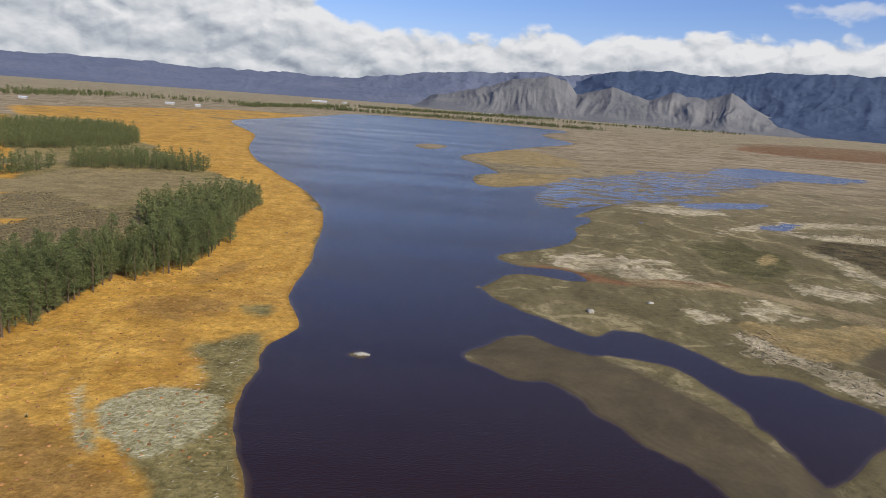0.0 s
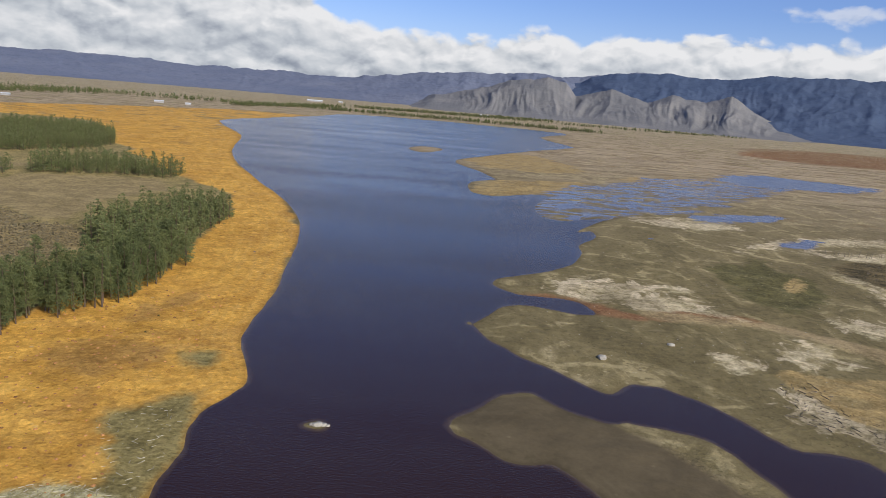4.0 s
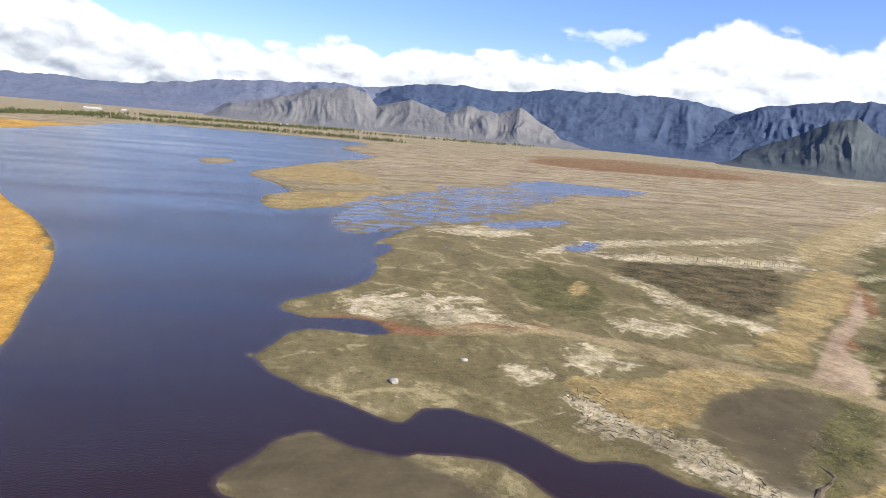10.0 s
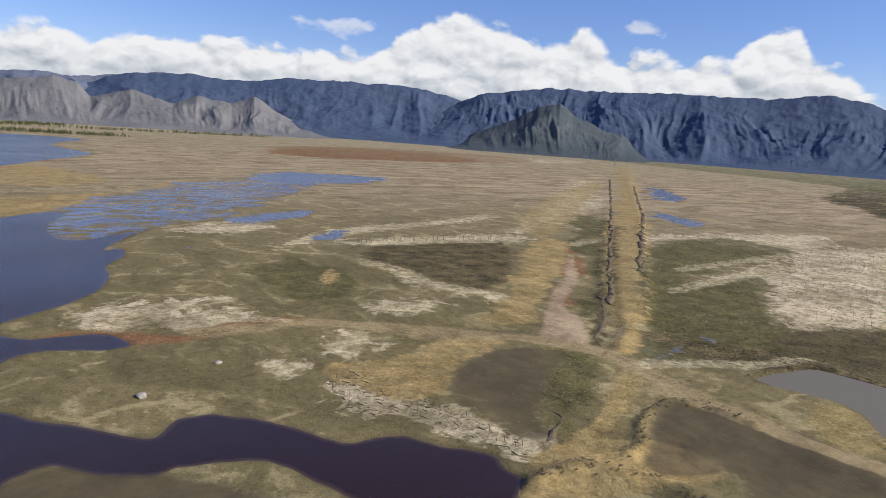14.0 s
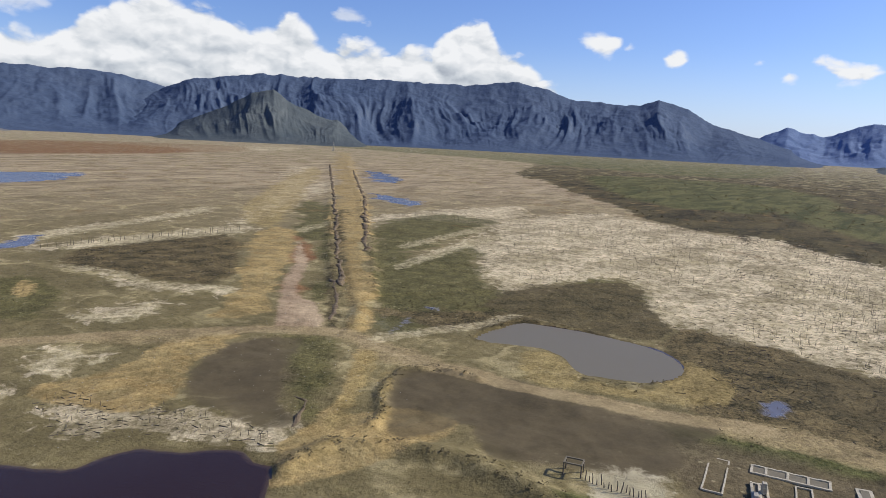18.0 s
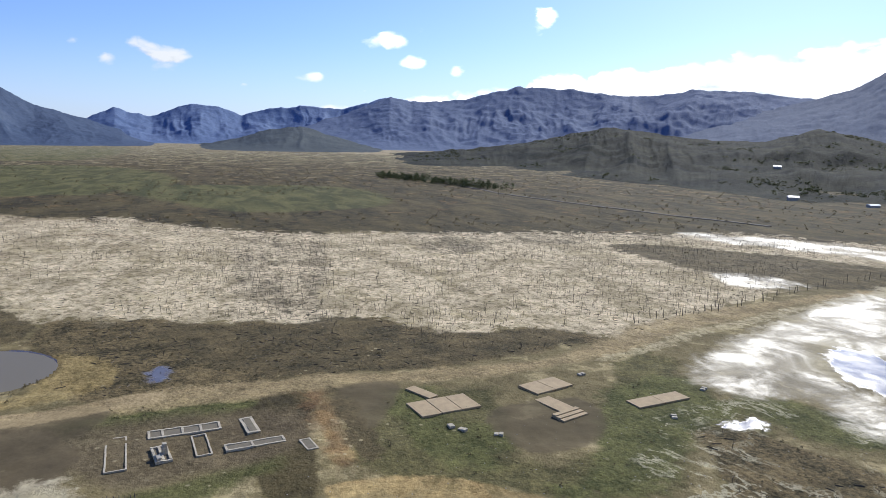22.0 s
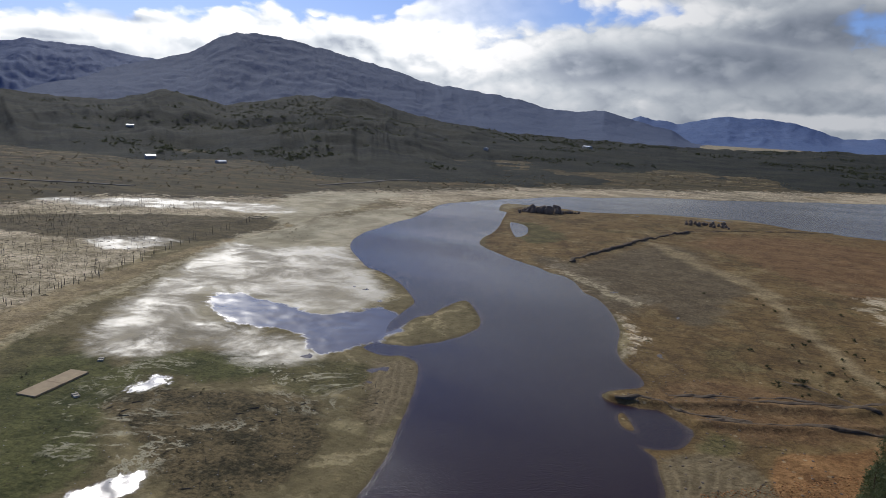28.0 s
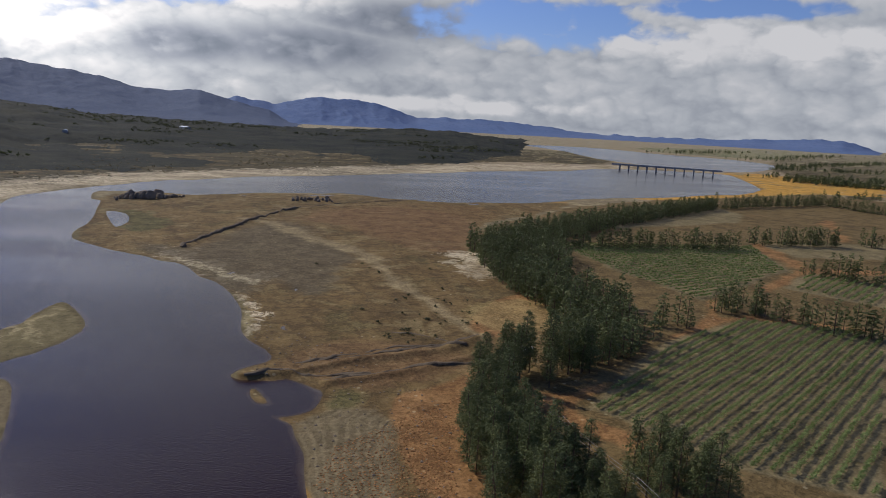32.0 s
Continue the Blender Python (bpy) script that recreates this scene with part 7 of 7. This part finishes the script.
# ---- bridge, far farms, car ----
def bridge(a, b):
    a, b = Vector((*a, 0)), Vector((*b, 0))
    way_, n = b - a, 10
    long = way_.length
    root = thing("road_bridge", (*(a + way_ / 2).xy, 0), "long concrete road bridge on square piers over the lake", "bridge", turn=math.degrees(math.atan2(way_.y, way_.x)))
    bm = bmesh.new()
    box(bm, -long / 2 - 12, -4.5, 6.4, long / 2 + 12, 4.5, 7.6, 0.1)
    part("deck", bm, M_DECK, root)
    for sy in (-1, 1):
        bm = bmesh.new()
        box(bm, -long / 2 - 12, sy * 4.3 - 0.15, 7.603, long / 2 + 12, sy * 4.3 + 0.15, 8.6, 0.05)
        part("parapet", bm, M_DECK, root)
    for k in range(n + 1):
        x_ = -long / 2 + long * k / n
        bm = bmesh.new()
        box(bm, x_ - 0.9, -3.2, -3.0, x_ + 0.9, 3.2, 5.4, 0.1)
        pier = part("pier", bm, M_DECK, root)
        bm = bmesh.new()
        box(bm, x_ - 1.2, -4.2, 5.403, x_ + 1.2, 4.2, 6.397, 0.1)
        part("pier_cap", bm, M_DECK, pier)
    return root


bridge(BRIDGE[0], BRIDGE[1])


def shed(x, y, long, wide, high, turn, label, z=None):
    root = thing("farm_shed", (x, y, ground_z(x, y)[0] if z is None else z), label, "shed", "farm buildings", turn)
    bm = bmesh.new()
    box(bm, -long / 2, -wide / 2, -1, long / 2, wide / 2, high)
    body_ = part("wall", bm, M_DECK, root)
    bm = bmesh.new()
    pts = [(-long / 2 - 0.5, -wide / 2 - 0.5, high), (-long / 2 - 0.5, wide / 2 + 0.5, high), (-long / 2 - 0.5, 0, high + wide * 0.2)]
    a = [bm.verts.new(p) for p in pts]
    b = [bm.verts.new((-p[0], p[1], p[2])) for p in pts]
    for f in ((a[0], a[1], a[2]), (b[0], b[2], b[1]), (a[0], a[2], b[2], b[0]), (a[2], a[1], b[1], b[2]), (a[1], a[0], b[0], b[1])):
        bm.faces.new(f)
    part("roof", bm, M_ROOF, root, "pale metal roof")
    bm = bmesh.new()
    box(bm, -2, -wide / 2 - 0.08, 0, 2, -wide / 2 - 0.004, high * 0.7)
    part("door", bm, M_DECK, body_)
    return root


for k, ((x, y), (l, w, h)) in enumerate(zip(SHEDS, ((48, 12, 4), (14, 8, 4), (12, 6, 3), (16, 7, 3), (30, 10, 4), (10, 6, 3)))):
    shed(x, y, l, w, h, 5 + 3 * k, "far white farm shed with a pale roof")

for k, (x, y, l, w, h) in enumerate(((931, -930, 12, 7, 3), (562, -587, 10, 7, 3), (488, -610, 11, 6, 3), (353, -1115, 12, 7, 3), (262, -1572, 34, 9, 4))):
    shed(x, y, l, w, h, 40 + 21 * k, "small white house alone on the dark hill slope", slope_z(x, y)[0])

far_rng = np.random.default_rng(31)
wood = []
for a, b, n, s in (((-453.0, 1454.0), (-320.0, 1889.0), 420, 14), ((-273.0, 2000.0), (327.0, 2341.0), 520, 12), ((-804.0, 1198.0), (-780.0, 1535.0), 300, 30), ((-330, 1660), (60, 1690), 330, 30), ((60, 1690), (330, 1640), 220, 24), ((-300, 2050), (240, 2150), 240, 40), ((-700, 1500), (-420, 1600), 120, 30), ((300, 2100), (900, 2250), 220, 40), ((-1100, 1250), (-600, 1700), 120, 60), ((980, -250), (720, -330), 240, 16), ((-650, -900), (-1100, -820), 220, 30), ((-800, -1150), (-1500, -1050), 260, 40), ((-560, -600), (-900, -560), 160, 25), ((-828.0, -1152.0), (-1552.0, -1667.0), 240, 25), ((-646.0, -845.0), (-708.0, -749.0), 200, 14), ((-1040.0, -1516.0), (-1873.0, -2243.0), 160, 40), ((-926.0, -1716.0), (-1437.0, -2200.0), 120, 50)):
    u = far_rng.random(n)[:, None]
    wood.append(np.array(a) + (np.array(b) - np.array(a)) * u + far_rng.normal(0, 1, (n, 2)) * (s, s * 0.35))
wood = np.concatenate(wood)
wood = wood[plan_at(wood[:, 0], wood[:, 1])[1] < -4]
merged("far_woods", wood, FAR_PINES, 0.5, 0.95, "far dark tree belts round farms", "trees", [M_BARK, M_NEEDLE])

x, y = CAR[0]
car = thing("car", (x, y, ground_z(x, y)[0]), "white pickup parked among the pines", "car", turn=25)
bm = bmesh.new()
box(bm, -2.3, -0.85, 0.42, 2.3, 0.85, 0.95, 0.1)
box(bm, -0.2, -0.78, 0.9, 1.3, 0.78, 1.55, 0.16)
part("body", bm, M_WHITE, car)
bm = bmesh.new()
box(bm, -0.22, -0.70, 1.08, 1.36, 0.70, 1.42, 0.08)
part("window", bm, M_GLASS, car)
for sx in (-1.45, 1.45):
    for sy in (-0.78, 0.78):
        bm = bmesh.new()
        bmesh.ops.create_cone(bm, cap_ends=True, segments=16, radius1=0.36, radius2=0.36, depth=0.24, matrix=Matrix.Translation((sx, sy, 0.36)) @ Matrix.Rotation(math.pi / 2, 4, "X"))
        part("wheel", bm, M_TYRE, car)

# power line beside the track
(px0, py0), (px1, py1) = WIRE
line = thing("power_line", (px0, py0, ground_z(px0, py0)[0]), "wooden power line poles with three thin wires above a track", "power line")
step_x, step_y = px1 - px0, py1 - py0
for k in (0, 1, 2):
    ox, oy = step_x * 1.15 * k, step_y * 1.15 * k
    v, q = tube([(ox, oy, -1), (ox, oy, 8.6)], (0.14, 0.10), 8)
    pole = new("pole", quads_mesh("pole", v, q, M_BARK))
    pole.parent = line
    bm = bmesh.new()
    box(bm, ox - 0.9, oy - 0.06, 8.2, ox + 0.9, oy + 0.06, 8.35, 0.01)
    part("crossarm", bm, M_BARK, pole)
for s in (-0.8, 0.0, 0.8):
    v, q = tube([(0, 0, 0), (0, 0, 1)], (0.025, 0.025), 4)
    pts = [(step_x * 2.3 * u + s, step_y * 2.3 * u, 8.4 - 0.5 * math.sin(math.pi * ((2 * u) % 1))) for u in np.linspace(0, 1, 17)]
    ang = np.arange(4) * np.pi / 2
    v = np.concatenate([np.array(p) + 0.025 * np.stack([np.cos(ang), 0 * ang, np.sin(ang)], 1) for p in pts])
    wire = new("wire", quads_mesh("wire", v, q_ := np.array([[i * 4 + j, i * 4 + (j + 1) % 4, i * 4 + 4 + (j + 1) % 4, i * 4 + 4 + j] for i in range(16) for j in range(4)]), M_STEEL))
    wire.parent = line

# a mast at the end of the straight embankment
x, y = MAST[0]
mast = thing("radio_mast", (x, y, 0.5), "tall thin lattice mast at the end of the embankment", "mast")
for sx, sy in ((-1, -1), (-1, 1), (1, -1), (1, 1)):
    v, q = tube([(sx * 2.4, sy * 2.4, -1), (sx * 0.4, sy * 0.4, 26)], (0.35, 0.2), 5)
    leg = new("leg", quads_mesh("leg", v, q, M_DECK))
    leg.parent = mast
for k in range(6):
    w = 2.4 - 2.0 * k / 6.5
    bm = bmesh.new()
    box(bm, -w, -w, k * 4.2 + 1.5, w, w, k * 4.2 + 1.8)
    part("brace", bm, M_DECK, mast)
